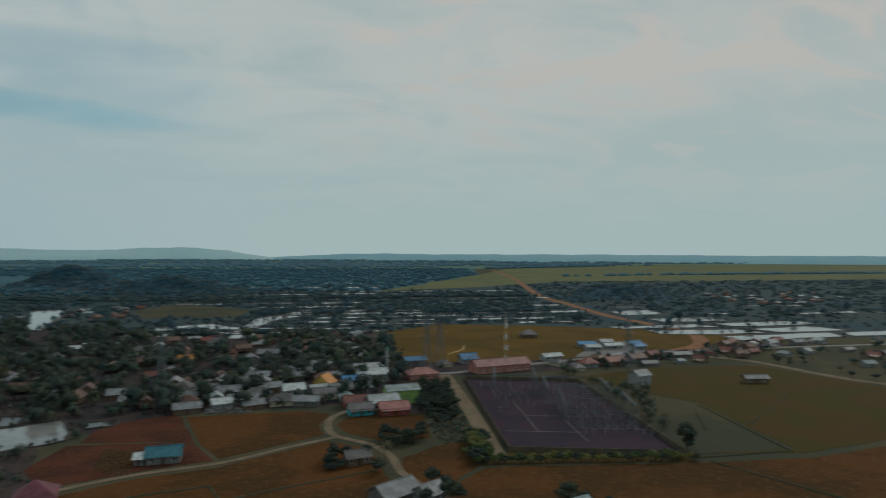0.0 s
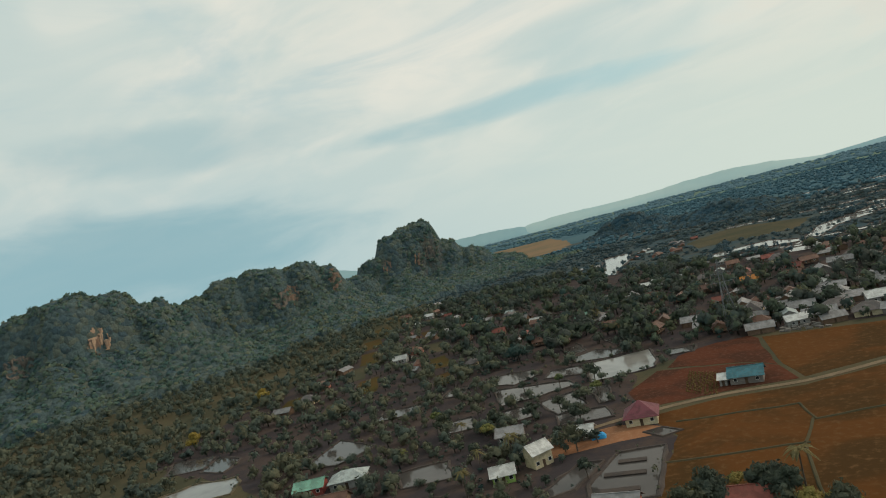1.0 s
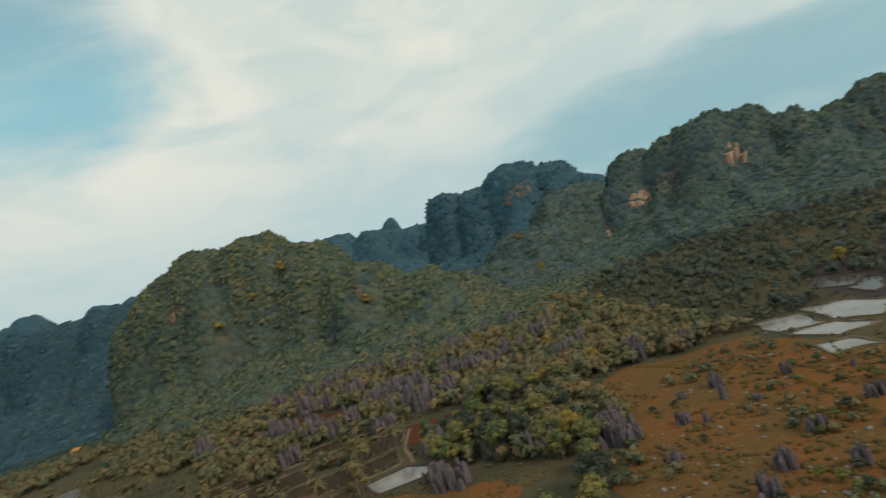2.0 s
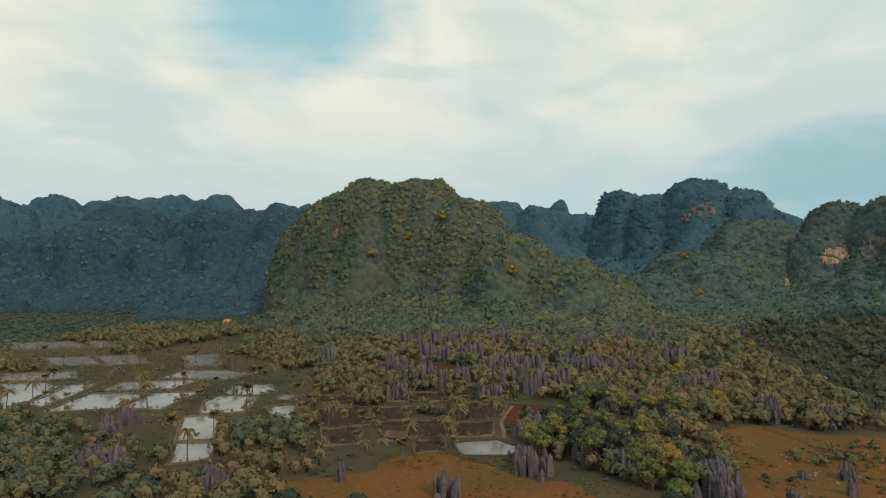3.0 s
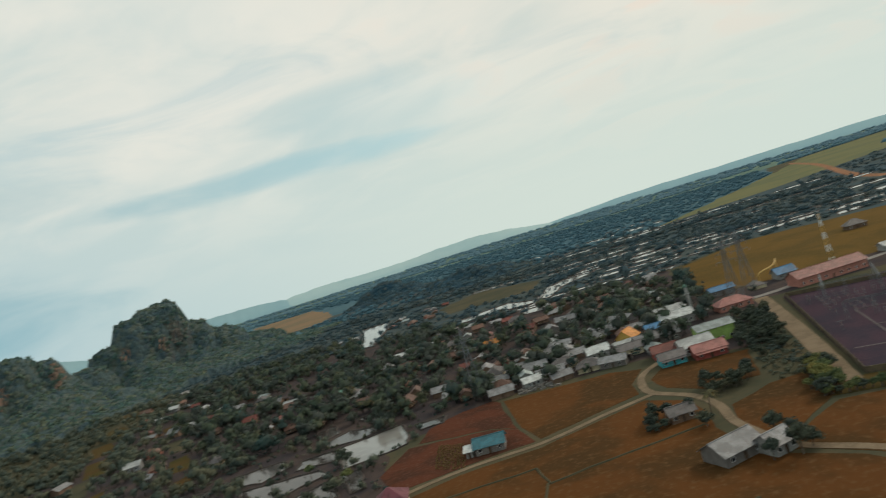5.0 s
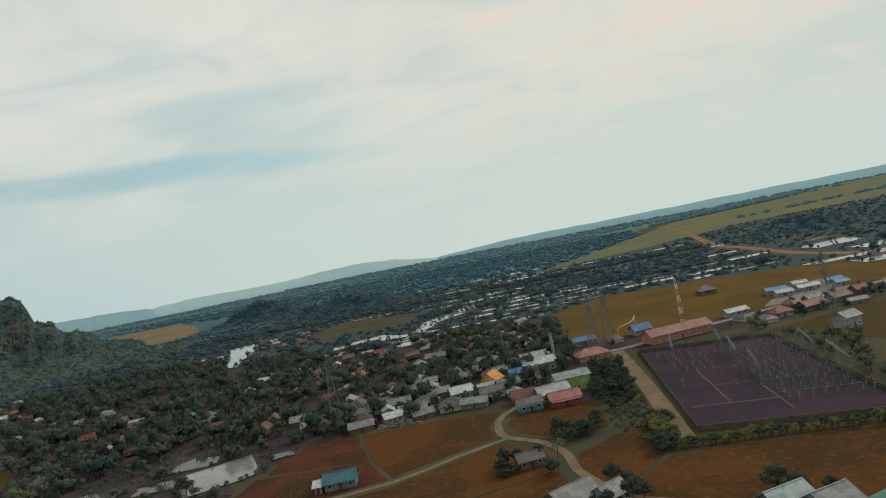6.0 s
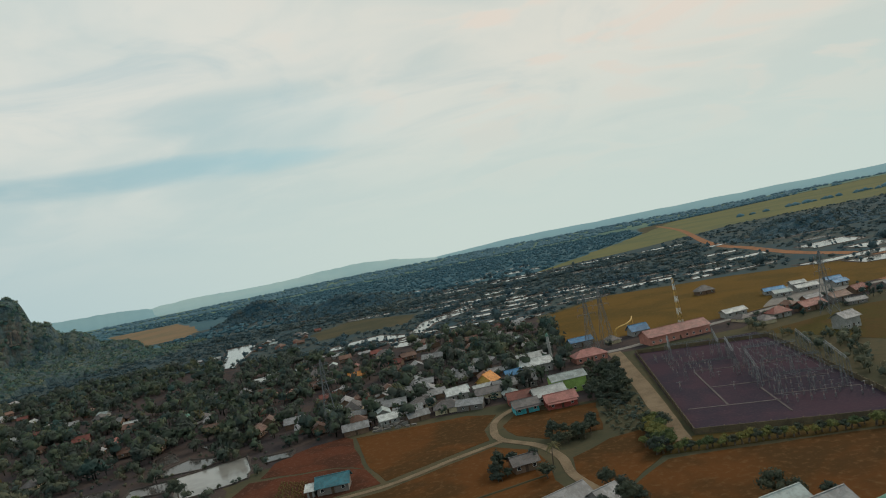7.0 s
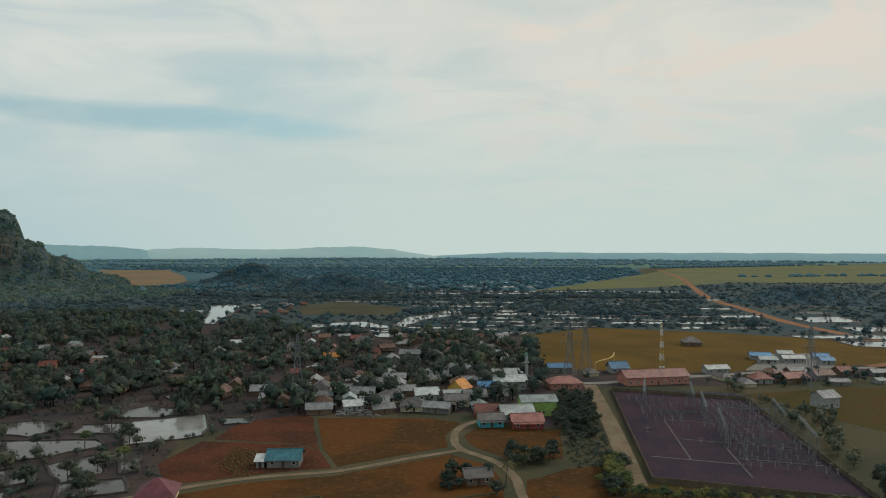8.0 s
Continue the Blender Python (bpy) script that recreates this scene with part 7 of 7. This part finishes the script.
for cx, cy, n, wide, deep in ((-440, -98, 60, 30, 8), (-462, -62, 90, 42, 9), (-505, -38, 40, 26, 8), (-346, -54, 80, 20, 9), (-340, -34, 80, 22, 9), (-368, -135, 40, 20, 7), (-334, -99, 50, 22, 7), (-345, -6, 80, 26, 10), (-376, 45, 40, 18, 8), (-450, 30, 40, 24, 8), (-420, -20, 60, 30, 10),
                              (-388, -80, 50, 24, 8), (-310, -30, 50, 20, 8), (-318, -70, 40, 18, 7), (-305, 40, 40, 16, 7)):
    knots = rr.normal(0, 0.5, (max(3, n // 12), 2))
    for k in range(n):
        a, b = knots[k % len(knots)] + rr.normal(0, 0.13, 2)
        places.append((cx + b * deep, cy + a * wide, 0.0))
        sizes.append(rr.uniform(5.5, 10.5))
places, sizes = np.array(places), np.array(sizes)
ok = free(places[:, 0], places[:, 1])
tagged(joined("stone_pinnacles", places[ok], sizes[ok], SPIRES, "limestone", 1.0, 78, False), "crowded purple-grey limestone pinnacles among scrub", "rocks", kind="stuff")
for x, y in ((-268, 40), (-200, 12), (-330, 35), (-430, 10), (-420, 90), (-300, 170), (-330, 240), (-552, -145), (-554, -116), (-554, -178), (-526, -56), (-680, 98), (-637, 103)):
    plant(GOLD, x, y, None, rng.uniform(0.8, 1.2), max(0.0, height_at(x, y) - 1))
for k in range(40):
    x, y = rng.uniform(-200, -115), rng.uniform(20, 92)
    plant(SHRUBS[k % 3], x, y, None, rng.uniform(0.5, 1.2))


# ---- low scrub over the open ground ----
def scrub(poly, n, seed, size=(0.7, 1.9), material="woods"):
    x, y = scatter(poly, n, seed, 0.6)
    r = np.random.default_rng(seed + 3)
    s = r.uniform(*size, len(x))
    tagged(joined("scrub", np.stack([x, y, s * 0.25], -1), s, BUSHES, material, 0.7, seed), "low olive-brown scrub and reeds", "scrub", kind="stuff")


scrub([(-520, -380), (-130, -240), (-110, -80), (-80, 0), (-100, 110), (-180, 190), (-300, 180), (-520, 130)], 2600, 121, (0.7, 1.7), "woods_dark")
scrub([(-300, 180), (-100, 110), (-80, 180), (-95, 250), (-60, 262), (60, 330), (40, 360), (-100, 500), (-340, 480)], 1300, 122, (0.6, 1.6), "village_woods")
scrub([(-262, -262), (-300, -330), (-420, -400), (-440, -300), (-330, -180), (-262, -120), (-225, -120), (-240, -180)], 1500, 126, (0.5, 1.5), "woods")
scrub([(34, 184), (46, 184), (55, 300), (40, 300), (32, 215)], 420, 123, (0.6, 1.5), "woods_dark")


def in_field(poly, n, seed, size, material):
    """Tufts that stand in an open clearing."""
    r = np.random.default_rng(seed)
    px, py = [p[0] for p in poly], [p[1] for p in poly]
    x, y = r.uniform(min(px), max(px), n * 3), r.uniform(min(py), max(py), n * 3)
    ok = inside(poly, x, y) & (np.array([noise.noise(Vector((a * 0.05, b * 0.05, seed))) for a, b in zip(x, y)]) > -0.05)
    x, y = x[ok][:n], y[ok][:n]
    s = r.uniform(*size, len(x))
    tagged(joined("grass_tufts", np.stack([x, y, s * 0.2], -1), s, LUMPS_LOW, material, 0.6, seed), "dry grass tufts and low bushes in a clearing", "grass", kind="stuff")


in_field([(-248, 42), (-234, 26), (-190, 18), (-122, 10), (-100, 56), (-114, 94), (-172, 102), (-236, 88)], 1100, 124, (0.3, 1.2), "dry_tufts")
in_field([(-212, -70), (-222, -55), (-212, -31), (-200, -18), (-194, 2), (-180, 0), (-168, -60)], 260, 125, (0.25, 0.8), "dry_tufts")


# ---- reeds along the pond banks, crops in rows ----
def reeds(polys, gap, seed, size, material, label):
    r = np.random.default_rng(seed)
    spots = []
    for poly in polys:
        for (xa, ya), (xb, yb) in zip(poly, poly[1:] + poly[:1]):
            n = int(math.hypot(xb - xa, yb - ya) / gap)
            t = r.random(n)
            spots += list(np.stack([xa + (xb - xa) * t + r.normal(0, 0.7, n), ya + (yb - ya) * t + r.normal(0, 0.7, n)], -1))
    spots = np.array(spots)
    s = r.uniform(*size, len(spots)) * (1 + 1.2 * (r.random(len(spots)) > 0.9))
    tagged(joined("bank_plants", np.column_stack([spots, 0.4 + s * 0.3]), s, BUSHES, material, 1.1, seed), label, "plants", kind="stuff")


reeds([q for q in PONDS if -310 < q[0][0] < -60 and 95 < q[0][1] < 270], 5.5, 141, (0.3, 0.75), "woods_dark", "dark reeds and bushes along the banks of fish ponds")
reeds(KARST_PONDS + DARK_PONDS, 2.2, 142, (0.35, 1.1), "woods", "olive reeds and bushes along earth banks between ponds")
far_banks = [q for q in PONDS if q[0][1] > 470]
reeds(far_banks, 13.0, 143, (1.3, 3.4), "marsh_woods_haze", "dark palms and trees along the banks of far ponds")
rows = []
for k in range(9):
    for j in range(22):
        t, u = k / 8, j / 21
        rows.append((-76 + 10 * t + 4 * u + rng.normal(0, .25), 214 - 5 * t - 23 * u + rng.normal(0, .25)))
rows = np.array(rows)
tagged(joined("crop_rows", np.column_stack([rows, np.full(len(rows), 0.2)]), np.full(len(rows), 0.32), LUMPS_LOW, "dry_tufts", 1.0, 9), "young green crops in rows on red soil", "crops", kind="stuff")
for x, y in ((52, 138), (56, 136), (61, 133), (46, 122), (51, 117), (21, 157), (24, 153), (26, 148), (23, 145), (17, 145)):
    plant(TREES[3 + int(x) % 2], x, y, None, rng.uniform(0.45, 0.7))


# ---- far woods on the plain ----
def far_wood(poly, n, seed, label, size=(6, 12), material="far_woods_haze", clear=True, shapes=None):
    r = np.random.default_rng(seed)
    if clear:
        x, y = scatter(poly, n, seed, 4.0)
    else:
        px, py = [p[0] for p in poly], [p[1] for p in poly]
        x, y = r.uniform(min(px), max(px), n * 12), r.uniform(min(py), max(py), n * 12)
        ok = inside(poly, x, y)
        x, y = x[ok][:n], y[ok][:n]
    s = r.uniform(*size, len(x))
    ob = joined("far_woodland", np.stack([x, y, s * 0.12], -1), s, shapes or LUMPS_LOW, material, 0.5, seed)
    tagged(ob, label, "woodland", kind="stuff")


far_wood([(-160, 500), (50, 500), (100, 548), (260, 540), (300, 900), (330, 1010), (100, 1020), (-200, 1000), (-440, 960), (-520, 640), (-300, 640)], 2300, 91, "dark green belts of trees between ponds", (2.5, 6.5), "marsh_woods_haze", True, BUSHES)
far_wood([(-60, 505), (60, 512), (104, 552), (300, 472), (420, 405), (640, 520), (600, 760), (330, 1000), (60, 980), (-200, 900)], 900, 106, "dark trees along the banks between far ponds", (2.2, 4.6), "marsh_woods_haze", True, BUSHES)
far_wood([(-320, 640), (-150, 560), (-20, 520), (40, 505), (-100, 506), (-200, 560), (-340, 600)], 420, 103, "dark belt of trees behind the village", (4, 8), "marsh_woods_haze", True, BUSHES)
far_wood([(-60, 660), (140, 650), (230, 640), (230, 655), (100, 690), (-60, 690)], 260, 104, "dark belt of trees between ponds", (4, 8), "marsh_woods_haze", True, BUSHES)
far_wood([(-420, 900), (-200, 850), (320, 880), (320, 910), (-200, 890), (-420, 940)], 500, 105, "dark belt of trees beyond the ponds", (5, 10), "marsh_woods_haze", True, BUSHES)
far_wood([(-560, 960), (95, 1015), (220, 1250), (451, 1700), (560, 2300), (-300, 2350), (-1500, 2400), (-900, 1900), (-420, 1500)], 4300, 92, "wide dark forest on the plain, tinted blue-green for haze", (5, 10), "far_woods_haze", True, CROWNS)
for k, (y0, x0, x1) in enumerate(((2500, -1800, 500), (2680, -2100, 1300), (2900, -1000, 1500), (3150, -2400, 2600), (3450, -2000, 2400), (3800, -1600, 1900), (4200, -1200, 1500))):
    far_wood([(x0, y0), ((x0 + x1) / 2, y0 + 40), (x1, y0 - 30), (x1, y0 + 60), ((x0 + x1) / 2, y0 + 120), (x0, y0 + 90)], 420, 110 + k, "hazy line of trees across the far plain", (9, 15), "distant_woods_haze", False)
far_wood([(330, 560), (620, 520), (1100, 700), (1300, 1290), (860, 1280), (520, 1290), (330, 1120), (305, 930)], 1500, 95, "dark trees along the plain, tinted blue-green for haze", (3, 7.5), "marsh_woods_haze", True, BUSHES)
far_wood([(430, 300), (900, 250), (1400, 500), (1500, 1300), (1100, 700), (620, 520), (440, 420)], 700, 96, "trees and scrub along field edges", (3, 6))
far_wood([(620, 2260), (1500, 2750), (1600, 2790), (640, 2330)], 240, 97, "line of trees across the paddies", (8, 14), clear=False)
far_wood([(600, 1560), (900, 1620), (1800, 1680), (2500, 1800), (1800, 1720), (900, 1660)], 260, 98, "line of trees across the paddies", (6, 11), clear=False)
far_wood([(-640, -330), (-560, -420), (-420, -420), (-600, -900), (-1000, -700), (-860, -420)], 1500, 99, "wooded valley floor under the hills", (3.5, 6), "hill_leaves_mid_haze", True, BUSHES)
far_wood([(-430, -420), (-460, -300), (-560, -270), (-700, -330), (-660, -620), (-520, -560)], 1000, 107, "green wooded flats under the far hills", (2.6, 5), "hill_leaves_mid_haze", True, BUSHES)
far_wood([(-640, -330), (-700, 60), (-880, 60), (-900, -350)], 500, 100, "wooded ground behind the green hill", (5, 8), "hill_leaves_far_haze")
far_wood([(-560, 100), (-560, 600), (-640, 640), (-660, 430), (-640, 280)], 700, 101, "woods at the foot of the slopes", (3, 5), "hill_leaves_mid_haze", True, BUSHES)
far_wood([(-520, 640), (-440, 960), (-560, 960), (-900, 1900), (-1500, 2500), (-1500, 900), (-700, 640)], 1500, 102, "wooded plain behind the limestone hills", (7, 13))
